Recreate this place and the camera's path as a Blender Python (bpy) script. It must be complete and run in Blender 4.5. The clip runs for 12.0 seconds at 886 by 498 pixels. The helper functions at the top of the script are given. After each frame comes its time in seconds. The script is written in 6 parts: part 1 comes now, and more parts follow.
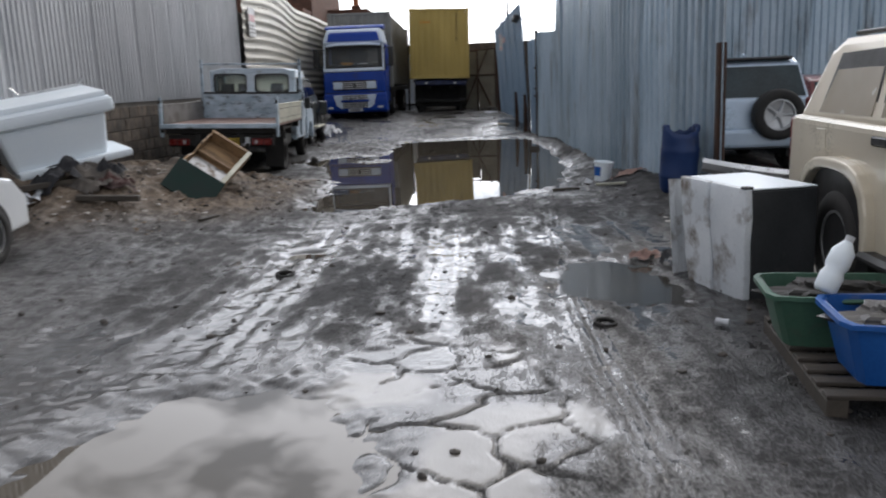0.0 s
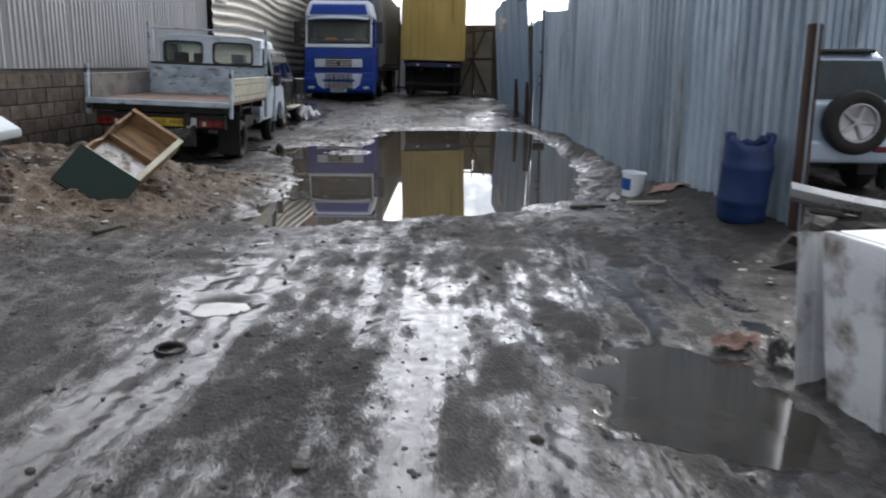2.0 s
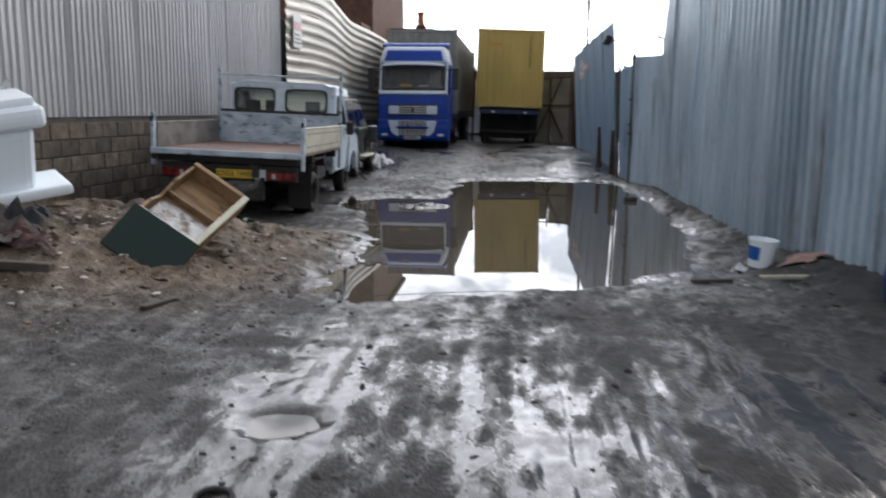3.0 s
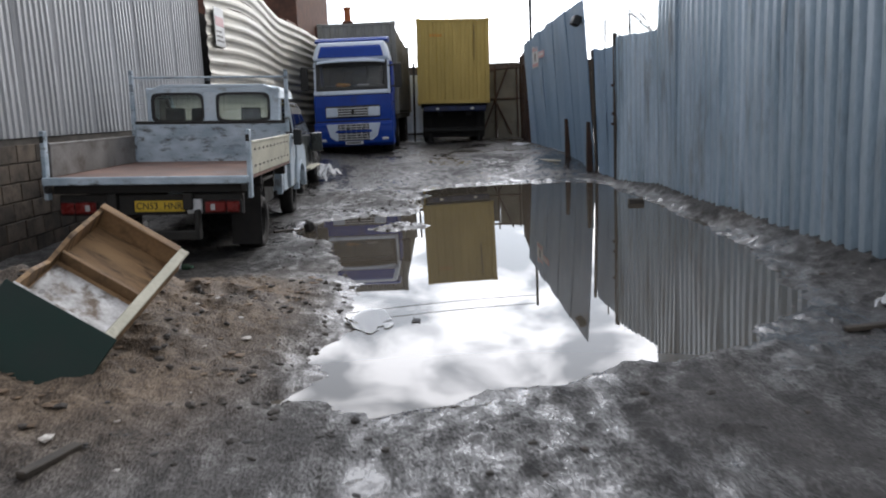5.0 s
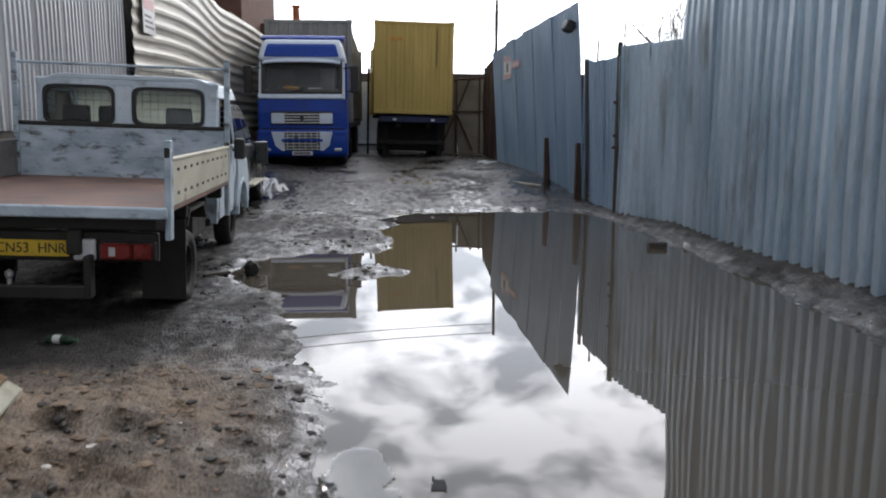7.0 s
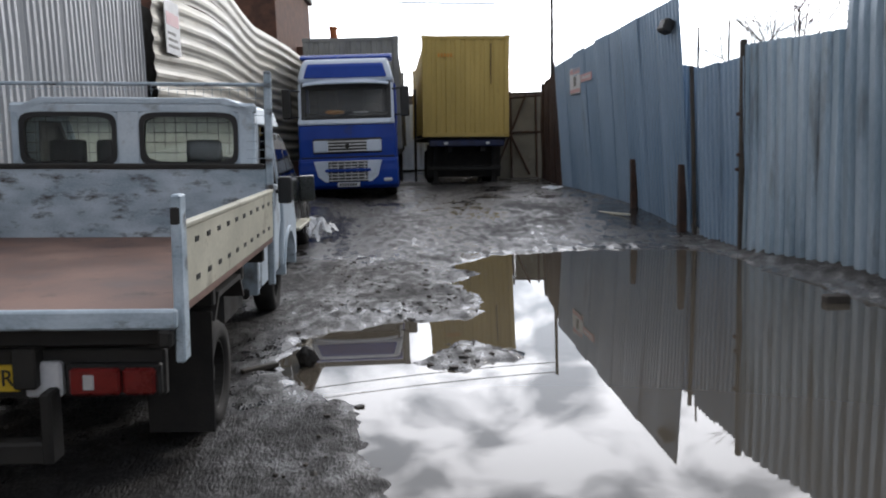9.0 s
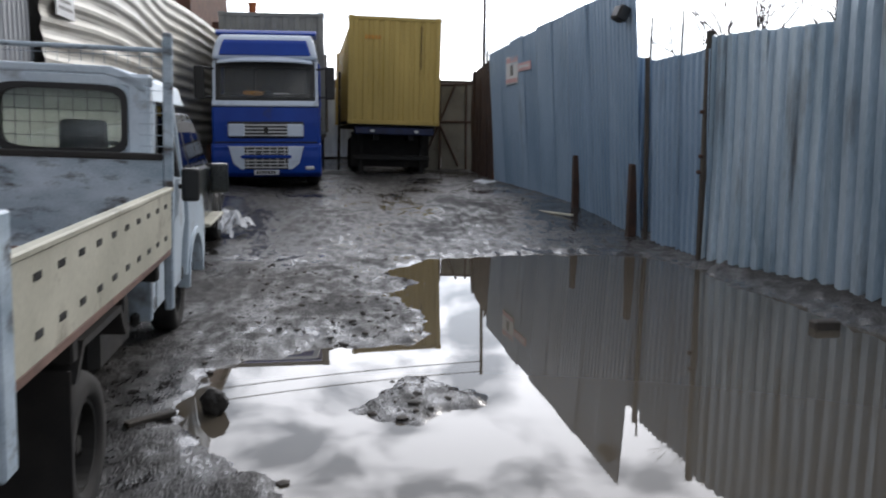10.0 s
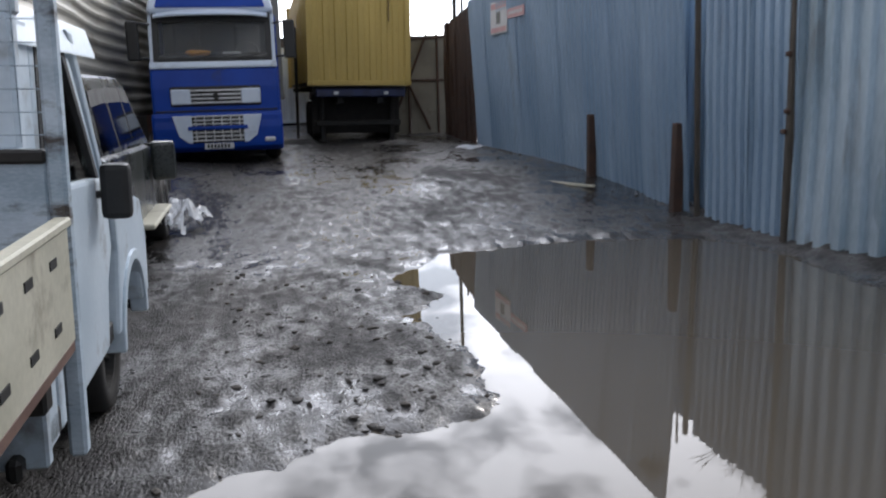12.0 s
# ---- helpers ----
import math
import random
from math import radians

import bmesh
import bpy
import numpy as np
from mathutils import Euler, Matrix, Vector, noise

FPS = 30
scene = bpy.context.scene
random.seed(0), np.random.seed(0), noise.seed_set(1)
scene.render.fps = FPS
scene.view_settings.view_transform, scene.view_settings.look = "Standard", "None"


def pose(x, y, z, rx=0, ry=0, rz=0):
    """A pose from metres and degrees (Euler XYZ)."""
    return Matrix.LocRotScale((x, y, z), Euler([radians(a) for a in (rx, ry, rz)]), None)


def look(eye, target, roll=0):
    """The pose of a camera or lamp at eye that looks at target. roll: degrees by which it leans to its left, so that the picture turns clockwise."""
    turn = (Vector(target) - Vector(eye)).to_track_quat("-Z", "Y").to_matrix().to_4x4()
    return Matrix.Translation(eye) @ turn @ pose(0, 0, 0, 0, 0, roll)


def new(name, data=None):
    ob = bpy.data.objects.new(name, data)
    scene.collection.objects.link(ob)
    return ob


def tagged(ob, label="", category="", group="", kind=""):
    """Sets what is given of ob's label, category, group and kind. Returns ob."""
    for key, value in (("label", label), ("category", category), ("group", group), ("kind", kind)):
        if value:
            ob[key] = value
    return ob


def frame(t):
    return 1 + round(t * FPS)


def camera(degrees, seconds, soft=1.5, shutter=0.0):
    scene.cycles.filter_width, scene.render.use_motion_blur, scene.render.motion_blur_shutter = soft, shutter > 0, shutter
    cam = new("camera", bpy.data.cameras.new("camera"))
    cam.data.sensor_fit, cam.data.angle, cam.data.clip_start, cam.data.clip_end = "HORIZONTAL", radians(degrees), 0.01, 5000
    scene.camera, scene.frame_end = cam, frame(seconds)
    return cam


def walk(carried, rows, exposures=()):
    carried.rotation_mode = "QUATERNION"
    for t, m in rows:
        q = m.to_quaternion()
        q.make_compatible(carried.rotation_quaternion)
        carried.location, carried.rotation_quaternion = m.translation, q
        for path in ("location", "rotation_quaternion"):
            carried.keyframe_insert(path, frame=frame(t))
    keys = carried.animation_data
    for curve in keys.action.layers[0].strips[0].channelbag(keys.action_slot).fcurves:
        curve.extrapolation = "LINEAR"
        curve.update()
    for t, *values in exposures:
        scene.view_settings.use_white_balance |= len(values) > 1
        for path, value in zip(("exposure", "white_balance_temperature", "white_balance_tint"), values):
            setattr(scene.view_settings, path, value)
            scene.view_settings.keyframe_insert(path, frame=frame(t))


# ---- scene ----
cam = camera(56.4, 12.0, soft=2.0, shutter=0.4)
METRES, EYE, TILT, LEAN, TURN = 16.0, 1.65, -0.85, 0.0, 1.5
ROWS = [
    (0.0, 0.0, 0.0, 0.0, -0.42, -10.59, 2.25),
    (0.5, -0.001, 0.0401, -0.0008, -3.98, -10.66, 2.78),
    (1.0, 0.0057, 0.0859, -0.0025, -5.34, -11.92, 1.75),
    (1.5, 0.0041, 0.1299, -0.0018, -5.45, -11.53, -1.07),
    (2.0, 0.0021, 0.1712, -0.0011, -0.92, -11.66, -0.46),
    (2.5, -0.0063, 0.2083, 0.0022, 1.15, -10.25, -1.02),
    (3.0, -0.0162, 0.2498, 0.0026, 3.72, -8.65, -0.64),
    (3.2, -0.0208, 0.2665, 0.0027, 5.3, -8.14, -0.86),
    (4.8, -0.0665, 0.3956, 0.004, -1.34, -8.68, 2.12),
    (5.0, -0.0716, 0.4124, 0.0042, -1.69, -8.78, 2.57),
    (5.5, -0.0811, 0.4558, 0.0057, -2.23, -8.73, 1.62),
    (6.0, -0.085, 0.4988, 0.0078, -4.24, -8.18, 1.69),
    (6.5, -0.0929, 0.5393, 0.0084, -5.05, -7.32, -0.57),
    (7.0, -0.0985, 0.5817, 0.0093, -5.71, -8.15, -0.01),
    (7.2, -0.1009, 0.5984, 0.0097, -4.11, -7.68, 0.58),
    (8.8, -0.1245, 0.7262, 0.0132, -4.0, -6.83, 1.81),
    (9.0, -0.1263, 0.7426, 0.0135, -3.44, -6.59, 1.9),
    (9.5, -0.1295, 0.7844, 0.0138, -2.76, -6.77, 0.64),
    (10.0, -0.1334, 0.8245, 0.0166, -9.01, -7.52, -0.08),
    (10.5, -0.1339, 0.8639, 0.0193, -11.55, -7.09, 2.12),
    (11.0, -0.1394, 0.9045, 0.019, -15.45, -6.72, 2.49),
    (11.5, -0.1446, 0.9429, 0.0174, -14.08, -7.44, 2.01),
    (12.0, -0.1497, 0.9808, 0.0181, -12.6, -10.29, 1.78),
]
walk(cam, [(t, pose(0, 0, EYE, TILT, LEAN, TURN) @ pose(METRES * x, METRES * y, METRES * z, 90 + pitch, roll, yaw)) for t, x, y, z, yaw, pitch, roll in ROWS],
     [(0.0, 0.1, 6420, 10), (2.5, 0.30, 6420, 10), (6.5, 0.22, 6420, 10), (9.5, 0.2, 6360, 10), (12.0, 0.47, 6220, 11)])

# ---- light ----
SUN_EL, SUN_ROT = 30.0, 38.0
world = bpy.data.worlds.new("overcast_sky")
scene.world = world
world.use_nodes = True
wt = world.node_tree
wt.nodes.clear()


def wnode(kind, **kw):
    n = wt.nodes.new(kind)
    for k, v in kw.items():
        n.inputs[k.replace("_", " ")].default_value = v
    return n


def wmath(op, a, b=None):
    n = wt.nodes.new("ShaderNodeMath")
    n.operation = op
    for k, v in enumerate((a, b)):
        if isinstance(v, (int, float)):
            n.inputs[k].default_value = v
        elif v is not None:
            wt.links.new(v, n.inputs[k])
    return n.outputs[0]


# broken cloud over a clear sky, brightest round the veiled sun
se, sr = radians(SUN_EL), radians(SUN_ROT)
sky = wt.nodes.new("ShaderNodeTexSky")
sky.sky_type, sky.sun_disc = "NISHITA", False
sky.sun_elevation, sky.sun_rotation = se, sr
coord = wt.nodes.new("ShaderNodeTexCoord")
mapping = wnode("ShaderNodeMapping", Scale=(1.0, 1.0, 2.1))
clouds = wnode("ShaderNodeTexNoise", Scale=9.5, Detail=9.0, Roughness=0.5, Distortion=0.3)
ramp = wt.nodes.new("ShaderNodeValToRGB")
ramp.color_ramp.elements[0].position, ramp.color_ramp.elements[0].color = 0.40, (3.6, 3.8, 4.2, 1)
ramp.color_ramp.elements[1].position, ramp.color_ramp.elements[1].color = 0.57, (11.8, 11.8, 12.3, 1)
toward = wt.nodes.new("ShaderNodeVectorMath")
toward.operation = "DOT_PRODUCT"
glow_el, glow_az = radians(20), radians(10)
toward.inputs[1].default_value = (math.sin(glow_az) * math.cos(glow_el), math.cos(glow_az) * math.cos(glow_el), math.sin(glow_el))
unit = wt.nodes.new("ShaderNodeVectorMath")
unit.operation = "NORMALIZE"
wt.links.new(coord.outputs["Generated"], unit.inputs[0])
wt.links.new(unit.outputs[0], toward.inputs[0])
gain = wmath("ADD", wmath("MULTIPLY", wmath("POWER", wmath("MAXIMUM", toward.outputs["Value"], 0.0), 5.0), 3.5), 0.72)
mix = wt.nodes.new("ShaderNodeMixRGB")
mix.inputs["Fac"].default_value = 0.92
back = wnode("ShaderNodeBackground")
out = wt.nodes.new("ShaderNodeOutputWorld")
for a, b in ((unit.outputs[0], mapping.inputs["Vector"]), (mapping.outputs["Vector"], clouds.inputs["Vector"]),
             (clouds.outputs["Fac"], ramp.inputs["Fac"]), (sky.outputs["Color"], mix.inputs["Color1"]), (ramp.outputs["Color"], mix.inputs["Color2"]),
             (mix.outputs["Color"], back.inputs["Color"]), (wmath("MULTIPLY", gain, 0.1), back.inputs["Strength"]), (back.outputs["Background"], out.inputs["Surface"])):
    wt.links.new(a, b)
sun = new("sun", bpy.data.lights.new("sun", "SUN"))
sun.data.energy, sun.data.angle, sun.data.color = 0.8, radians(10), (1.0, 0.93, 0.84)
sun.matrix_world = look((math.sin(sr) * math.cos(se) * 50, math.cos(sr) * math.cos(se) * 50, math.sin(se) * 50), (0, 0, 0))

# ---- materials ----
def material(name, low, high, rough=(0.5, 0.7), metal=0.0, scale=3.0, grain=60.0, bump=0.15, stretch=(1, 1, 1), dirt=None, dirt_at=(0.55, 0.7), vary=0.0, ior=1.5, coat=0.0):
    """Two-scale procedural paint: low and high colours mixed by broad and fine noise, with an optional dirt colour in patches."""
    m = bpy.data.materials.new(name)
    m.use_nodes = True
    nt = m.node_tree
    n, link = nt.nodes, nt.links.new
    b = n["Principled BSDF"]
    b.inputs["IOR"].default_value = ior
    b.inputs["Metallic"].default_value = metal
    b.inputs["Coat Weight"].default_value = coat
    co = n.new("ShaderNodeTexCoord")
    mp = n.new("ShaderNodeMapping")
    mp.inputs["Scale"].default_value = stretch
    link(co.outputs["Object"], mp.inputs["Vector"])
    info = n.new("ShaderNodeObjectInfo")
    shift = n.new("ShaderNodeVectorMath")
    shift.operation = "ADD"
    spread = n.new("ShaderNodeMath")
    spread.operation = "MULTIPLY"
    spread.inputs[1].default_value = 37.0
    link(info.outputs["Random"], spread.inputs[0])
    link(mp.outputs["Vector"], shift.inputs[0])
    link(spread.outputs[0], shift.inputs[1])
    broad, fine = n.new("ShaderNodeTexNoise"), n.new("ShaderNodeTexNoise")
    for node, s, d in ((broad, scale, 5.0), (fine, grain, 3.0)):
        node.inputs["Scale"].default_value, node.inputs["Detail"].default_value = s, d
        link(shift.outputs[0], node.inputs["Vector"])
    blend = n.new("ShaderNodeMath")
    blend.operation = "MULTIPLY_ADD"
    blend.inputs[1].default_value, blend.inputs[2].default_value = 0.35, -0.17
    link(fine.outputs["Fac"], blend.inputs[0])
    total = n.new("ShaderNodeMath")
    total.operation = "ADD"
    link(broad.outputs["Fac"], total.inputs[0])
    link(blend.outputs[0], total.inputs[1])
    r = n.new("ShaderNodeValToRGB")
    r.color_ramp.elements[0].position, r.color_ramp.elements[0].color = 0.32, (*low, 1)
    r.color_ramp.elements[1].position, r.color_ramp.elements[1].color = 0.68, (*high, 1)
    link(total.outputs[0], r.inputs["Fac"])
    colour = r.outputs["Color"]
    rr = n.new("ShaderNodeMapRange")
    rr.inputs["From Min"].default_value, rr.inputs["From Max"].default_value = 0.3, 0.7
    rr.inputs["To Min"].default_value, rr.inputs["To Max"].default_value = rough
    link(total.outputs[0], rr.inputs["Value"])
    if dirt:
        spots = n.new("ShaderNodeTexNoise")
        spots.inputs["Scale"].default_value, spots.inputs["Detail"].default_value, spots.inputs["Roughness"].default_value = scale * 1.7, 9.0, 0.65
        link(shift.outputs[0], spots.inputs["Vector"])
        dr = n.new("ShaderNodeMapRange")
        dr.inputs["From Min"].default_value, dr.inputs["From Max"].default_value = dirt_at
        link(spots.outputs["Fac"], dr.inputs["Value"])
        dm = n.new("ShaderNodeMixRGB")
        dm.inputs["Color2"].default_value = (*dirt, 1)
        link(dr.outputs[0], dm.inputs["Fac"])
        link(colour, dm.inputs["Color1"])
        colour = dm.outputs["Color"]
    if vary:
        hv = n.new("ShaderNodeHueSaturation")
        vr = n.new("ShaderNodeMapRange")
        vr.inputs["To Min"].default_value, vr.inputs["To Max"].default_value = 1 - vary, 1 + vary
        link(info.outputs["Random"], vr.inputs["Value"])
        link(vr.outputs[0], hv.inputs["Value"])
        link(colour, hv.inputs["Color"])
        colour = hv.outputs["Color"]
    link(colour, b.inputs["Base Color"])
    link(rr.outputs[0], b.inputs["Roughness"])
    if bump:
        bp = n.new("ShaderNodeBump")
        bp.inputs["Strength"].default_value, bp.inputs["Distance"].default_value = bump, 0.01
        link(total.outputs[0], bp.inputs["Height"])
        link(bp.outputs["Normal"], b.inputs["Normal"])
    return m


def glass(name, tint=(0.8, 0.85, 0.85), rough=0.02):
    """A thin tinted pane: part clear, part glossy."""
    m = bpy.data.materials.new(name)
    m.use_nodes = True
    nt = m.node_tree
    nt.nodes.clear()
    o = nt.nodes.new("ShaderNodeOutputMaterial")
    mixer = nt.nodes.new("ShaderNodeMixShader")
    clear = nt.nodes.new("ShaderNodeBsdfTransparent")
    clear.inputs["Color"].default_value = (*tint, 1)
    gloss = nt.nodes.new("ShaderNodeBsdfGlossy")
    gloss.inputs["Roughness"].default_value = rough
    fr = nt.nodes.new("ShaderNodeFresnel")
    fr.inputs["IOR"].default_value = 1.5
    nt.links.new(fr.outputs[0], mixer.inputs["Fac"])
    nt.links.new(clear.outputs[0], mixer.inputs[1])
    nt.links.new(gloss.outputs[0], mixer.inputs[2])
    nt.links.new(mixer.outputs[0], o.inputs["Surface"])
    return m


FENCE_BLUE = material("galvanised_fence_sheet", (0.31, 0.405, 0.485), (0.52, 0.615, 0.70), (0.28, 0.44), 0.35, 1.6, 40, 0.1, (1, 1, 0.22), (0.17, 0.165, 0.16), (0.54, 0.74), 0.13)
CLAD = material("weathered_zinc_cladding", (0.32, 0.33, 0.342), (0.45, 0.46, 0.475), (0.4, 0.55), 0.12, 1.0, 40, 0.1, (1, 1, 0.3), (0.12, 0.10, 0.08), (0.64, 0.85), 0.06)
CLAD_H = material("bright_zinc_cladding", (0.36, 0.345, 0.30), (0.52, 0.50, 0.44), (0.4, 0.55), 0.25, 1.2, 40, 0.1, (1, 0.4, 1), (0.22, 0.15, 0.08), (0.58, 0.8), 0.1)
GATE_BLUE = material("faded_blue_gate_sheet", (0.22, 0.32, 0.44), (0.35, 0.46, 0.58), (0.34, 0.5), 0.2, 1.0, 40, 0.06, (1, 1, 0.3), (0.17, 0.19, 0.22), (0.6, 0.85), 0.05)
BLOCK = material("grimy_concrete_block", (0.04, 0.031, 0.024), (0.125, 0.098, 0.074), (0.8, 0.95), 0, 4, 80, 0.5, dirt=(0.03, 0.024, 0.019), dirt_at=(0.5, 0.68), vary=0.32)
MORTAR = material("grimy_mortar", (0.05, 0.045, 0.04), (0.09, 0.08, 0.07), (0.9, 1.0), 0, 6, 80, 0.4)
BRICK = material("soot_brown_brick", (0.07, 0.035, 0.025), (0.16, 0.08, 0.055), (0.8, 0.95), 0, 3, 60, 0.4)
RUST = material("rusty_steel", (0.035, 0.022, 0.018), (0.075, 0.042, 0.03), (0.7, 0.9), 0.1, 6, 70, 0.4)
DARK_STEEL = material("dark_grimy_steel", (0.012, 0.012, 0.012), (0.035, 0.033, 0.03), (0.5, 0.8), 0.2, 5, 60, 0.2)
YELLOW = material("weathered_yellow_paint", (0.40, 0.29, 0.07), (0.52, 0.38, 0.11), (0.4, 0.6), 0, 1.0, 40, 0.1, (1, 1, 0.4), (0.26, 0.14, 0.03), (0.66, 0.85))
TRUCK_BLUE = material("gloss_blue_truck_paint", (0.003, 0.034, 0.25), (0.006, 0.05, 0.33), (0.34, 0.46), 0, 1.5, 40, 0.03, ior=1.35, dirt=(0.03, 0.04, 0.07), dirt_at=(0.6, 0.85))
NAVY = material("grimy_navy_steel", (0.006, 0.01, 0.04), (0.015, 0.025, 0.08), (0.4, 0.6), 0, 4, 50, 0.1)
TRUCK_PALE = material("pale_blue_truck_paint", (0.50, 0.58, 0.70), (0.62, 0.69, 0.79), (0.3, 0.45), 0, 2, 40, 0.03, dirt=(0.25, 0.27, 0.3), dirt_at=(0.6, 0.85))
GREY_BOX = material("grey_ribbed_container_paint", (0.16, 0.16, 0.15), (0.24, 0.24, 0.22), (0.5, 0.7), 0, 2, 40, 0.1)
CHROME = material("dull_silver_trim", (0.45, 0.46, 0.47), (0.6, 0.61, 0.62), (0.25, 0.4), 0.7, 4, 50, 0.05)
BLACK = material("black_plastic", (0.008, 0.008, 0.009), (0.02, 0.02, 0.02), (0.4, 0.6), 0, 5, 60, 0.1)
RUBBER = material("dirty_tyre_rubber", (0.012, 0.012, 0.012), (0.035, 0.032, 0.03), (0.7, 0.9), 0, 7, 80, 0.3)
WHITE_VAN = material("grubby_white_van_paint", (0.44, 0.53, 0.61), (0.62, 0.70, 0.77), (0.3, 0.5), 0, 1.6, 40, 0.05, dirt=(0.14, 0.125, 0.115), dirt_at=(0.56, 0.76))
WORN_WHITE = material("scuffed_white_panel", (0.27, 0.35, 0.42), (0.52, 0.61, 0.69), (0.4, 0.6), 0, 3.8, 70, 0.1, (0.75, 1, 1.8), (0.06, 0.052, 0.047), (0.53, 0.67))
GRIMY = material("grimy_grey_panel", (0.10, 0.095, 0.09), (0.21, 0.205, 0.20), (0.5, 0.7), 0, 2.0, 40, 0.1, dirt=(0.07, 0.055, 0.045), dirt_at=(0.5, 0.7))
CREAM = material("cream_drop_side_paint", (0.38, 0.37, 0.29), (0.56, 0.54, 0.44), (0.5, 0.7), 0, 2, 40, 0.1, dirt=(0.16, 0.13, 0.09), dirt_at=(0.56, 0.76))
BED = material("rusty_worn_truck_bed", (0.10, 0.052, 0.038), (0.24, 0.15, 0.12), (0.5, 0.75), 0.1, 2.4, 70, 0.2, dirt=(0.055, 0.042, 0.036), dirt_at=(0.55, 0.75))
BEIGE = material("champagne_car_paint", (0.60, 0.54, 0.43), (0.68, 0.61, 0.49), (0.25, 0.35), 0.2, 1.5, 60, 0.03, coat=0.5)
SILVER_BLUE = material("silver_blue_car_paint", (0.42, 0.52, 0.64), (0.52, 0.61, 0.72), (0.25, 0.35), 0.3, 1.5, 60, 0.03, coat=0.5)
DARK_CAR = material("dark_green_black_car_paint", (0.012, 0.016, 0.016), (0.03, 0.035, 0.033), (0.2, 0.35), 0, 2, 50, 0.05, coat=0.4)
RED_CAR = material("red_car_paint", (0.13, 0.012, 0.014), (0.19, 0.02, 0.02), (0.25, 0.35), 0, 2, 50, 0.03, coat=0.5)
PALE_CAR = material("pale_pinkish_silver_car_paint", (0.42, 0.36, 0.37), (0.52, 0.46, 0.46), (0.25, 0.35), 0.2, 2, 50, 0.03, coat=0.4)
CAR_WHITE = material("white_car_paint", (0.62, 0.64, 0.66), (0.7, 0.72, 0.74), (0.25, 0.35), 0, 2, 50, 0.03, coat=0.5)
PANE = glass("dark_car_glass", (0.14, 0.16, 0.16), 0.06)
PANE_CLEAR = glass("clear_windscreen_glass", (0.65, 0.7, 0.7))
FILM = glass("crumpled_clear_film", (0.72, 0.74, 0.74), 0.12)
RED_LENS = material("red_lamp_lens", (0.09, 0.007, 0.007), (0.19, 0.014, 0.012), (0.2, 0.35), 0, 9, 90, 0.1)
CLEAR_LENS = material("clear_lamp_lens", (0.5, 0.52, 0.54), (0.68, 0.7, 0.72), (0.1, 0.2), 0.3, 12, 90, 0.2)
PLATE_Y = material("yellow_number_plate", (0.55, 0.37, 0.02), (0.65, 0.45, 0.04), (0.4, 0.5), 0, 6, 50, 0.05, dirt=(0.25, 0.17, 0.05), dirt_at=(0.55, 0.75))
PLATE_W = material("white_number_plate", (0.5, 0.52, 0.56), (0.65, 0.66, 0.68), (0.4, 0.5), 0, 6, 50, 0.05)
INK = material("black_lettering", (0.01, 0.01, 0.01), (0.02, 0.02, 0.02), (0.5, 0.6), 0, 6, 50, 0.0)
TUB_WHITE = material("white_plastic_tub", (0.82, 0.89, 0.95), (0.88, 0.94, 0.98), (0.3, 0.45), 0, 1.5, 40, 0.05, dirt=(0.5, 0.49, 0.47), dirt_at=(0.7, 0.95))
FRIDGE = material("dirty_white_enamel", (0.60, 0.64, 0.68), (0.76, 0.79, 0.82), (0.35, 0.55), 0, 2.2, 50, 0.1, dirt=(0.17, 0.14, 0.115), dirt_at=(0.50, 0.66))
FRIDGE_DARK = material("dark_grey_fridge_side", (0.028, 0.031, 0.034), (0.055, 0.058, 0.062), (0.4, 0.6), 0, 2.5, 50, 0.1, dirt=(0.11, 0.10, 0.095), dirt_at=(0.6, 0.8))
BIN_GREEN = material("dark_green_bin_plastic", (0.009, 0.03, 0.014), (0.018, 0.05, 0.024), (0.5, 0.7), 0, 3, 60, 0.1)
GREEN_BIN = material("faded_green_plastic", (0.035, 0.095, 0.062), (0.065, 0.15, 0.10), (0.45, 0.65), 0, 3, 60, 0.1, dirt=(0.10, 0.10, 0.08), dirt_at=(0.55, 0.8))
BLUE_BIN = material("blue_plastic_bin", (0.01, 0.085, 0.33), (0.02, 0.13, 0.45), (0.3, 0.5), 0, 3, 60, 0.1, dirt=(0.12, 0.13, 0.15), dirt_at=(0.62, 0.85))
BARREL = material("dark_blue_barrel_plastic", (0.004, 0.022, 0.095), (0.009, 0.038, 0.14), (0.45, 0.6), 0, 3, 60, 0.1, dirt=(0.05, 0.055, 0.065), dirt_at=(0.6, 0.85))
WOOD = material("raw_plywood", (0.17, 0.10, 0.048), (0.34, 0.215, 0.11), (0.6, 0.8), 0, 2, 40, 0.2, (1, 6, 1), (0.06, 0.036, 0.02), (0.5, 0.68))
OLD_WOOD = material("wet_grey_timber", (0.03, 0.025, 0.02), (0.085, 0.07, 0.055), (0.6, 0.8), 0, 3, 50, 0.3, (1, 6, 1))
CRATE_GREEN = material("dark_green_painted_board", (0.004, 0.018, 0.014), (0.009, 0.032, 0.025), (0.65, 0.85), 0, 3, 50, 0.1)
FOIL = material("silver_foil_lining", (0.22, 0.21, 0.20), (0.62, 0.62, 0.62), (0.25, 0.45), 0.5, 4, 30, 0.6, dirt=(0.12, 0.09, 0.065), dirt_at=(0.48, 0.62))
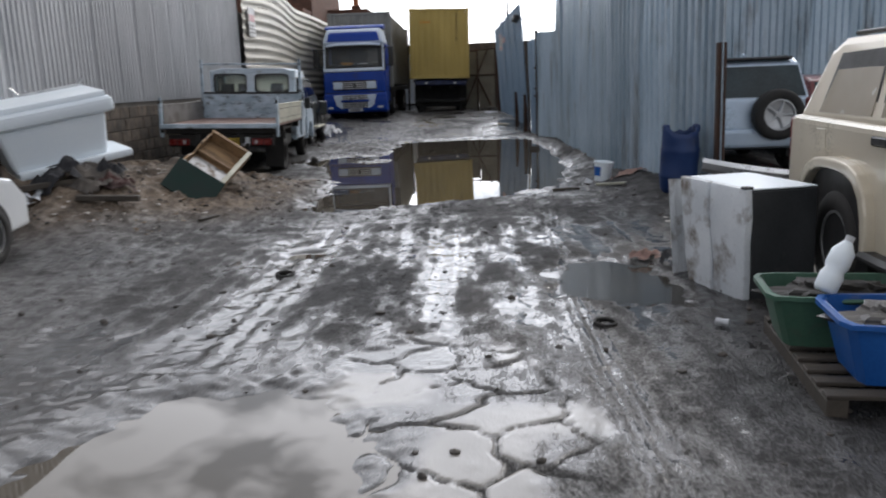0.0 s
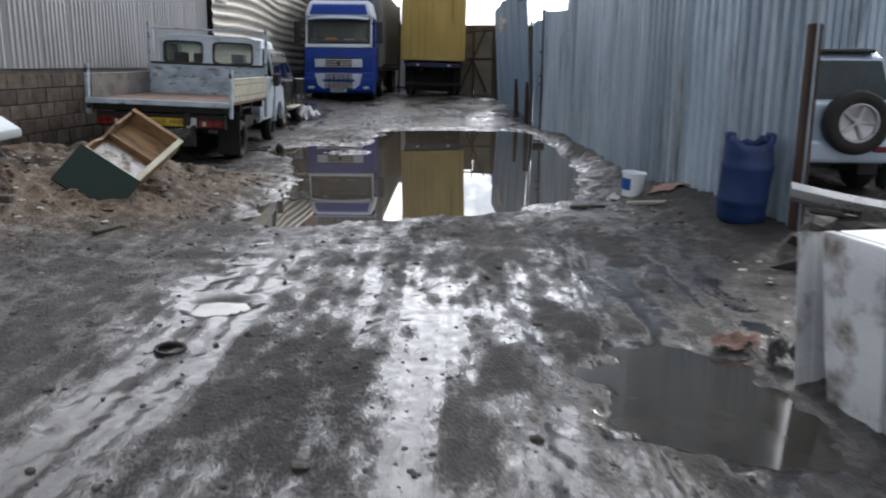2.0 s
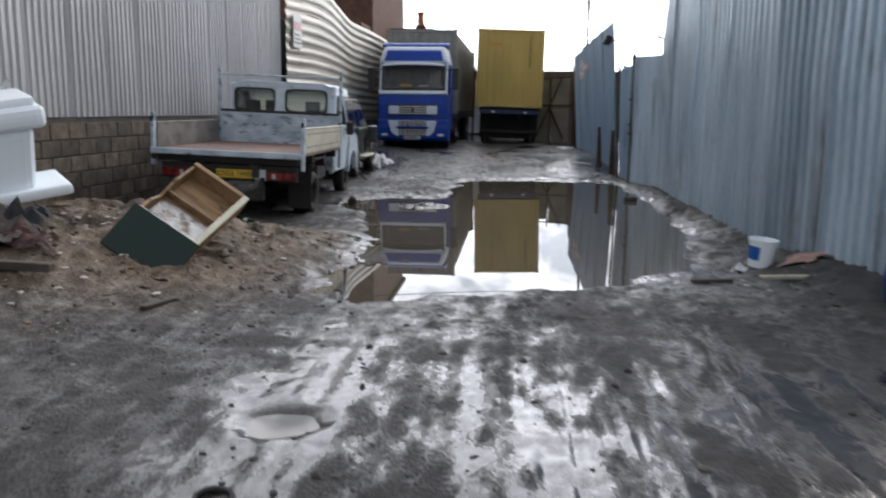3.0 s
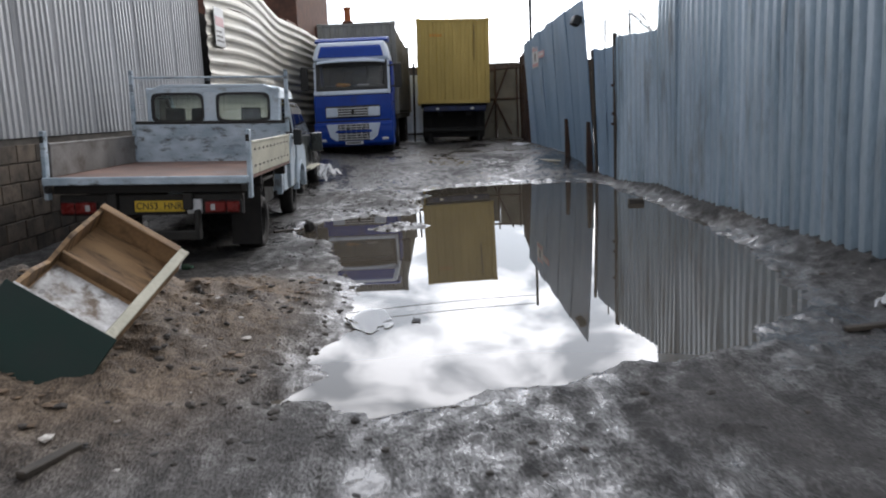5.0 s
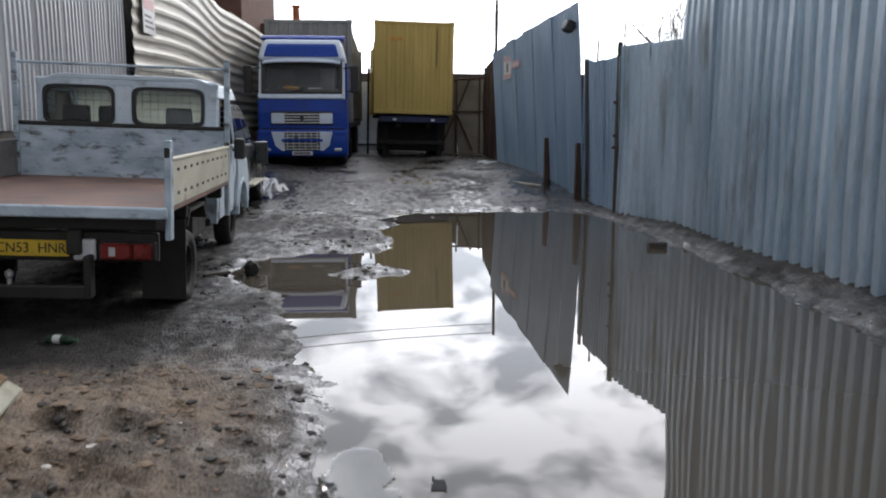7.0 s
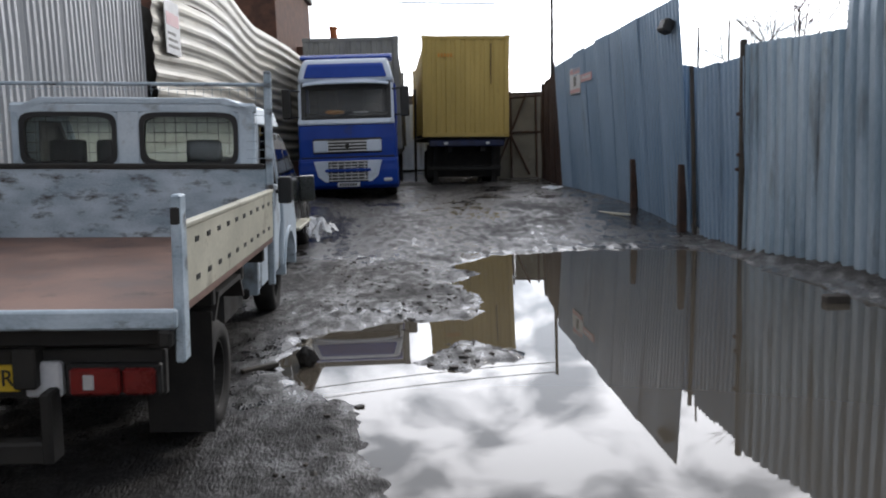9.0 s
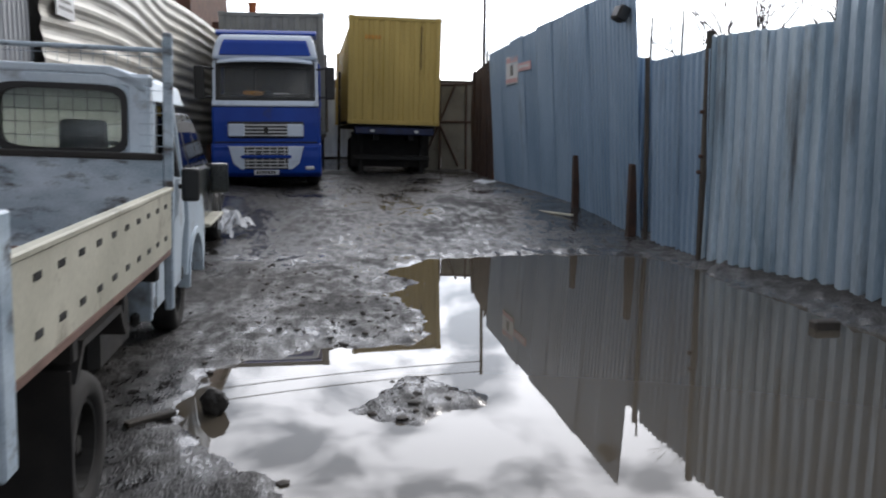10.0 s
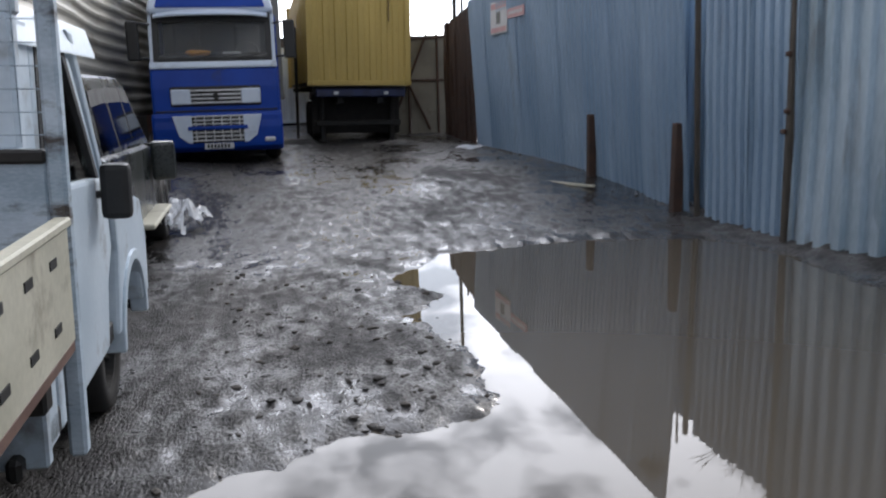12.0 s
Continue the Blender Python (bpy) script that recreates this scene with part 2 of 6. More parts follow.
PLASTIC_BAG = material("white_plastic_sheet", (0.58, 0.6, 0.63), (0.75, 0.77, 0.8), (0.35, 0.5), 0, 4, 50, 0.2, dirt=(0.25, 0.23, 0.2), dirt_at=(0.55, 0.75))
RUBBLE = material("wet_rubble", (0.03, 0.026, 0.023), (0.11, 0.095, 0.082), (0.6, 0.9), 0, 4, 40, 0.4, vary=0.4)
SIGN_WHITE = material("white_sign_sheet", (0.6, 0.6, 0.6), (0.72, 0.72, 0.72), (0.4, 0.6), 0, 5, 50, 0.0)
SIGN_RED = material("red_sign_print", (0.58, 0.33, 0.34), (0.66, 0.42, 0.42), (0.4, 0.6), 0, 5, 50, 0.0)
GATE_GREY = material("grey_beige_sheet_gate", (0.11, 0.105, 0.085), (0.19, 0.18, 0.15), (0.6, 0.8), 0.1, 1.5, 40, 0.2, dirt=(0.08, 0.06, 0.04), dirt_at=(0.6, 0.8))
TERRACOTTA = material("orange_clay_pot", (0.35, 0.11, 0.04), (0.45, 0.17, 0.07), (0.7, 0.9), 0, 5, 50, 0.2)
BARE_TWIG = material("bare_twig_bark", (0.05, 0.04, 0.035), (0.1, 0.085, 0.07), (0.8, 0.95), 0, 8, 60, 0.2)
CLOTH = material("dark_fabric_seat", (0.015, 0.015, 0.018), (0.04, 0.04, 0.045), (0.8, 0.95), 0, 5, 90, 0.2)
PINK_RAG = material("muddy_pink_rag", (0.22, 0.13, 0.11), (0.38, 0.25, 0.21), (0.7, 0.9), 0, 6, 60, 0.3, dirt=(0.08, 0.06, 0.05), dirt_at=(0.5, 0.7))
RED_RAG = material("muddy_red_cloth", (0.035, 0.018, 0.016), (0.085, 0.042, 0.037), (0.7, 0.9), 0, 6, 60, 0.3)
ORANGE = material("orange_panel_paint", (0.5, 0.2, 0.02), (0.6, 0.28, 0.04), (0.5, 0.7), 0, 3, 50, 0.1)

PANE_BLUE = material("blue_grey_car_window", (0.012, 0.022, 0.027), (0.03, 0.05, 0.058), (0.05, 0.12), 0, 1.5, 30, 0.0, ior=1.4)
# the tan reflection in the beige car's windows is put into the base colour
PANE_TAN_REFLECT = material("tan_reflection_car_window", (0.27, 0.23, 0.175), (0.38, 0.33, 0.26), (0.15, 0.28), 0, 0.9, 3, 0.0)

# pale windscreens: part clear, part scattering
def pale_screen(name, colour, amount):
    m = bpy.data.materials.new(name)
    m.use_nodes = True
    nt = m.node_tree
    nt.nodes.clear()
    o, mixer = nt.nodes.new("ShaderNodeOutputMaterial"), nt.nodes.new("ShaderNodeMixShader")
    clear, translucent, film = nt.nodes.new("ShaderNodeBsdfTransparent"), nt.nodes.new("ShaderNodeBsdfTranslucent"), nt.nodes.new("ShaderNodeBsdfDiffuse")
    both = nt.nodes.new("ShaderNodeMixShader")
    both.inputs["Fac"].default_value = 0.5
    translucent.inputs["Color"].default_value = film.inputs["Color"].default_value = (*colour, 1)
    mixer.inputs["Fac"].default_value = amount
    nt.links.new(translucent.outputs[0], both.inputs[1])
    nt.links.new(film.outputs[0], both.inputs[2])
    nt.links.new(clear.outputs[0], mixer.inputs[1])
    nt.links.new(both.outputs[0], mixer.inputs[2])
    nt.links.new(mixer.outputs[0], o.inputs["Surface"])
    return m


PALE_GLASS = pale_screen("pale_windscreen_glass", (0.75, 0.72, 0.62), 0.6)
# grey scatter mixed into the lorry's glass stands in for its reflections
GREY_SHEEN = pale_screen("grey_sheen_lorry_windscreen", (0.50, 0.52, 0.53), 0.17)

# muddy water
WATER = bpy.data.materials.new("muddy_puddle_water")
WATER.use_nodes = True
wb = WATER.node_tree.nodes["Principled BSDF"]
wb.inputs["Base Color"].default_value = (0.088, 0.075, 0.058, 1)
wb.inputs["Roughness"].default_value = 0.012
wb.inputs["IOR"].default_value = 1.34

SILTY = material("silty_puddle_water", (0.035, 0.032, 0.027), (0.055, 0.05, 0.042), (0.07, 0.14), 0, 2.0, 9, 0.06, ior=1.34)

# wet mud; the mesh carries how wet and how sandy each place is
MUD = bpy.data.materials.new("wet_churned_mud")
MUD.use_nodes = True
mt = MUD.node_tree


def mud_material():
    n, link = mt.nodes, mt.links.new
    b = n["Principled BSDF"]
    co = n.new("ShaderNodeTexCoord")
    wet, sand, slab, darken = (n.new("ShaderNodeAttribute") for _ in range(4))
    darken.attribute_name = "darken"
    wet.attribute_name, sand.attribute_name, slab.attribute_name = "wet", "sand", "slab"
    mp = n.new("ShaderNodeMapping")
    mp.inputs["Scale"].default_value = (1.0, 0.42, 1.0)
    link(co.outputs["Object"], mp.inputs["Vector"])
    broad, mid, fine = (n.new("ShaderNodeTexNoise") for _ in range(3))
    for node, s, d in ((broad, 0.7, 5), (mid, 9, 6), (fine, 70, 4)):
        node.inputs["Scale"].default_value, node.inputs["Detail"].default_value = s, d
        link(mp.outputs["Vector"], node.inputs["Vector"])
    grit = n.new("ShaderNodeMath")
    grit.operation = "MULTIPLY_ADD"
    grit.inputs[1].default_value = 0.9
    link(fine.outputs["Fac"], grit.inputs[0])
    link(mid.outputs["Fac"], grit.inputs[2])
    add = n.new("ShaderNodeMath")
    add.operation = "MULTIPLY_ADD"
    add.inputs[1].default_value = 0.6
    link(broad.outputs["Fac"], add.inputs[0])
    link(grit.outputs[0], add.inputs[2])
    r = n.new("ShaderNodeValToRGB")
    r.color_ramp.elements[0].position, r.color_ramp.elements[0].color = 0.38, (0.013, 0.0122, 0.0122, 1)
    r.color_ramp.elements[1].position, r.color_ramp.elements[1].color = 0.62, (0.078, 0.073, 0.070, 1)
    half = n.new("ShaderNodeMath")
    half.operation = "MULTIPLY"
    half.inputs[1].default_value = 0.4
    link(add.outputs[0], half.inputs[0])
    link(half.outputs[0], r.inputs["Fac"])
    sr = n.new("ShaderNodeValToRGB")
    sr.color_ramp.elements[0].position, sr.color_ramp.elements[0].color = 0.40, (0.055, 0.038, 0.025, 1)
    sr.color_ramp.elements[1].position, sr.color_ramp.elements[1].color = 0.60, (0.24, 0.175, 0.118, 1)
    link(half.outputs[0], sr.inputs["Fac"])
    m1 = n.new("ShaderNodeMixRGB")
    link(sand.outputs["Fac"], m1.inputs["Fac"])
    link(r.outputs["Color"], m1.inputs["Color1"])
    link(sr.outputs["Color"], m1.inputs["Color2"])
    m2 = n.new("ShaderNodeMixRGB")
    m2.inputs["Color2"].default_value = (0.21, 0.195, 0.175, 1)
    link(slab.outputs["Fac"], m2.inputs["Fac"])
    link(m1.outputs["Color"], m2.inputs["Color1"])
    # pulls the colour to near-black where the mesh asks for it
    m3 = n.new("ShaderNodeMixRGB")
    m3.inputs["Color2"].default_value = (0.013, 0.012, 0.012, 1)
    link(darken.outputs["Fac"], m3.inputs["Fac"])
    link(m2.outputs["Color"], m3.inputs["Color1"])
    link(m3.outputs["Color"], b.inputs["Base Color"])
    wob = n.new("ShaderNodeMath")
    wob.operation = "MULTIPLY_ADD"
    wob.inputs[1].default_value, wob.inputs[2].default_value = 0.95, -0.9025
    link(grit.outputs[0], wob.inputs[0])
    ws = n.new("ShaderNodeMath")
    ws.operation = "ADD"
    link(wet.outputs["Fac"], ws.inputs[0])
    link(wob.outputs[0], ws.inputs[1])
    rr = n.new("ShaderNodeMapRange")
    rr.inputs["From Min"].default_value, rr.inputs["From Max"].default_value = 0.22, 0.72
    rr.inputs["To Min"].default_value, rr.inputs["To Max"].default_value = 0.80, 0.13
    link(ws.outputs[0], rr.inputs["Value"])
    link(rr.outputs[0], b.inputs["Roughness"])
    bs = n.new("ShaderNodeMapRange")
    bs.inputs["From Min"].default_value, bs.inputs["From Max"].default_value = 0.32, 0.72
    bs.inputs["To Min"].default_value, bs.inputs["To Max"].default_value = 0.9, 0.06
    link(ws.outputs[0], bs.inputs["Value"])
    hsum = n.new("ShaderNodeMath")
    hsum.operation = "MULTIPLY_ADD"
    hsum.inputs[1].default_value = 0.9
    link(fine.outputs["Fac"], hsum.inputs[0])
    link(mid.outputs["Fac"], hsum.inputs[2])
    bp = n.new("ShaderNodeBump")
    bp.inputs["Distance"].default_value = 0.025
    link(bs.outputs[0], bp.inputs["Strength"])
    link(hsum.outputs[0], bp.inputs["Height"])
    link(bp.outputs["Normal"], b.inputs["Normal"])


mud_material()

# ---- builders ----
def part(name, bm, mat, parent=None, label="", smooth=False):
    """Link a bmesh as one mesh object, under a thing or a part if one is given."""
    me = bpy.data.meshes.new(name)
    bm.normal_update()
    bm.to_mesh(me)
    bm.free()
    me.materials.append(mat)
    if smooth:
        me.polygons.foreach_set("use_smooth", [True] * len(me.polygons))
    ob = new(name, me)
    if parent:
        ob.parent = parent
    return tagged(ob, label)


def thing(name, label, category, m=None, group="", kind=""):
    """An Empty that parents a thing's parts."""
    ob = new(name)
    ob.empty_display_size = 0.2
    if m:
        ob.matrix_world = m
    return tagged(ob, label, category, group, kind)


def block(lo, hi, bev=0.008, bm=None, m=None, seg=1):
    """A bevelled box from corner to corner, added to bm."""
    own = bmesh.new()
    bmesh.ops.create_cube(own, size=1.0)
    s = [max(abs(b - a), 1e-4) for a, b in zip(lo, hi)]
    c = [(a + b) / 2 for a, b in zip(lo, hi)]
    bmesh.ops.transform(own, matrix=Matrix.Translation(c) @ Matrix.Diagonal((*s, 1)), verts=own.verts)
    if bev:
        bmesh.ops.bevel(own, geom=own.edges, offset=min(bev, min(s) * 0.4), segments=seg, affect="EDGES", profile=0.6)
    return merge(bm, own, m)


def merge(bm, own, m=None):
    if m is not None:
        bmesh.ops.transform(own, matrix=m, verts=own.verts)
    if bm is None:
        return own
    me = bpy.data.meshes.new("tmp")
    own.to_mesh(me)
    own.free()
    bm.from_mesh(me)
    bpy.data.meshes.remove(me)
    return bm


def rod(a, b, r, bm=None, n=10, r2=None):
    """A round bar from a to b."""
    own = bmesh.new()
    a, b = Vector(a), Vector(b)
    bmesh.ops.create_cone(own, cap_ends=True, segments=n, radius1=r, radius2=r if r2 is None else r2, depth=(b - a).length)
    turn = (b - a).to_track_quat("Z", "Y").to_matrix().to_4x4()
    return merge(bm, own, Matrix.Translation((a + b) / 2) @ turn)


def lathe(profile, n=24, bm=None, m=None):
    """A turned shape from (radius, height) pairs about z."""
    own = bmesh.new()
    rings = []
    for r, z in profile:
        if r < 1e-5:
            rings.append([own.verts.new((0, 0, z))])
        else:
            rings.append([own.verts.new((r * math.cos(2 * math.pi * i / n), r * math.sin(2 * math.pi * i / n), z)) for i in range(n)])
    for p, q in zip(rings, rings[1:]):
        for i in range(n):
            j = (i + 1) % n
            if len(p) == 1 and len(q) > 1:
                own.faces.new((p[0], q[j], q[i]))
            elif len(q) == 1 and len(p) > 1:
                own.faces.new((p[i], p[j], q[0]))
            elif len(p) > 1:
                own.faces.new((p[i], p[j], q[j], q[i]))
    bmesh.ops.recalc_face_normals(own, faces=own.faces)
    return merge(bm, own, m)


def prism(outline, y0, y1, bev=0.0, bm=None, m=None, seg=2):
    """A side outline of (x, z) pairs pushed from y0 to y1, with bevelled edges."""
    own = bmesh.new()
    a = [own.verts.new((x, y0, z)) for x, z in outline]
    b = [own.verts.new((x, y1, z)) for x, z in outline]
    own.faces.new(a)
    own.faces.new(list(reversed(b)))
    k = len(a)
    for i in range(k):
        j = (i + 1) % k
        own.faces.new((a[j], a[i], b[i], b[j]))
    bmesh.ops.recalc_face_normals(own, faces=own.faces)
    if bev:
        bmesh.ops.bevel(own, geom=own.edges, offset=bev, segments=seg, affect="EDGES", profile=0.6)
    return merge(bm, own, m)


def ribbed(width, z0, z1, z1b, pitch, depth, thick=0.006, wave=0.0, rows=4, round_ribs=False, tear=0.0):
    """A corrugated sheet: x along it, y through it, z up; its top runs from z1 to z1b, and it can buckle by wave."""
    us = []
    u, k = 0.0, 0
    shape = ((0, 0), (0.16, 0.5), (0.34, 1), (0.5, 1), (0.66, 0.5), (0.84, 0)) if round_ribs else ((0, 0), (0.42, 0), (0.52, 1), (0.88, 1))
    while u < width:
        for f, d in shape:
            if (k + f) * pitch < width:
                us.append(((k + f) * pitch, d * depth))
        k += 1
        u = k * pitch
    us.append((width, 0))
    bm = bmesh.new()
    seed = random.uniform(0, 100)
    layers = []
    for off in (0.0, thick):
        grid = []
        for i in range(rows + 1):
            f = i / rows
            line = []
            for x, d in us:
                top = z1 + (z1b - z1) * x / width
                if tear:
                    top += tear * noise.noise((x * 9, seed, 0))
                z = z0 + (top - z0) * f
                w = wave * noise.noise((x * 0.9, z * 0.8, seed))
                line.append(bm.verts.new((x, d + off + w, z)))
            grid.append(line)
        layers.append(grid)
    a, b = layers
    cols = len(us)
    for i in range(rows):
        for j in range(cols - 1):
            bm.faces.new((a[i][j], a[i][j + 1], a[i + 1][j + 1], a[i + 1][j]))
            bm.faces.new((b[i][j + 1], b[i][j], b[i + 1][j], b[i + 1][j + 1]))
    for i in range(rows):
        bm.faces.new((a[i + 1][0], b[i + 1][0], b[i][0], a[i][0]))
        bm.faces.new((a[i][-1], b[i][-1], b[i + 1][-1], a[i + 1][-1]))
    for j in range(cols - 1):
        bm.faces.new((a[0][j + 1], a[0][j], b[0][j], b[0][j + 1]))
        bm.faces.new((a[-1][j], a[-1][j + 1], b[-1][j + 1], b[-1][j]))
    return bm


def along(p, q, z=0.0, lean=0.0):
    """Pose at p with local x towards q."""
    return pose(p[0], p[1], z, 0, 0, math.degrees(math.atan2(q[1] - p[1], q[0] - p[0]))) @ pose(0, 0, 0, lean, 0, 0)


def letters(text, size, parent, m, mat, name="lettering", squeeze=1.0):
    """Flat raised characters in the built-in font, as a mesh."""
    cu = bpy.data.curves.new(name, "FONT")
    cu.body, cu.size, cu.extrude, cu.align_x, cu.align_y = text, size, 0.002, "CENTER", "CENTER"
    tmp = bpy.data.objects.new(name, cu)
    scene.collection.objects.link(tmp)
    me = bpy.data.meshes.new_from_object(tmp.evaluated_get(bpy.context.evaluated_depsgraph_get()))
    bpy.data.objects.remove(tmp)
    me.materials.clear()
    me.materials.append(mat)
    ob = new(name, me)
    ob.parent = parent
    ob.matrix_local = m @ Matrix.Diagonal((squeeze, 1, 1, 1))
    return ob


# ---- ground ----
BIG_POOL = [(-2.27, 11.1), (-1.7, 10.8), (-1.17, 10.95), (-0.27, 11.55), (0.52, 11.75), (1.14, 12.35), (1.75, 14.0), (2.0, 16.0), (2.05, 18.0), (2.05, 20.05),
            (1.95, 22.0), (1.85, 23.3), (1.6, 23.8), (0.2, 24.15), (-1.25, 23.87), (-1.85, 22.93), (-1.55, 22.2), (-1.95, 21.65), (-1.6, 20.9), (-1.6, 20.34),
            (-1.82, 19.58), (-2.4, 19.5), (-3.28, 19.0), (-3.35, 18.0), (-2.8, 16.8), (-2.35, 14.9), (-2.1, 13.4)]
NEAR_POOL = [(-1.07, 4.35), (-0.85, 4.15), (-0.55, 3.6), (-0.45, 2.9), (-0.6, 2.2), (-1.6, 2.0), (-2.3, 2.5), (-1.95, 3.2), (-1.65, 4.05)]
SIDE_POOL = [(0.72, 6.9), (0.95, 7.3), (1.55, 7.1), (1.7, 6.4), (1.62, 5.85), (1.2, 5.75), (0.85, 6.1)]
SLAB = [(-0.95, 4.3), (-0.7, 4.95), (-0.2, 5.25), (0.35, 5.0), (0.55, 4.2), (0.6, 3.0), (0.75, 1.5), (-0.6, 1.2), (-0.75, 3.0)]
SOOT_RIGHT = [(0.9, 7.6), (0.6, 9.0), (1.0, 10.4), (2.0, 11.6), (2.6, 13.4), (3.6, 11.0), (4.2, 8.0), (2.6, 6.9), (1.6, 7.6)]
# strip along the tall fence foot, coloured darker than the yard
DARK_BANK = [(2.0, 11.4), (2.05, 16.0), (2.1, 24.5), (2.7, 24.5), (2.7, 16.0), (3.3, 11.2)]
# near right corner of the ground, coloured darker
DARK_NEAR = [(1.1, 1.5), (0.9, 3.4), (1.3, 5.2), (2.2, 6.2), (4.5, 6.2), (4.5, 1.0)]
# dark mud, with the shade under the pickup put into its colour
MUD_SHADE_LEFT = [(-6.3, 14.4), (-3.4, 14.4), (-2.6, 15.5), (-2.9, 17.0), (-3.3, 18.6), (-3.4, 22.0), (-3.9, 25.0), (-6.2, 25.0)]
ISLAND = [(-2.4, 18.15), (-2.0, 18.7), (-1.65, 18.1), (-2.05, 17.8)]


TABLES = {}


def lattice(x, y, seed):
    """Smooth value noise, -1 to 1, on arrays."""
    if seed not in TABLES:
        TABLES[seed] = np.random.RandomState(seed).uniform(-1, 1, (256, 256))
    table = TABLES[seed]
    xi, yi = np.floor(x).astype(int), np.floor(y).astype(int)
    fx, fy = x - xi, y - yi
    fx, fy = fx * fx * (3 - 2 * fx), fy * fy * (3 - 2 * fy)
    a, b = table[xi % 256, yi % 256], table[(xi + 1) % 256, yi % 256]
    c, d = table[xi % 256, (yi + 1) % 256], table[(xi + 1) % 256, (yi + 1) % 256]
    return (a * (1 - fx) + b * fx) * (1 - fy) + (c * (1 - fx) + d * fx) * fy


def fractal(x, y, seed, octaves=4, gain=0.5):
    total, amp = 0.0, 1.0
    for k in range(octaves):
        total = total + amp * lattice(x * 2 ** k, y * 2 ** k, seed + k)
        amp *= gain
    return total


def inside(x, y, ring):
    """Signed distance to a ring of points, positive inside."""
    best = np.full(x.shape, 1e9)
    odd = np.zeros(x.shape, bool)
    for (x0, y0), (x1, y1) in zip(ring, ring[1:] + ring[:1]):
        dx, dy = x1 - x0, y1 - y0
        t = np.clip(((x - x0) * dx + (y - y0) * dy) / (dx * dx + dy * dy), 0, 1)
        best = np.minimum(best, np.hypot(x - x0 - t * dx, y - y0 - t * dy))
        cross = (y0 > y) != (y1 > y)
        xc = x0 + (y - y0) * dx / (dy if abs(dy) > 1e-9 else 1e-9)
        odd ^= cross & (x < xc)
    return np.where(odd, best, -best)


def smooth(a, b, v):
    t = np.clip((v - a) / (b - a), 0, 1)
    return t * t * (3 - 2 * t)


def cells(x, y, size, seed):
    """Distance between the two nearest scattered points: thin along the seams of a cracked sheet."""
    rng = np.random.RandomState(seed)
    jx, jy = rng.uniform(0, 1, (64, 64)), rng.uniform(0, 1, (64, 64))
    u, v = x / size, y / size
    iu, iv = np.floor(u).astype(int), np.floor(v).astype(int)
    one, two = np.full(x.shape, 9.0), np.full(x.shape, 9.0)
    for a in (-1, 0, 1):
        for b in (-1, 0, 1):
            p, q = iu + a, iv + b
            d = np.hypot(u - p - jx[p % 64, q % 64], v - q - jy[p % 64, q % 64])
            two = np.where(d < one, one, np.minimum(two, d))
            one = np.minimum(one, d)
    return (two - one) * size


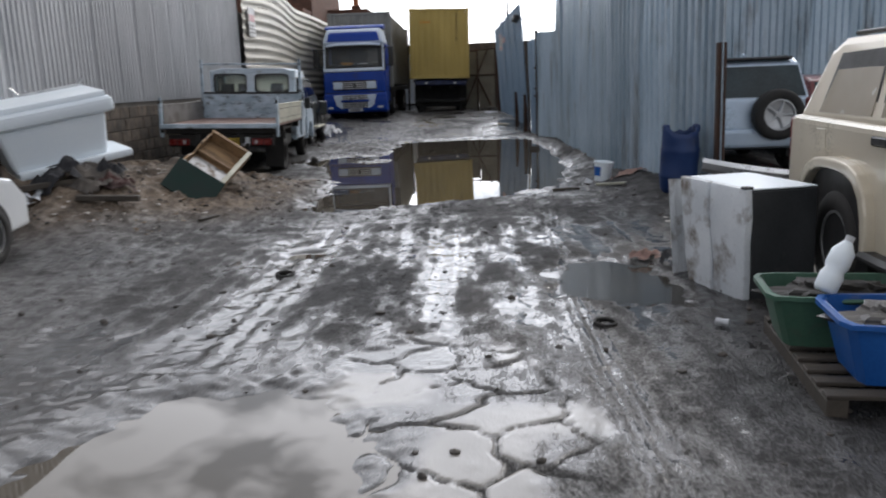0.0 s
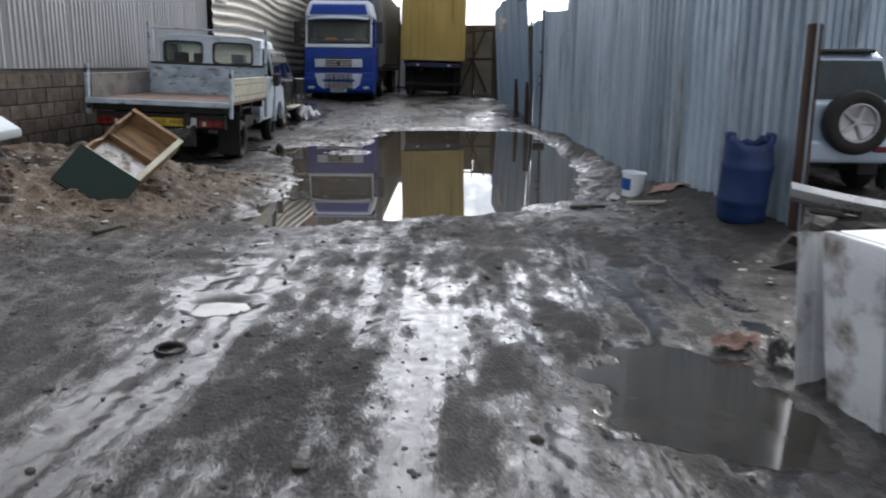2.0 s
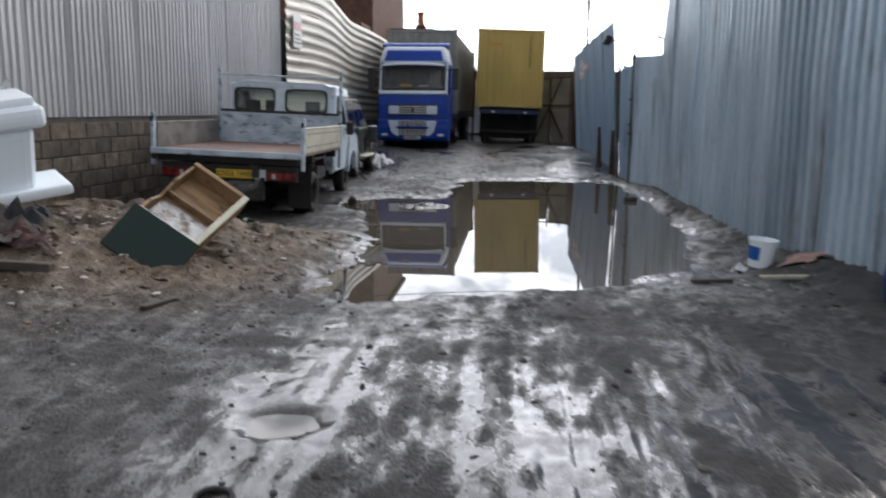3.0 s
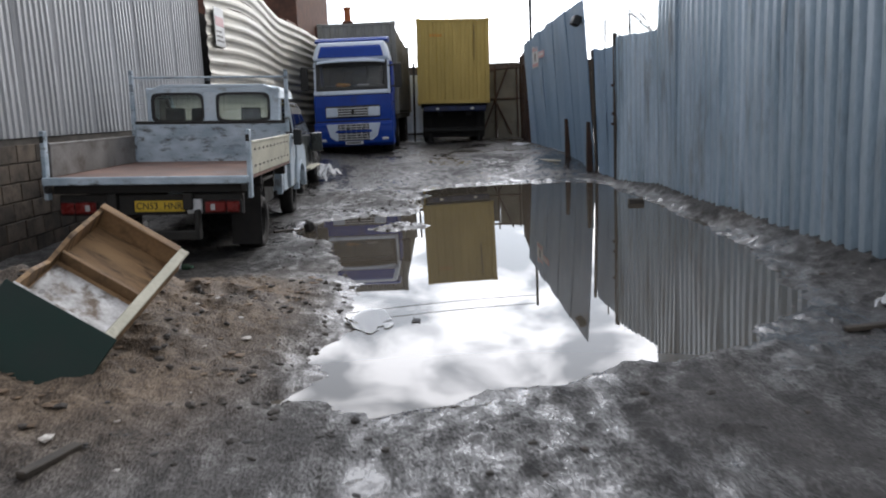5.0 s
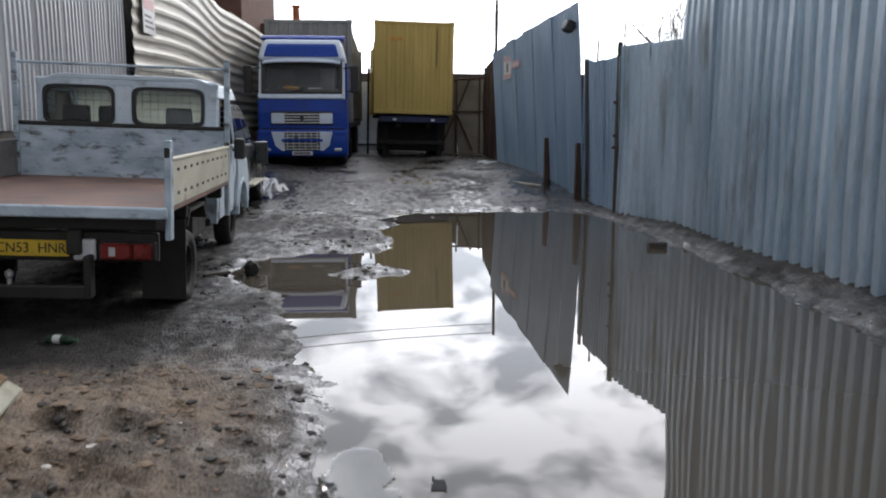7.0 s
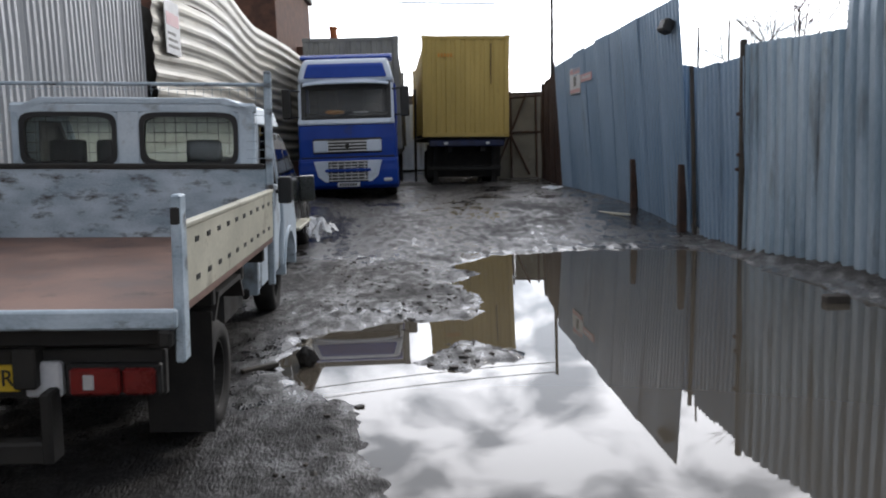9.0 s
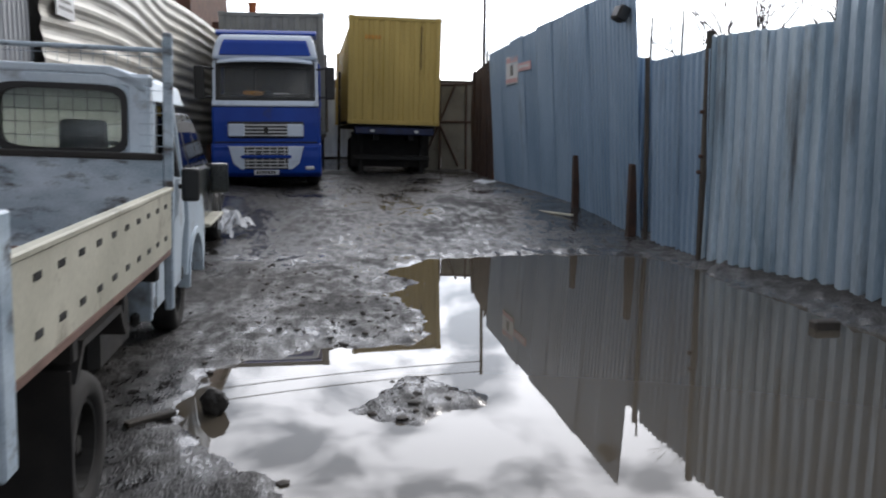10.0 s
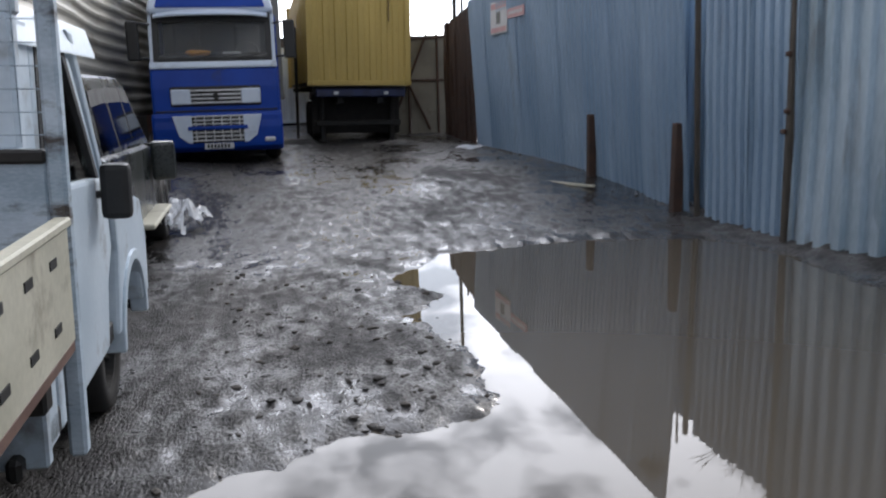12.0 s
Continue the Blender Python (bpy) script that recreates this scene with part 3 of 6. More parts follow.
def land(x, y):
    """Height of the ground, with how wet, how sandy and how much bare concrete it is."""
    base = 0.035 + 0.30 * smooth(23.6, 29.5, y) + 0.005 * np.clip(y - 29, 0, 12)
    bank = smooth(1.8, 2.9, x) * smooth(8.5, 12.5, y) * (1 - smooth(26, 34, y)) * (1 - smooth(3.0, 3.7, x))
    base = base + 0.20 * bank + 0.10 * smooth(-3.6, -5.2, x) * smooth(12, 15, y)
    heap = np.exp(-(((x + 4.9) / 1.35) ** 2 + ((y - 11.4) / 1.9) ** 2) ** 1.3)
    heap2 = np.exp(-(((x + 3.45) / 0.95) ** 2 + ((y - 12.6) / 1.5) ** 2) ** 1.2)
    lump = fractal(x * 2.2, y * 2.2, 11, 4) + 0.5 * fractal(x * 7, y * 7, 15, 3)
    base = base + 0.60 * heap * (1 + 0.16 * lump) + 0.24 * heap2 * (1 + 0.25 * lump)
    sand = np.clip(heap * 1.6 + heap2 * 1.5 + 0.55 * smooth(-2.1, -3.2, x) * smooth(9.5, 11, y) * (1 - smooth(13.5, 16, y)), 0, 1)
    sand = np.clip(sand + 0.4 * bank * smooth(1.9, 2.1, x) * smooth(13, 18, y), 0, 1) * (0.75 + 0.3 * lattice(x * 1.7, y * 1.7, 17))
    sway = x + 0.12 * np.sin(y * 0.55) + 0.03 * (y - 6)
    lane = smooth(-3.4, -2.2, x) * (1 - smooth(1.5, 2.3, x)) * (1 - smooth(8.9, 10.7, y)) * smooth(4.0, 5.4, y)
    track = 0.5 + 0.5 * lattice(sway * 1.9 + 3.3, y * 0.10, 20)
    rut = 0.012 * lattice(sway * 4.2, y * 0.16, 21) + 0.008 * lattice(sway * 12.0, y * 0.3, 22)
    tread = np.clip(lattice(sway * 2.3, y * 0.12, 23) * 1.6, 0, 1)
    rut = rut + 0.0032 * tread * np.sin(sway * 2 * math.pi / 0.078 + 2.2 * lattice(x, y * 0.2, 27))
    streak = 0.6 * lattice(sway * 8.0, y * 0.35, 28) + 0.4 * lattice(sway * 23.0, y * 0.8, 29)
    # wet tyre lines as (place across, half width, from, to, strength) and matte patches of dark mud
    for cx, hw, ya, yb, k in ((-1.25, 0.10, 4.6, 10.6, 0.42), (0.10, 0.12, 5.6, 10.9, 0.36), (0.42, 0.07, 6.4, 10.4, 0.3), (-0.06, 0.05, 7.4, 10.8, 0.5), (-2.0, 0.2, 4.6, 9.0, 0.25), (-0.6, 0.09, 8.2, 10.6, 0.3)):
        off = sway - cx - 0.10 * lattice(y * 0.4, y * 0 + cx, 24)
        streak = streak + k * np.exp(-(off / hw) ** 2) * smooth(ya, ya + 0.8, y) * (1 - smooth(yb - 0.6, yb, y)) * (1.0 + 0.9 * lattice(x * 5, y * 2.2, 25))
    grooves = np.exp(-((x - 0.80 - 0.010 * (y - 5) ** 2) / 0.13) ** 4) * smooth(2.6, 3.4, y) * (1 - smooth(9.6, 10.6, y))
    comb = np.sin((x - 0.80 - 0.010 * (y - 5) ** 2) * 2 * math.pi / 0.062)
    matte = 0.0
    for cx, cy, a, b, k in ((-0.76, 6.35, 0.38, 0.95, 1.0), (-0.15, 5.30, 0.28, 0.22, 0.9), (-0.36, 9.7, 0.11, 0.75, 1.0), (-1.8, 9.4, 0.55, 0.16, 0.9), (0.62, 7.6, 0.2, 0.5, 0.6), (-2.6, 6.6, 0.4, 0.9, 0.5), (-0.5, 8.5, 0.25, 0.5, 0.6), (0.3, 9.2, 0.12, 0.3, 0.8), (1.3, 9.6, 0.5, 0.9, 0.7)):
        matte = np.maximum(matte, k * smooth(-0.5, 0.6, 1 - ((x - cx) / a) ** 2 - ((y - cy) / b) ** 2 + 0.75 * fractal(x * 2.6, y * 1.7, 97, 5, 0.68)))
    slick = smooth(18.5, 20.0, y) * (1 - smooth(23.5, 25.0, y)) * (1 - smooth(-1.9, -1.2, x)) * smooth(-3.8, -2.9, x) * (-0.05 + 0.17 * fractal(x * 1.9, y * 1.1, 131, 4, 0.55))
    rough = 0.016 * fractal(x * 3.1, y * 3.1, 31, 4, 0.55) + 0.006 * fractal(x * 21, y * 21, 41, 2)
    clod = np.clip(fractal(x * 8, y * 8, 51, 3), 0.45, 2) - 0.45
    near = 1 - smooth(60, 90, np.hypot(x, y))
    shape = inside(x, y, SLAB) + 0.16 * fractal(x * 2.4, y * 2.4, 66, 4)
    slab = smooth(-0.05, 0.12, shape)
    seam = cells(x + 0.05 * lattice(x * 9, y * 9, 62), y + 0.05 * lattice(x * 9, y * 9, 63), 0.46, 61)
    crack = slab * (1 - smooth(0.012, 0.034, seam + 0.03 * np.clip(lattice(x * 2.2, y * 2.2, 64) + 0.2, 0, 1)))
    plate = slab * (1 - crack) * smooth(-0.35, 0.1, lattice(x * 2.1, y * 2.1, 65))
    dry = smooth(0.15, 0.75, lattice(x * 0.9, y * 0.45, 82) + 0.5 * lattice(x * 2.3, y * 1.2, 83))
    dry = dry * smooth(3.8, 6.6, y)
    far = smooth(23.5, 26, y)
    h = base + near * (rough * (1 - 0.93 * slab) * (1 - 0.86 * lane) * (1 - 0.6 * far) * (0.5 + 0.5 * smooth(4.6, 7.0, y)) + rut * lane * (1 - slab) + 0.032 * clod * (1 - 0.9 * slab) * (1 - 0.85 * lane) * (1 - 0.75 * far) * (1 + 0.9 * np.clip(sand, 0, 1)) + 0.02 * dry * lane) - 0.018 * crack - 0.016 * slab + 0.004 * grooves * comb + near * lane * (1 - slab) * (0.5 + 0.6 * matte) * (0.011 * np.clip(fractal(x * 7, y * 4.5, 101, 3, 0.6), -0.3, 1.2) + 0.005 * lattice(x * 19, y * 13, 105))
    ragged = 0.11 * fractal(x * 1.9, y * 1.9, 71, 4) + 0.05 * fractal(x * 9, y * 9, 75, 2)
    d = np.maximum(np.maximum(inside(x, y, BIG_POOL), inside(x, y, NEAR_POOL)), inside(x, y, SIDE_POOL))
    isle = inside(x, y, ISLAND)
    d = np.where(isle > -0.5, np.minimum(d, -isle - 0.05), d) + ragged
    rut_pool = 0.15 - np.hypot((x + 1.57) / 1.15, y - 8.0) + 0.03 * fractal(x * 5, y * 5, 121, 2)
    d = np.maximum(d, np.where(rut_pool > -0.15, rut_pool * 2.4, -9.0))
    fall = smooth(-0.28, 0.28, d)
    h = h * (1 - fall) + (-0.05 - 0.03 * smooth(0, 1, d)) * fall
    low = np.clip((0.046 - (h - (base - 0.035))) / 0.034, 0, 1)
    film = lane * smooth(0.30, 0.74, 0.45 * track + 0.35 * low + 0.28 * streak)
    wet = 0.38 + 0.50 * film + 0.18 * low + 0.08 * smooth(-0.6, 0.0, d) + 0.30 * plate - 0.45 * np.clip(sand, 0, 1) + far * (0.17 + 0.26 * lattice(x * 0.7, y * 0.35, 84) + 0.16 * fractal(x * 1.6, y * 0.8, 86, 4)) + 0.26 * streak * lane - 0.20 * dry * (1 - slab) - 0.27 * matte * (1 - slab) - 0.5 * crack + grooves * (0.10 + 0.22 * comb)
    wet = wet + slick - 0.28 * bank + lane * (1 - slab) * (0.30 * fractal(x * 3.7, y * 1.9, 111, 5, 0.66) + 0.01)
    wet = wet + 0.15 * lattice(x * 0.8, y * 0.5, 81) + 0.22 * (1 - smooth(4.6, 7.0, y)) * (1 - smooth(-0.9, 0.2, x))
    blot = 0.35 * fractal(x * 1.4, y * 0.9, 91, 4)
    # how far each place is pulled towards near-black
    darken = smooth(0.0, 0.5, inside(x, y, SOOT_RIGHT) + blot) + smooth(0.0, 0.5, inside(x, y, MUD_SHADE_LEFT) + blot) + 0.6 * smooth(-0.1, 0.4, inside(x, y, DARK_BANK) + blot) + 0.35 * dry * lane + 0.55 * matte + 0.8 * crack + 0.35 * far + 0.8 * smooth(0.0, 0.5, inside(x, y, DARK_NEAR) + blot)
    return h, np.clip(wet, 0, 1), np.clip(sand, 0, 1), np.clip(plate, 0, 1), np.clip(darken, 0, 0.85)


def spaced(stops):
    """Grid lines from (place, step) pairs: steps glide from one stop to the next."""
    out = [stops[0][0]]
    for (a, s), (b, s2) in zip(stops, stops[1:]):
        p = a
        while p < b - 1e-6:
            p += s + (s2 - s) * (p - a) / (b - a)
            out.append(min(p, b))
    return np.array(out)


def build_ground():
    xs = spaced([(-700, 200), (-60, 12), (-9, 0.5), (-5.6, 0.07), (-3.4, 0.034), (-1.2, 0.030), (-1.0, 0.019), (0.7, 0.019), (0.9, 0.030), (2.6, 0.036), (4.0, 0.09), (9, 0.5), (60, 12), (700, 200)])
    ys = spaced([(-200, 60), (-20, 4), (0.5, 0.2), (1.8, 0.02), (5.2, 0.02), (6.2, 0.028), (13, 0.036), (24, 0.05), (29, 0.08), (42, 0.3), (80, 8), (900, 200)])
    X, Y = np.meshgrid(xs, ys)
    H, wet, sand, slab, darken = land(X, Y)
    nx, ny = len(xs), len(ys)
    me = bpy.data.meshes.new("ground")
    me.vertices.add(nx * ny)
    me.vertices.foreach_set("co", np.stack([X, Y, H], -1).astype(np.float32).ravel())
    i = (np.arange(ny - 1)[:, None] * nx + np.arange(nx - 1)[None, :]).ravel()
    quads = np.stack([i, i + 1, i + 1 + nx, i + nx], -1).astype(np.int32)
    me.loops.add(quads.size)
    me.loops.foreach_set("vertex_index", quads.ravel())
    me.polygons.add(len(quads))
    me.polygons.foreach_set("loop_start", np.arange(0, quads.size, 4, dtype=np.int32))
    me.polygons.foreach_set("use_smooth", np.ones(len(quads), bool))
    me.update(calc_edges=True)
    for key, values in (("wet", wet), ("sand", sand), ("slab", slab), ("darken", darken)):
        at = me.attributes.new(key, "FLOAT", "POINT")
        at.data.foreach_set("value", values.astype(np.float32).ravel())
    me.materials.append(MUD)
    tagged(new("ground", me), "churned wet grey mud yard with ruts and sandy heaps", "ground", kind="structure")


build_ground()


def ground_z(x, y):
    h = land(np.array([float(x)]), np.array([float(y)]))[0]
    return float(h[0])


def ground_many(xs, ys):
    return land(np.array(xs, float), np.array(ys, float))[0]


def build_water(name, ring, label, mat=WATER):
    x0, x1 = min(p[0] for p in ring) - 0.6, max(p[0] for p in ring) + 0.6
    y0, y1 = min(p[1] for p in ring) - 0.6, max(p[1] for p in ring) + 0.6
    bm = bmesh.new()
    bm.faces.new([bm.verts.new(p) for p in ((x0, y0, 0), (x1, y0, 0), (x1, y1, 0), (x0, y1, 0))])
    tagged(part(name, bm, mat), label, "puddle", kind="structure")


build_water("water_big", BIG_POOL, "wide muddy puddle mirroring the sky and fence")
build_water("water_near", NEAR_POOL, "shallow puddle mirroring grey clouds beside cracked concrete")
build_water("water_rut", [(-1.45, 7.9), (-1.45, 8.1), (-1.69, 8.1), (-1.69, 7.9)], "tiny round puddle standing in a wheel rut")
build_water("water_side", SIDE_POOL, "small brown puddle beside the dumped fridge", SILTY)


# ---- boundaries ----
def fence_run(name, label, pts, tops, z0, mat, width=1.0, pitch=0.16, depth=0.045, lean=0.0, wave=0.03, rows=5):
    """Sheets nailed up end to end along a line of points."""
    root = thing(name, label, "fence", kind="structure")
    run = [0.0]
    for p, q in zip(pts, pts[1:]):
        run.append(run[-1] + math.dist(p, q))

    def at(s):
        for k in range(len(pts) - 1):
            if s <= run[k + 1] or k == len(pts) - 2:
                f = (s - run[k]) / (run[k + 1] - run[k])
                return (pts[k][0] + f * (pts[k + 1][0] - pts[k][0]), pts[k][1] + f * (pts[k + 1][1] - pts[k][1])), tops[k] + f * (tops[k + 1] - tops[k])
    count = max(1, round(run[-1] / width))
    step = run[-1] / count
    for k in range(count):
        (p, za), (q, zb) = at(k * step), at((k + 1) * step)
        bm = ribbed(math.dist(p, q) + 0.07, 0, za, zb, pitch, depth, wave=wave, rows=rows)
        ob = part("panel", bm, mat, root)
        ob.matrix_world = along(p, q, z0 + random.uniform(-0.02, 0.02), lean + random.uniform(-0.12, 0.12)) @ pose(0, 0.016 * (k % 2), 0)
    return root


fence_run("wall_fence_tall", "tall blue-grey corrugated metal yard fence, dented and grimy", [(2.41, 20.84), (2.40, 17.0), (2.45, 13.7)], [4.6] * 3, 0.05, FENCE_BLUE, pitch=0.24, depth=0.078, wave=0.045)
fence_run("wall_fence_corner", "tall fine-ribbed grey metal fence ending at a rusty post", [(2.45, 13.7), (2.78, 12.0), (3.22, 10.45)], [4.6] * 3, 0.05, FENCE_BLUE, pitch=0.165, depth=0.052)
fence_run("wall_fence_low", "lower blue-grey corrugated metal fence panel", [(2.14, 23.1), (2.41, 20.88)], [2.78, 2.72], 0.05, FENCE_BLUE, pitch=0.22, depth=0.055)
fence_run("wall_fence_leaning", "narrow leaning corrugated metal fence panel", [(2.10, 24.6), (2.16, 23.05)], [2.62, 2.66], 0.05, GATE_BLUE, width=0.8, lean=1.5)
fence_run("wall_gate_sheet", "tall blue corrugated metal gate leaning with a sloping top", [(1.74, 34.6), (1.92, 30.5), (2.06, 25.0)], [3.50, 3.66, 3.72], 0.1, GATE_BLUE, width=1.1, pitch=0.16, depth=0.022, wave=0.02, lean=3.4)

root = thing("wall_shed", "grey vertical corrugated metal shed wall on a low block wall", "wall", kind="structure")
for k in range(24):
    top = 4.45 - 0.045 * k
    ob = part("panel", ribbed(1.03, 1.5, top, top - 0.045, 0.15, 0.026, wave=0.02), CLAD, root)
    ob.matrix_world = along((-6.35, 24.7 - k), (-6.35, 23.7 - k), 0) @ pose(0, 0.005 * (k % 2), 0)
part("core", block((-6.9, 0.6, 1.4), (-6.43, 24.6, 3.2), 0), DARK_STEEL, root)
root = thing("wall_cladding", "bright horizontal corrugated metal cladding with rust streaks", "wall", kind="structure")
for k in range(13):
    za, zb = 1.35 + k * 0.27, 1.25 + k * 0.235
    bm = bmesh.new()
    cols, prof = 34, ((0, 0), (0.05, 0.004), (0.11, 0.028), (0.17, 0.03), (0.23, 0.008), (0.285, 0.002))
    lines = []
    for off in (0.0, 0.006):
        grid = []
        for dz, dd in prof:
            line = []
            for j in range(cols + 1):
                f = j / cols
                y = 24.72 + 12.6 * f
                x = -6.22 + 0.62 * f ** 1.3 + 0.16 * math.sin(f * 7 + 0.6) * math.sin(math.pi * min(1, f * 1.2)) * (k / 12) + 0.02 * noise.noise((y, k * 0.6, 3))
                bulge = 0.25 * math.sin(math.pi * min(1.0, f * 1.7)) * (k / 12)
                z = za + (zb - za) * f + dz * (0.97 if f < 0.5 else 0.9) + bulge + 0.015 * noise.noise((y * 0.8, k * 2.0, 9))
                line.append(bm.verts.new((x + dd - off, y, z)))
            grid.append(line)
        lines.append(grid)
    for g, flip in ((lines[0], False), (lines[1], True)):
        for i in range(len(prof) - 1):
            for j in range(cols):
                f = [g[i][j], g[i][j + 1], g[i + 1][j + 1], g[i + 1][j]]
                bm.faces.new(list(reversed(f)) if not flip else f)
    for j in range(cols):
        bm.faces.new((lines[0][-1][j], lines[0][-1][j + 1], lines[1][-1][j + 1], lines[1][-1][j]))
    part("panel", bm, CLAD_H, root)
part("core", block((-7.0, 24.8, 0.0), (-6.42, 40, 3.9), 0), DARK_STEEL, root)
tagged(part("wall_low", block((-6.62, 0.6, -0.1), (-6.35, 24.68, 1.53), 0.01), MORTAR), "low grimy concrete block wall below metal cladding", "wall", kind="structure")


# ---- vehicles ----
TURN_U = pose(0, 0, 0, 0, 0, 90)  # side outlines run (depth, height); this lays depth along y


def side(outline, x0, x1, bev=0.0, bm=None, seg=2):
    """An outline of (y, z) pairs pushed from x0 to x1."""
    return prism(outline, -x1, -x0, bev, bm, TURN_U, seg)


def wheel(parent, at, r, w, rim_mat, spokes=5, spoke_r=0.62):
    """A wheel on the x axis: rubber tyre with shoulders, and a rim with spokes and a hub."""
    root = new("wheel")
    root.parent = parent
    root.matrix_local = pose(*at, 0, 90, 0)
    h = w / 2
    part("tyre", lathe([(r * 0.6, -h * 0.8), (r * 0.68, -h), (r * 0.9, -h), (r * 0.985, -h * 0.7), (r, -h * 0.3), (r, h * 0.3), (r * 0.985, h * 0.7), (r * 0.9, h), (r * 0.68, h), (r * 0.6, h * 0.8)], 28), RUBBER, root, "worn black tyre", True)
    bm = lathe([(r * 0.61, -h * 0.85), (r * 0.61, h * 0.85), (r * 0.56, h * 0.85), (r * 0.54, h * 0.3), (r * 0.15, h * 0.15), (0, h * 0.15)], 28)
    lathe([(r * 0.56, -h * 0.85), (r * 0.54, -h * 0.3), (r * 0.15, -h * 0.15), (0, -h * 0.15)], 28, bm)
    for sgn in (-1, 1):
        lathe([(0, sgn * h * 0.72), (r * 0.12, sgn * h * 0.7), (r * 0.14, sgn * h * 0.1)], 16, bm)
        for k in range(spokes):
            block((r * 0.08, -r * 0.055, sgn * h * 0.42 - 0.018), (r * 0.57, r * 0.055, sgn * h * 0.42 + 0.018), 0.012, bm, pose(0, 0, 0, 0, 0, 360 * k / spokes))
    part("rim", bm, rim_mat, root)
    return root


def cargo_box(parent, w, y0, y1, z0, z1, mat, front_label, pitch=0.28):
    """A steel box with ribbed walls, corner posts, rails and corner castings."""
    h = w / 2
    for k, x in enumerate((-h, h)):
        for y in (y0, y1):
            part("corner_post", block((x - 0.07, y - 0.0 if y == y0 else y - 0.14, z0), (x + 0.07, y + 0.14 if y == y0 else y, z1), 0.012), mat, parent)
            for z in (z0 - 0.01, z1 - 0.11):
                yy = y - 0.012 if y == y0 else y - 0.15
                part("corner_casting", block((x - 0.083, yy, z), (x + 0.083, yy + 0.162, z + 0.12), 0.02), mat, parent)
    for y in (y0 + 0.02, y1 - 0.1):
        part("bottom_rail", block((-h + 0.07, y, z0), (h - 0.07, y + 0.08, z0 + 0.12), 0.01), mat, parent)
        part("top_rail", block((-h + 0.07, y, z1 - 0.10), (h - 0.07, y + 0.08, z1 - 0.005), 0.01), mat, parent)
    n = int((w - 0.14) / pitch)
    ob = part("front_panel", ribbed(w - 0.15, 0, z1 - z0 - 0.22, z1 - z0 - 0.22, (w - 0.15) / n, 0.03, rows=2), mat, parent, front_label)
    ob.matrix_local = pose(-h + 0.075, y0 + 0.03, z0 + 0.12)
    for x, rz in ((-h - 0.0, 90), (h, 90)):
        ob = part("side_panel", ribbed(y1 - y0 - 0.29, 0, z1 - z0 - 0.2, z1 - z0 - 0.2, pitch, 0.036, rows=2), mat, parent)
        ob.matrix_local = pose(x + (0.045 if x < 0 else -0.0), y0 + 0.145, z0 + 0.1, 0, 0, rz)
    part("back_panel", block((-h + 0.08, y1 - 0.06, z0 + 0.1), (h - 0.08, y1 - 0.03, z1 - 0.1), 0.005), mat, parent)
    part("roof", block((-h + 0.05, y0 + 0.05, z1 - 0.05), (h - 0.05, y1 - 0.05, z1 - 0.012), 0.005), mat, parent)
    part("floor", block((-h + 0.05, y0 + 0.05, z0 + 0.02), (h - 0.05, y1 - 0.05, z0 + 0.1), 0.005), DARK_STEEL, parent)


def blob(c, s, seed, bm=None, rough=0.35, sub=2):
    """A lumpy rounded shape."""
    own = bmesh.new()
    bmesh.ops.create_icosphere(own, subdivisions=sub, radius=1.0)
    for v in own.verts:
        k = 1 + rough * noise.noise(v.co * 1.7 + Vector((seed * 7.3, seed, 0))) + 0.5 * rough * noise.noise(v.co * 5.5 + Vector((seed, seed * 3.1, 0)))
        v.co = Vector((v.co.x * s[0] * k + c[0], v.co.y * s[1] * k + c[1], v.co.z * s[2] * k + c[2]))
    return merge(bm, own)


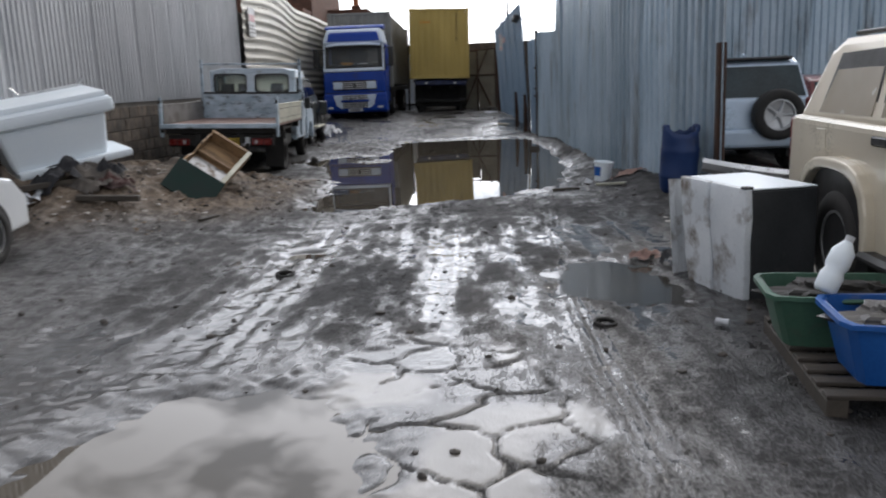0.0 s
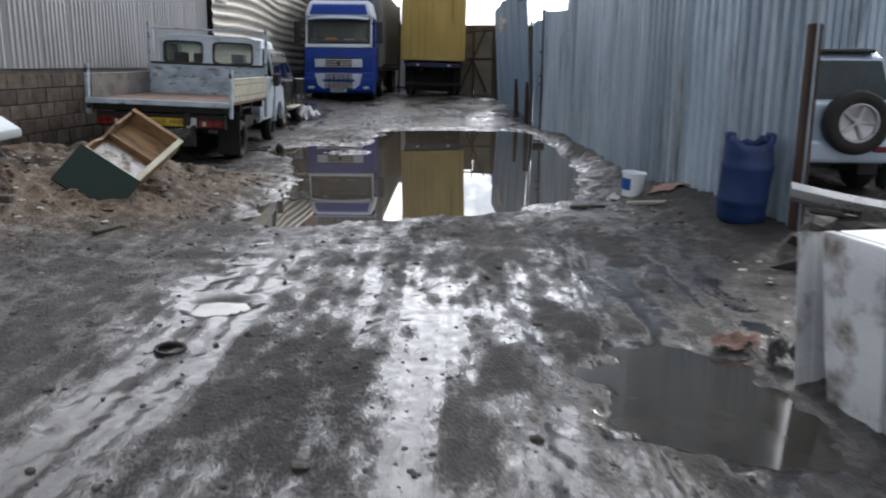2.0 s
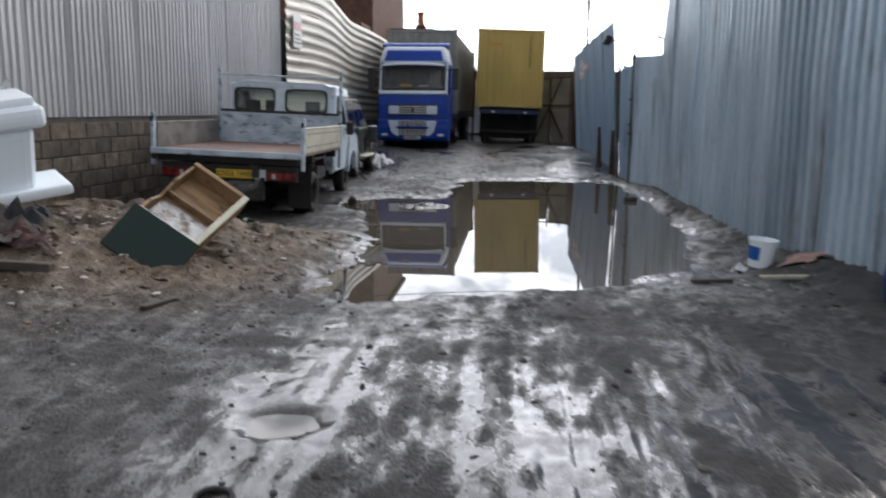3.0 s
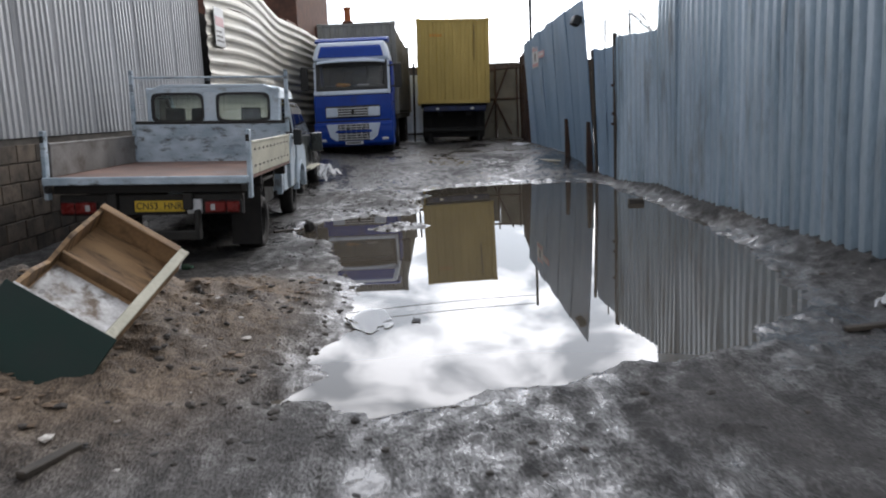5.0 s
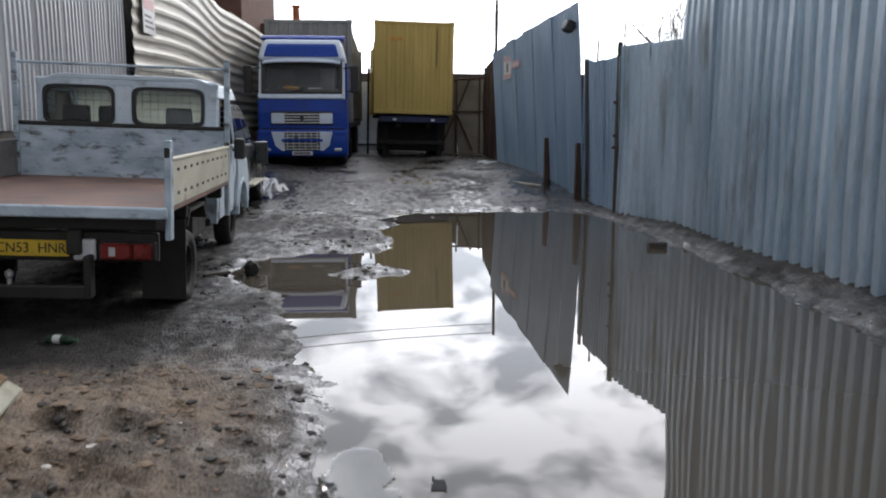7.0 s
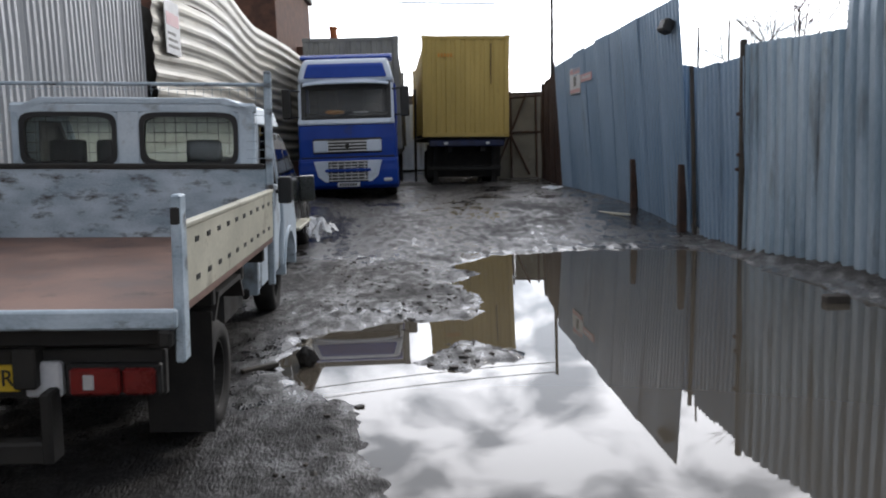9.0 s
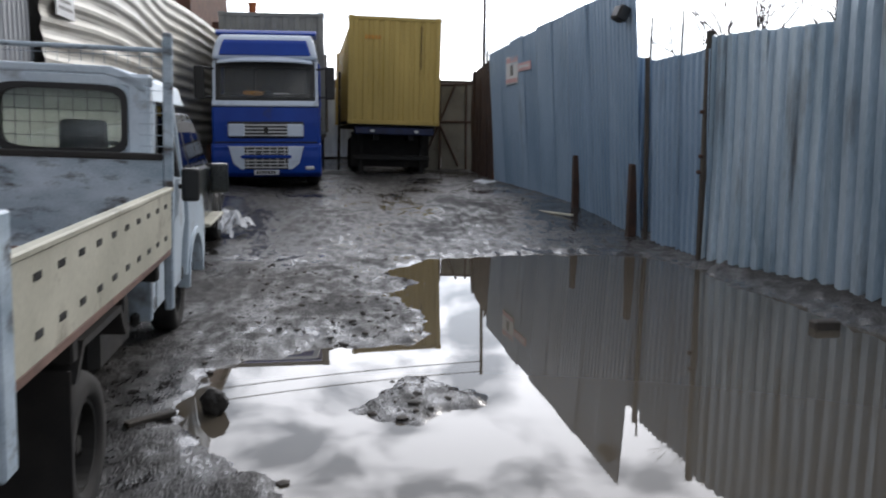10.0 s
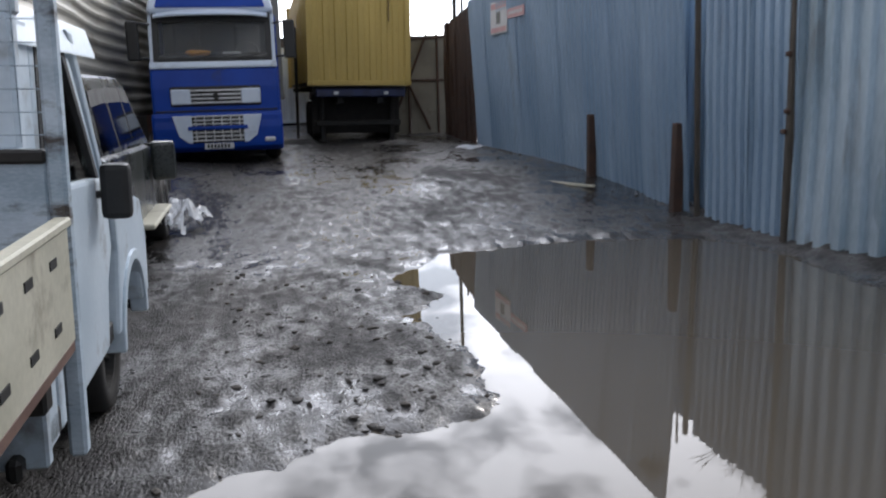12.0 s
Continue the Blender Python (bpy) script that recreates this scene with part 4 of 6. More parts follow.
# blue lorry, seen from the front
def build_lorry():
    root = thing("articulated_lorry", "blue lorry cab with pale bands parked facing the yard", "lorry", pose(-3.95, 32.0, ground_z(-3.95, 33)))
    body = part("cab_body", side([(0.06, 0.62), (0.0, 0.72), (0.0, 1.45), (0.05, 1.80), (2.1, 1.80), (2.1, 0.62)], -1.17, 1.17, 0.05), TRUCK_BLUE, root)
    part("bumper", side([(0.08, 0.24), (-0.07, 0.34), (-0.09, 0.70), (-0.04, 0.99), (0.9, 0.99), (0.9, 0.24)], -1.2, 1.2, 0.06), TRUCK_BLUE, root)
    part("seam", block((-1.12, -0.015, 1.0), (1.12, 0.05, 1.03), 0.004), BLACK, root)
    # cab shell round the windscreen
    part("sill_band", side([(0.03, 1.80), (0.02, 1.84), (0.06, 1.93), (0.16, 1.93), (0.16, 1.80)], -1.16, 1.16, 0.015), TRUCK_PALE, root, "pale blue band below the windscreen")
    for s in (-1, 1):
        part("windscreen_pillar", side([(0.10, 1.92), (0.24, 1.92), (0.44, 2.80), (0.30, 2.80)], min(s * 1.08, s * 1.15), max(s * 1.08, s * 1.15), 0.02), TRUCK_PALE, root)
        part("screen_edge", side([(0.085, 1.92), (0.22, 1.92), (0.42, 2.80), (0.285, 2.80)], min(s * 0.985, s * 1.085), max(s * 0.985, s * 1.085), 0.012), BLACK, root)
        part("side_wall", block((s * 1.155 - 0.03, 0.95, 1.8), (s * 1.155 + 0.03, 2.1, 2.82), 0.02), TRUCK_BLUE, root)
        door = part("door", block((s * 1.16 - 0.02, 0.2, 0.95), (s * 1.16 + 0.03, 0.95, 1.84), 0.015), TRUCK_BLUE, root)
        part("handle", block((s * 1.19 - 0.012, 0.72, 1.52), (s * 1.19 + 0.02, 0.9, 1.56), 0.006), BLACK, door)
        pane = part("side_window", side([(0.25, 1.86), (0.94, 1.86), (0.94, 2.7), (0.42, 2.7)], s * 1.15 - 0.004, s * 1.15 + 0.004), PANE, root)
        pane.visible_shadow = False
        m = new("mirror_unit")
        m.parent = root
        tagged(m, "black door mirror on an arm")
        x = s * 1.42
        part("arm", rod((s * 1.12, 0.28, 2.62), (x, 0.12, 2.66), 0.022), BLACK, m)
        part("lower_arm", rod((s * 1.12, 0.28, 2.0), (x, 0.12, 2.02), 0.02), BLACK, m)
        part("mirror_shell", block((x - 0.11, 0.05, 1.96), (x + 0.11, 0.19, 2.68), 0.05, seg=3), BLACK, m)
        # lamps
        lamp = part("headlamp", block((s * 0.98 - 0.15, -0.085, 0.56), (s * 0.98 + 0.15, 0.1, 0.92), 0.05, m=None, seg=2), CLEAR_LENS, root)
        lamp.matrix_local = pose(0, 0, 0, 0, 0, s * 4)
        part("lamp_surround", block((s * 0.99 - 0.19, -0.068, 0.50), (s * 0.99 + 0.19, 0.08, 0.96), 0.05), TRUCK_BLUE, root)
        part("fog_lamp", block((s * 0.95 - 0.11, -0.1, 0.40), (s * 0.95 + 0.11, 0, 0.50), 0.03), CLEAR_LENS, root)
    bm = side([(0.28, 2.80), (0.20, 2.87), (0.34, 3.22), (0.44, 3.36), (0.66, 3.42), (2.1, 3.42), (2.1, 2.80)], -1.15, 1.15, 0.09, seg=3)
    for v in bm.verts:
        v.co.x *= 1 - 0.12 * max(0.0, v.co.z - 3.0) / 0.42
    part("roof", bm, TRUCK_PALE, root, "pale blue rounded high cab roof")
    bm = side([(0.185, 2.92), (0.285, 3.20), (0.35, 3.27), (0.42, 3.27), (0.28, 2.92)], -1.0, 1.0, 0.03, seg=2)
    for v in bm.verts:
        v.co.x *= 1 - 0.10 * max(0.0, v.co.z - 2.95) / 0.35
    part("roof_panel", bm, TRUCK_BLUE, root, "blue panel on the roof front")
    bm = side([(0.0, 2.76), (-0.01, 2.80), (0.22, 2.89), (0.28, 2.84)], -1.04, 1.04, 0.012)
    bmesh.ops.subdivide_edges(bm, edges=[e for e in bm.edges if abs(e.verts[0].co.x - e.verts[1].co.x) > 1], cuts=6)
    for v in bm.verts:
        v.co.y += 0.13 * (v.co.x / 1.04) ** 2
        v.co.z -= 0.04 * (v.co.x / 1.04) ** 4
    part("sun_visor", bm, TRUCK_PALE, root, "curved pale sun visor")
    part("screen_header", side([(0.22, 2.66), (0.25, 2.83), (0.40, 2.83), (0.34, 2.66)], -1.07, 1.07, 0.012), BLACK, root)
    part("roof_deflector", side([(0.62, 3.40), (0.60, 3.44), (0.75, 3.52), (1.5, 3.60), (1.5, 3.40)], -1.12, 1.12, 0.03), TRUCK_BLUE, root)
    scr = part("windscreen", side([(0.10, 1.93), (0.29, 2.76), (0.30, 2.76), (0.11, 1.93)], -1.03, 1.03), GREY_SHEEN, root, "dark windscreen with a grey reflection mixed in, and wipers")
    scr.visible_shadow = False
    for x in (-0.45, 0.35):
        part("wiper", rod((x, 0.07, 1.96), (x + 0.5, 0.10, 2.06), 0.012), BLACK, root)
    part("screen_base", block((-1.03, 0.09, 1.92), (1.03, 0.16, 2.0), 0.02), BLACK, root)
    part("dashboard", side([(0.2, 1.85), (0.2, 2.02), (0.65, 2.1), (0.8, 1.85)], -1.05, 1.05, 0.03), BLACK, root)
    for x in (-0.6, 0.6):
        part("cab_seat", side([(1.05, 1.8), (1.05, 2.0), (1.42, 2.02), (1.5, 2.7), (1.68, 2.7), (1.6, 1.8)], x - 0.25, x + 0.25, 0.06), CLOTH, root)
    part("cab_back", block((-1.12, 2.02, 1.8), (1.12, 2.1, 3.0), 0.01), CLOTH, root)
    part("steering_wheel", lathe([(0.21, -0.012), (0.235, 0), (0.21, 0.012), (0.19, 0), (0.21, -0.012)], 24, None, pose(0.6, 0.72, 2.12, 60, 0, 0)), BLACK, root)
    part("dash_jacket", blob((-0.3, 0.42, 2.10), (0.24, 0.1, 0.06), 3), ORANGE, root, "bright jacket left on the dashboard")
    part("dash_papers", block((0.15, 0.35, 2.08), (0.5, 0.52, 2.11), 0.004), SIGN_WHITE, root)
    # upper grille strip
    part("grille_frame", block((-0.83, -0.03, 1.10), (0.83, 0.06, 1.47), 0.03), DARK_STEEL, root)
    for s in (-1, 1):
        a, b = sorted((s * 0.46, s * 0.82))
        part("grille_cheek", block((a, -0.05, 1.14), (b, 0.03, 1.42), 0.02), TRUCK_PALE, root)
    for k in range(4):
        part("grille_bar", block((-0.47, -0.055, 1.15 + k * 0.075), (0.47, 0.0, 1.185 + k * 0.075), 0.008), CHROME, root)
    part("badge", lathe([(0, -0.01), (0.06, -0.01), (0.06, 0.01), (0, 0.01)], 16, None, pose(0, -0.065, 1.28, 90, 0, 0)), DARK_STEEL, root)
    # lower grille
    part("lower_grille_back", block((-0.5, -0.1, 0.42), (0.5, 0.0, 0.93), 0.02), BLACK, root)
    for s in (-1, 1):
        part("grille_wing", prism([(s * 0.47, 0.93), (s * 0.82, 0.93), (s * 0.72, 0.55), (s * 0.55, 0.42), (s * 0.47, 0.42)], -0.105, 0.0, 0.012), TRUCK_PALE, root)
    for z in (0.45, 0.525, 0.60, 0.76, 0.83, 0.90):
        part("grille_bar", block((-0.47, -0.12, z), (0.47, -0.05, z + 0.028), 0.006), CHROME, root)
    for k in range(6):
        part("grille_upright", block((-0.40 + k * 0.16 - 0.012, -0.116, 0.44), (-0.40 + k * 0.16 + 0.012, -0.05, 0.93), 0.004), CHROME, root)
    part("blue_strip", block((-0.55, -0.135, 0.665), (0.55, -0.03, 0.735), 0.012), TRUCK_BLUE, root)
    plate = part("number_plate", block((-0.27, -0.115, 0.30), (0.27, -0.08, 0.41), 0.004), PLATE_W, root, "white front number plate")
    for k in range(7):
        part("plate_bar", block((-0.22 + k * 0.062, -0.12, 0.32), (-0.18 + k * 0.062, -0.113, 0.39), 0), INK, plate)
    for x in (-0.98, 0.98):
        wheel(root, (x, 1.35, 0.5), 0.5, 0.31, CHROME, 8)
        for y in (4.6, 11.0, 12.2):
            wheel(root, (x, y, 0.5), 0.5, 0.31, CHROME, 8)
    part("chassis", block((-0.45, 0.8, 0.55), (0.45, 14.2, 0.95), 0.03), DARK_STEEL, root)
    part("side_tank", block((0.62, 2.4, 0.45), (1.12, 3.8, 1.0), 0.08), DARK_STEEL, root)
    part("trailer_bed", block((-1.2, 2.5, 0.98), (1.2, 14.6, 1.16), 0.02), DARK_STEEL, root)
    part("trailer_leg", block((-0.9, 6.2, 0.02), (-0.75, 6.35, 1.0), 0.01), DARK_STEEL, root)
    part("trailer_leg", block((0.75, 6.2, 0.02), (0.9, 6.35, 1.0), 0.01), DARK_STEEL, root)
    box = thing("shipping_container", "grey ribbed steel shipping container on the lorry's trailer", "container", pose(-3.95, 34.6, ground_z(-3.95, 33) + 1.16))
    cargo_box(box, 2.42, 0, 12.0, 0.012, 3.0, GREY_BOX, "grey ribbed end wall")


build_lorry()


# yellow container on its trailer
def build_trailer():
    gz = ground_z(-0.88, 37)
    root = thing("skeletal_trailer", "dark blue container trailer with grimy wheels", "trailer", pose(-0.80, 36.45, gz - 0.01, 0, 1.4, 1.4))
    top = 1.78 - gz
    part("rear_beam", block((-1.12, 0.06, top - 0.26), (1.12, 0.24, top - 0.06), 0.03), NAVY, root, "dark blue end beam")
    for x in (-0.5, 0.5):
        part("main_rail", block((x - 0.09, 0.24, top - 0.42), (x + 0.09, 11.6, top - 0.12), 0.02), DARK_STEEL, root)
    for y in (0.3, 3.0, 6.0, 9.0, 11.4):
        part("cross_member", block((-1.18, y, top - 0.14), (1.18, y + 0.2, top), 0.015), DARK_STEEL, root)
    for x in (-0.62, 0.62):
        part("lamp", block((x - 0.06, 0.03, top - 0.2), (x + 0.06, 0.07, top - 0.12), 0.015), CLEAR_LENS, root)
        part("support_leg", block((x * 1.45 - 0.06, 0.9, 0.06), (x * 1.45 + 0.06, 1.05, top - 0.14), 0.015), DARK_STEEL, root)
        part("foot_plate", block((x * 1.45 - 0.14, 0.84, 0.0), (x * 1.45 + 0.14, 1.12, 0.06), 0.015), DARK_STEEL, root)
        for y in (1.9, 3.2, 4.5):
            wheel(root, (x * 1.5, y, 0.5), 0.5, 0.34, DARK_STEEL, 8)
    part("bumper_bar", block((-1.1, 0.7, 0.42), (1.1, 0.82, 0.56), 0.02), DARK_STEEL, root)
    # full-width black sheet added to give the shade under the trailer
    part("mud_guard", block((-1.15, 1.25, 0.2), (1.15, 1.29, top - 0.2), 0.01), RUBBER, root)
    part("side_frame", block((-1.5, 2.6, 0.0), (-1.42, 2.72, 3.0), 0.015), DARK_STEEL, root)
    box = thing("shipping_container", "tall weathered yellow shipping container with vertical ribs", "container", pose(-0.80, 36.45, 1.78, 0, 1.4, 1.4))
    cargo_box(box, 2.42, 0, 12.1, 0.012, 2.94, YELLOW, "yellow ribbed end wall")
    part("locking_slot", block((0.73, 0.015, 1.55), (0.75, 0.04, 2.72), 0.004), RUST, box)
    for k in range(5):
        part("stencil_bar", block((-0.82 + k * 0.09, 0.018, 2.33), (-0.76 + k * 0.09, 0.032, 2.43), 0), ORANGE, box)


build_trailer()


def frame_ring(cx, cz, a, b, p, c, d, q, y0, y1, n=56):
    """A flat ring between two rounded rectangles of half sizes a, b and c, d; p and q say how square they are."""
    bm = bmesh.new()

    def loop(w, h, k, y):
        out = []
        for i in range(n):
            t = 2 * math.pi * (i + 0.5) / n
            co, si = math.cos(t), math.sin(t)
            r = (abs(co) ** k + abs(si) ** k) ** (-1 / k)
            out.append(bm.verts.new((cx + w * co * r, y, cz + h * si * r)))
        return out
    rings = [loop(a, b, p, y0), loop(a, b, p, y1), loop(c, d, q, y1), loop(c, d, q, y0)]
    for k in range(4):
        r, s = rings[k], rings[(k + 1) % 4]
        for i in range(n):
            j = (i + 1) % n
            bm.faces.new((r[i], r[j], s[j], s[i]))
    bmesh.ops.recalc_face_normals(bm, faces=bm.faces)
    return bm


# white pickup
def build_pickup():
    root = thing("pickup_truck", "battered white dropside pickup with an open empty bed", "pickup", pose(-4.48, 15.3, 0.07, 0, 2.0, 1.3))
    bed = part("bed_floor", block((-1.07, 0.0, 0.93), (1.07, 2.86, 0.975), 0.008), BED, root, "rusty worn load bed")
    part("rear_edge", block((-1.08, -0.03, 0.90), (1.08, 0.02, 0.985), 0.01), WORN_WHITE, root)
    for x in (-0.4, 0.4):
        part("chassis_rail", block((x - 0.05, 0.05, 0.62), (x + 0.05, 5.2, 0.80), 0.01), DARK_STEEL, root)
    for k in range(4):
        part("cross_bearer", block((-1.02, 0.1 + k * 0.85, 0.80), (1.02, 0.18 + k * 0.85, 0.93), 0.01), DARK_STEEL, root)
    for s, mat in ((1, CREAM), (-1, GRIMY)):
        drop = part("drop_side", block((s * 1.06 - 0.018, 0.16, 0.975), (s * 1.06 + 0.018, 2.80, 1.32), 0.006), mat, root, "cream drop side with two rows of slots" if s == 1 else "grey drop side")
        part("side_rail", block((s * 1.062 - 0.024, 0.14, 1.31), (s * 1.062 + 0.024, 2.82, 1.338), 0.006), mat, root)
        if s == 1:
            for row, z in ((0, 1.23), (1, 1.05)):
                for k in range(10):
                    part("slot", block((1.074, 0.36 + k * 0.245, z), (1.0815, 0.43 + k * 0.245, z + 0.025), 0), INK, drop)
        post = part("corner_post", block((s * 1.075 - 0.02, 0.03, 0.74), (s * 1.075 + 0.024, 0.13, 1.47), 0.008), WORN_WHITE, root, "scuffed white corner post")
        part("latch", block((s * 1.075 - 0.02, 0.025, 1.34), (s * 1.075 + 0.02, 0.045, 1.42), 0.008), DARK_STEEL, post)
        part("hinge", block((s * 1.03 - 0.03, -0.04, 0.82), (s * 1.03 + 0.03, 0.03, 0.90), 0.012), DARK_STEEL, root)
        part("headboard_post", block((s * 1.055 - 0.026, 2.82, 0.60), (s * 1.055 + 0.026, 2.88, 2.22), 0.01), WORN_WHITE, root)
    part("headboard", block((-1.03, 2.83, 0.975), (1.03, 2.865, 1.575), 0.01), WORN_WHITE, root, "scuffed white headboard with scraped paint")
    part("headboard_rail", block((-1.03, 2.815, 1.56), (1.03, 2.88, 1.60), 0.008), DARK_STEEL, root)
    part("ladder_bar", rod((-1.06, 2.86, 2.12), (1.06, 2.86, 2.12), 0.014), WORN_WHITE, root)
    guard = bmesh.new()
    for k in range(33):
        x = -1.02 + k * 0.064
        rod((x, 2.852, 1.55 if abs(x) > 0.9 else 2.03), (x, 2.852, 2.12), 0.0018, guard, 4)
    for k in range(9):
        z = 1.57 + k * 0.064
        for xa, xb in ([(-1.04, 1.04)] if z > 2.03 else [(-1.04, -0.89), (0.89, 1.04)]):
            rod((xa, 2.852, z), (xb, 2.852, z), 0.0018, guard, 4)
    part("mesh_guard", guard, WORN_WHITE, root, "fine wire mesh above the headboard")
    # cab back with two windows
    part("cab_back_lower", block((-0.92, 3.02, 0.55), (0.92, 3.08, 1.60), 0.01), WHITE_VAN, root)
    for x0, x1 in ((-0.92, -0.85), (-0.13, 0.05), (0.79, 0.92)):
        part("cab_pillar", block((x0, 3.02, 1.58), (x1, 3.09, 2.0), 0.015), WHITE_VAN, root)
    part("cab_back_top", block((-0.93, 3.02, 1.975), (0.93, 3.10, 2.06), 0.02), WHITE_VAN, root)
    for x0, x1 in ((-0.85, -0.13), (0.05, 0.79)):
        w = new("rear_window")
        w.parent = root
        tagged(w, "rear cab window in black rubber with a wire guard")
        pane = part("pane", block((x0 + 0.02, 3.045, 1.60), (x1 - 0.02, 3.05, 1.975), 0), PANE_CLEAR, w)
        pane.visible_shadow = False
        cx, cz, hw, hh = (x0 + x1) / 2, 1.7825, (x1 - x0) / 2, 0.2025
        part("corner_fill", frame_ring(cx, cz, hw + 0.01, hh + 0.01, 40.0, hw - 0.004, hh - 0.004, 7.0, 3.022, 3.075), WHITE_VAN, w)
        part("rubber_seal", frame_ring(cx, cz, hw + 0.004, hh + 0.004, 7.0, hw - 0.03, hh - 0.03, 6.0, 3.008, 3.06), BLACK, w)
        bm = bmesh.new()
        for k in range(1, 9):
            x = x0 + (x1 - x0) * k / 9
            rod((x, 3.11, 1.6), (x, 3.11, 1.98), 0.0022, bm, 4)
        for k in range(1, 5):
            rod((x0, 3.112, 1.6 + k * 0.078), (x1, 3.112, 1.6 + k * 0.078), 0.0022, bm, 4)
        part("wire_guard", bm, DARK_STEEL, w)
    roof = prism([(-0.92, 1.90), (-0.88, 2.03), (-0.7, 2.10), (0.7, 2.10), (0.88, 2.03), (0.92, 1.90), (0.86, 1.95), (0.66, 2.05), (-0.66, 2.05), (-0.86, 1.95)], 3.02, 4.35, 0.012)
    part("roof", roof, WHITE_VAN, root)
    for s in (-1, 1):
        x = s * 0.87
        part("door_post", block((x - 0.03, 3.03, 0.55), (x + 0.03, 3.28, 2.0), 0.02), WHITE_VAN, root)
        door = part("door", side([(3.29, 0.5), (3.29, 1.36), (4.42, 1.30), (4.50, 0.95), (4.36, 0.80), (4.28, 0.5)], x - 0.035, x + 0.035, 0.02), WHITE_VAN, root)
        part("handle", block((s * 0.912 - 0.012, 3.36, 1.14), (s * 0.912 + 0.012, 3.50, 1.22), 0.012), BLACK, door)
        part("lock", rod((s * 0.9, 3.40, 0.98), (s * 0.912, 3.40, 0.98), 0.014), BLACK, door)
        part("window_frame", side([(3.27, 1.36), (3.30, 1.98), (3.80, 1.98), (4.42, 1.33), (4.36, 1.33), (3.78, 1.93), (3.36, 1.93), (3.33, 1.36)], x - 0.025, x + 0.025, 0.006), WHITE_VAN, root)
        part("window_seal", side([(3.33, 1.355), (3.36, 1.93), (3.78, 1.93), (4.36, 1.335), (4.31, 1.335), (3.76, 1.89), (3.395, 1.89), (3.37, 1.355)], x - 0.028, x + 0.028), BLACK, root)
        pane = part("side_window", side([(3.37, 1.35), (3.395, 1.89), (3.76, 1.89), (4.31, 1.335)], x - 0.004, x + 0.004), PANE_CLEAR, root)
        pane.visible_shadow = False
        wing = side([(4.43, 0.52), (4.52, 0.93), (4.44, 1.28), (5.35, 1.08), (5.5, 0.85), (5.5, 0.5), (5.24, 0.5), (5.16, 0.72), (4.98, 0.83), (4.72, 0.80), (4.56, 0.52)], x - 0.06, x + 0.06, 0.02)
        part("front_wing", wing, WHITE_VAN, root)
        arc = [(4.9 + 0.44 * math.cos(a), 0.42 + 0.44 * math.sin(a)) for a in [math.pi * k / 12 for k in range(13)]]
        arc += [(4.9 + 0.38 * math.cos(a), 0.42 + 0.38 * math.sin(a)) for a in [math.pi * k / 12 for k in range(12, -1, -1)]]
        part("arch_lip", side(arc, x - 0.02 if s > 0 else x - 0.075, x + 0.075 if s > 0 else x + 0.02, 0.008), WHITE_VAN, root)
        m = new("door_mirror")
        m.parent = root
        part("arm", rod((s * 0.88, 4.2, 1.24), (s * 0.97, 4.22, 1.24), 0.018), BLACK, m)
        part("mirror_shell", block((s * 0.99 - 0.065, 4.16, 1.13), (s * 0.99 + 0.065, 4.25, 1.38), 0.03, seg=2), BLACK, m)
        part("windscreen_pillar", side([(3.84, 2.0), (3.93, 2.0), (4.5, 1.30), (4.42, 1.30)], x - 0.035, x + 0.035, 0.012), WHITE_VAN, root)
    scr = part("windscreen", side([(3.90, 2.02), (3.91, 2.02), (4.48, 1.30), (4.47, 1.30)], -0.84, 0.84), PALE_GLASS, root, "pale cream windscreen")
    scr.visible_shadow = False
    part("bonnet", side([(4.42, 0.75), (4.42, 1.29), (5.35, 1.08), (5.52, 0.9), (5.52, 0.5), (5.0, 0.5)], -0.81, 0.81, 0.04), WHITE_VAN, root)
    part("front_bumper", block((-0.9, 5.48, 0.38), (0.9, 5.62, 0.58), 0.04), BLACK, root)
    part("dashboard", block((-0.88, 4.1, 1.1), (0.88, 4.4, 1.32), 0.04), BLACK, root)
    part("cab_floor", block((-0.9, 3.1, 0.5), (0.9, 4.42, 0.6), 0.01), BLACK, root)
    part("steering_wheel", lathe([(0.19, -0.012), (0.21, 0), (0.19, 0.012), (0.17, 0), (0.19, -0.012)], 20, None, pose(0.45, 4.02, 1.38, 62, 0, 0)), BLACK, root)
    for x in (-0.62, -0.25, 0.46):
        seat = part("cab_seat", block((x - 0.19, 3.3, 0.6), (x + 0.19, 3.44, 1.52), 0.05, seg=2), CLOTH, root)
        part("headrest", block((x - 0.14, 3.29, 1.56), (x + 0.14, 3.40, 1.78), 0.04, seg=2), CLOTH, seat)
    # rear lamps, plate, bumper
    part("rear_valance", block((-0.98, 0.14, 0.56), (0.98, 0.20, 0.78), 0.01), DARK_STEEL, root)
    for s in (-1, 1):
        a, b = sorted((s * 0.56, s * 0.97))
        lamp = new("rear_lamp")
        lamp.parent = root
        part("housing", block((a, 0.10, 0.57), (b, 0.15, 0.72), 0.01), BLACK, lamp)
        part("red_lens", block((min(s * 0.58, s * 0.80), 0.07, 0.585), (max(s * 0.58, s * 0.80), 0.11, 0.705), 0.012), RED_LENS, lamp)
        part("reverse_lens", block((s * 0.665 - 0.025, 0.064, 0.61), (s * 0.665 + 0.025, 0.1, 0.68), 0.006), CLEAR_LENS, lamp)
        part("indicator_lens", block((min(s * 0.81, s * 0.95), 0.07, 0.585), (max(s * 0.81, s * 0.95), 0.11, 0.705), 0.012), RED_LENS, lamp)
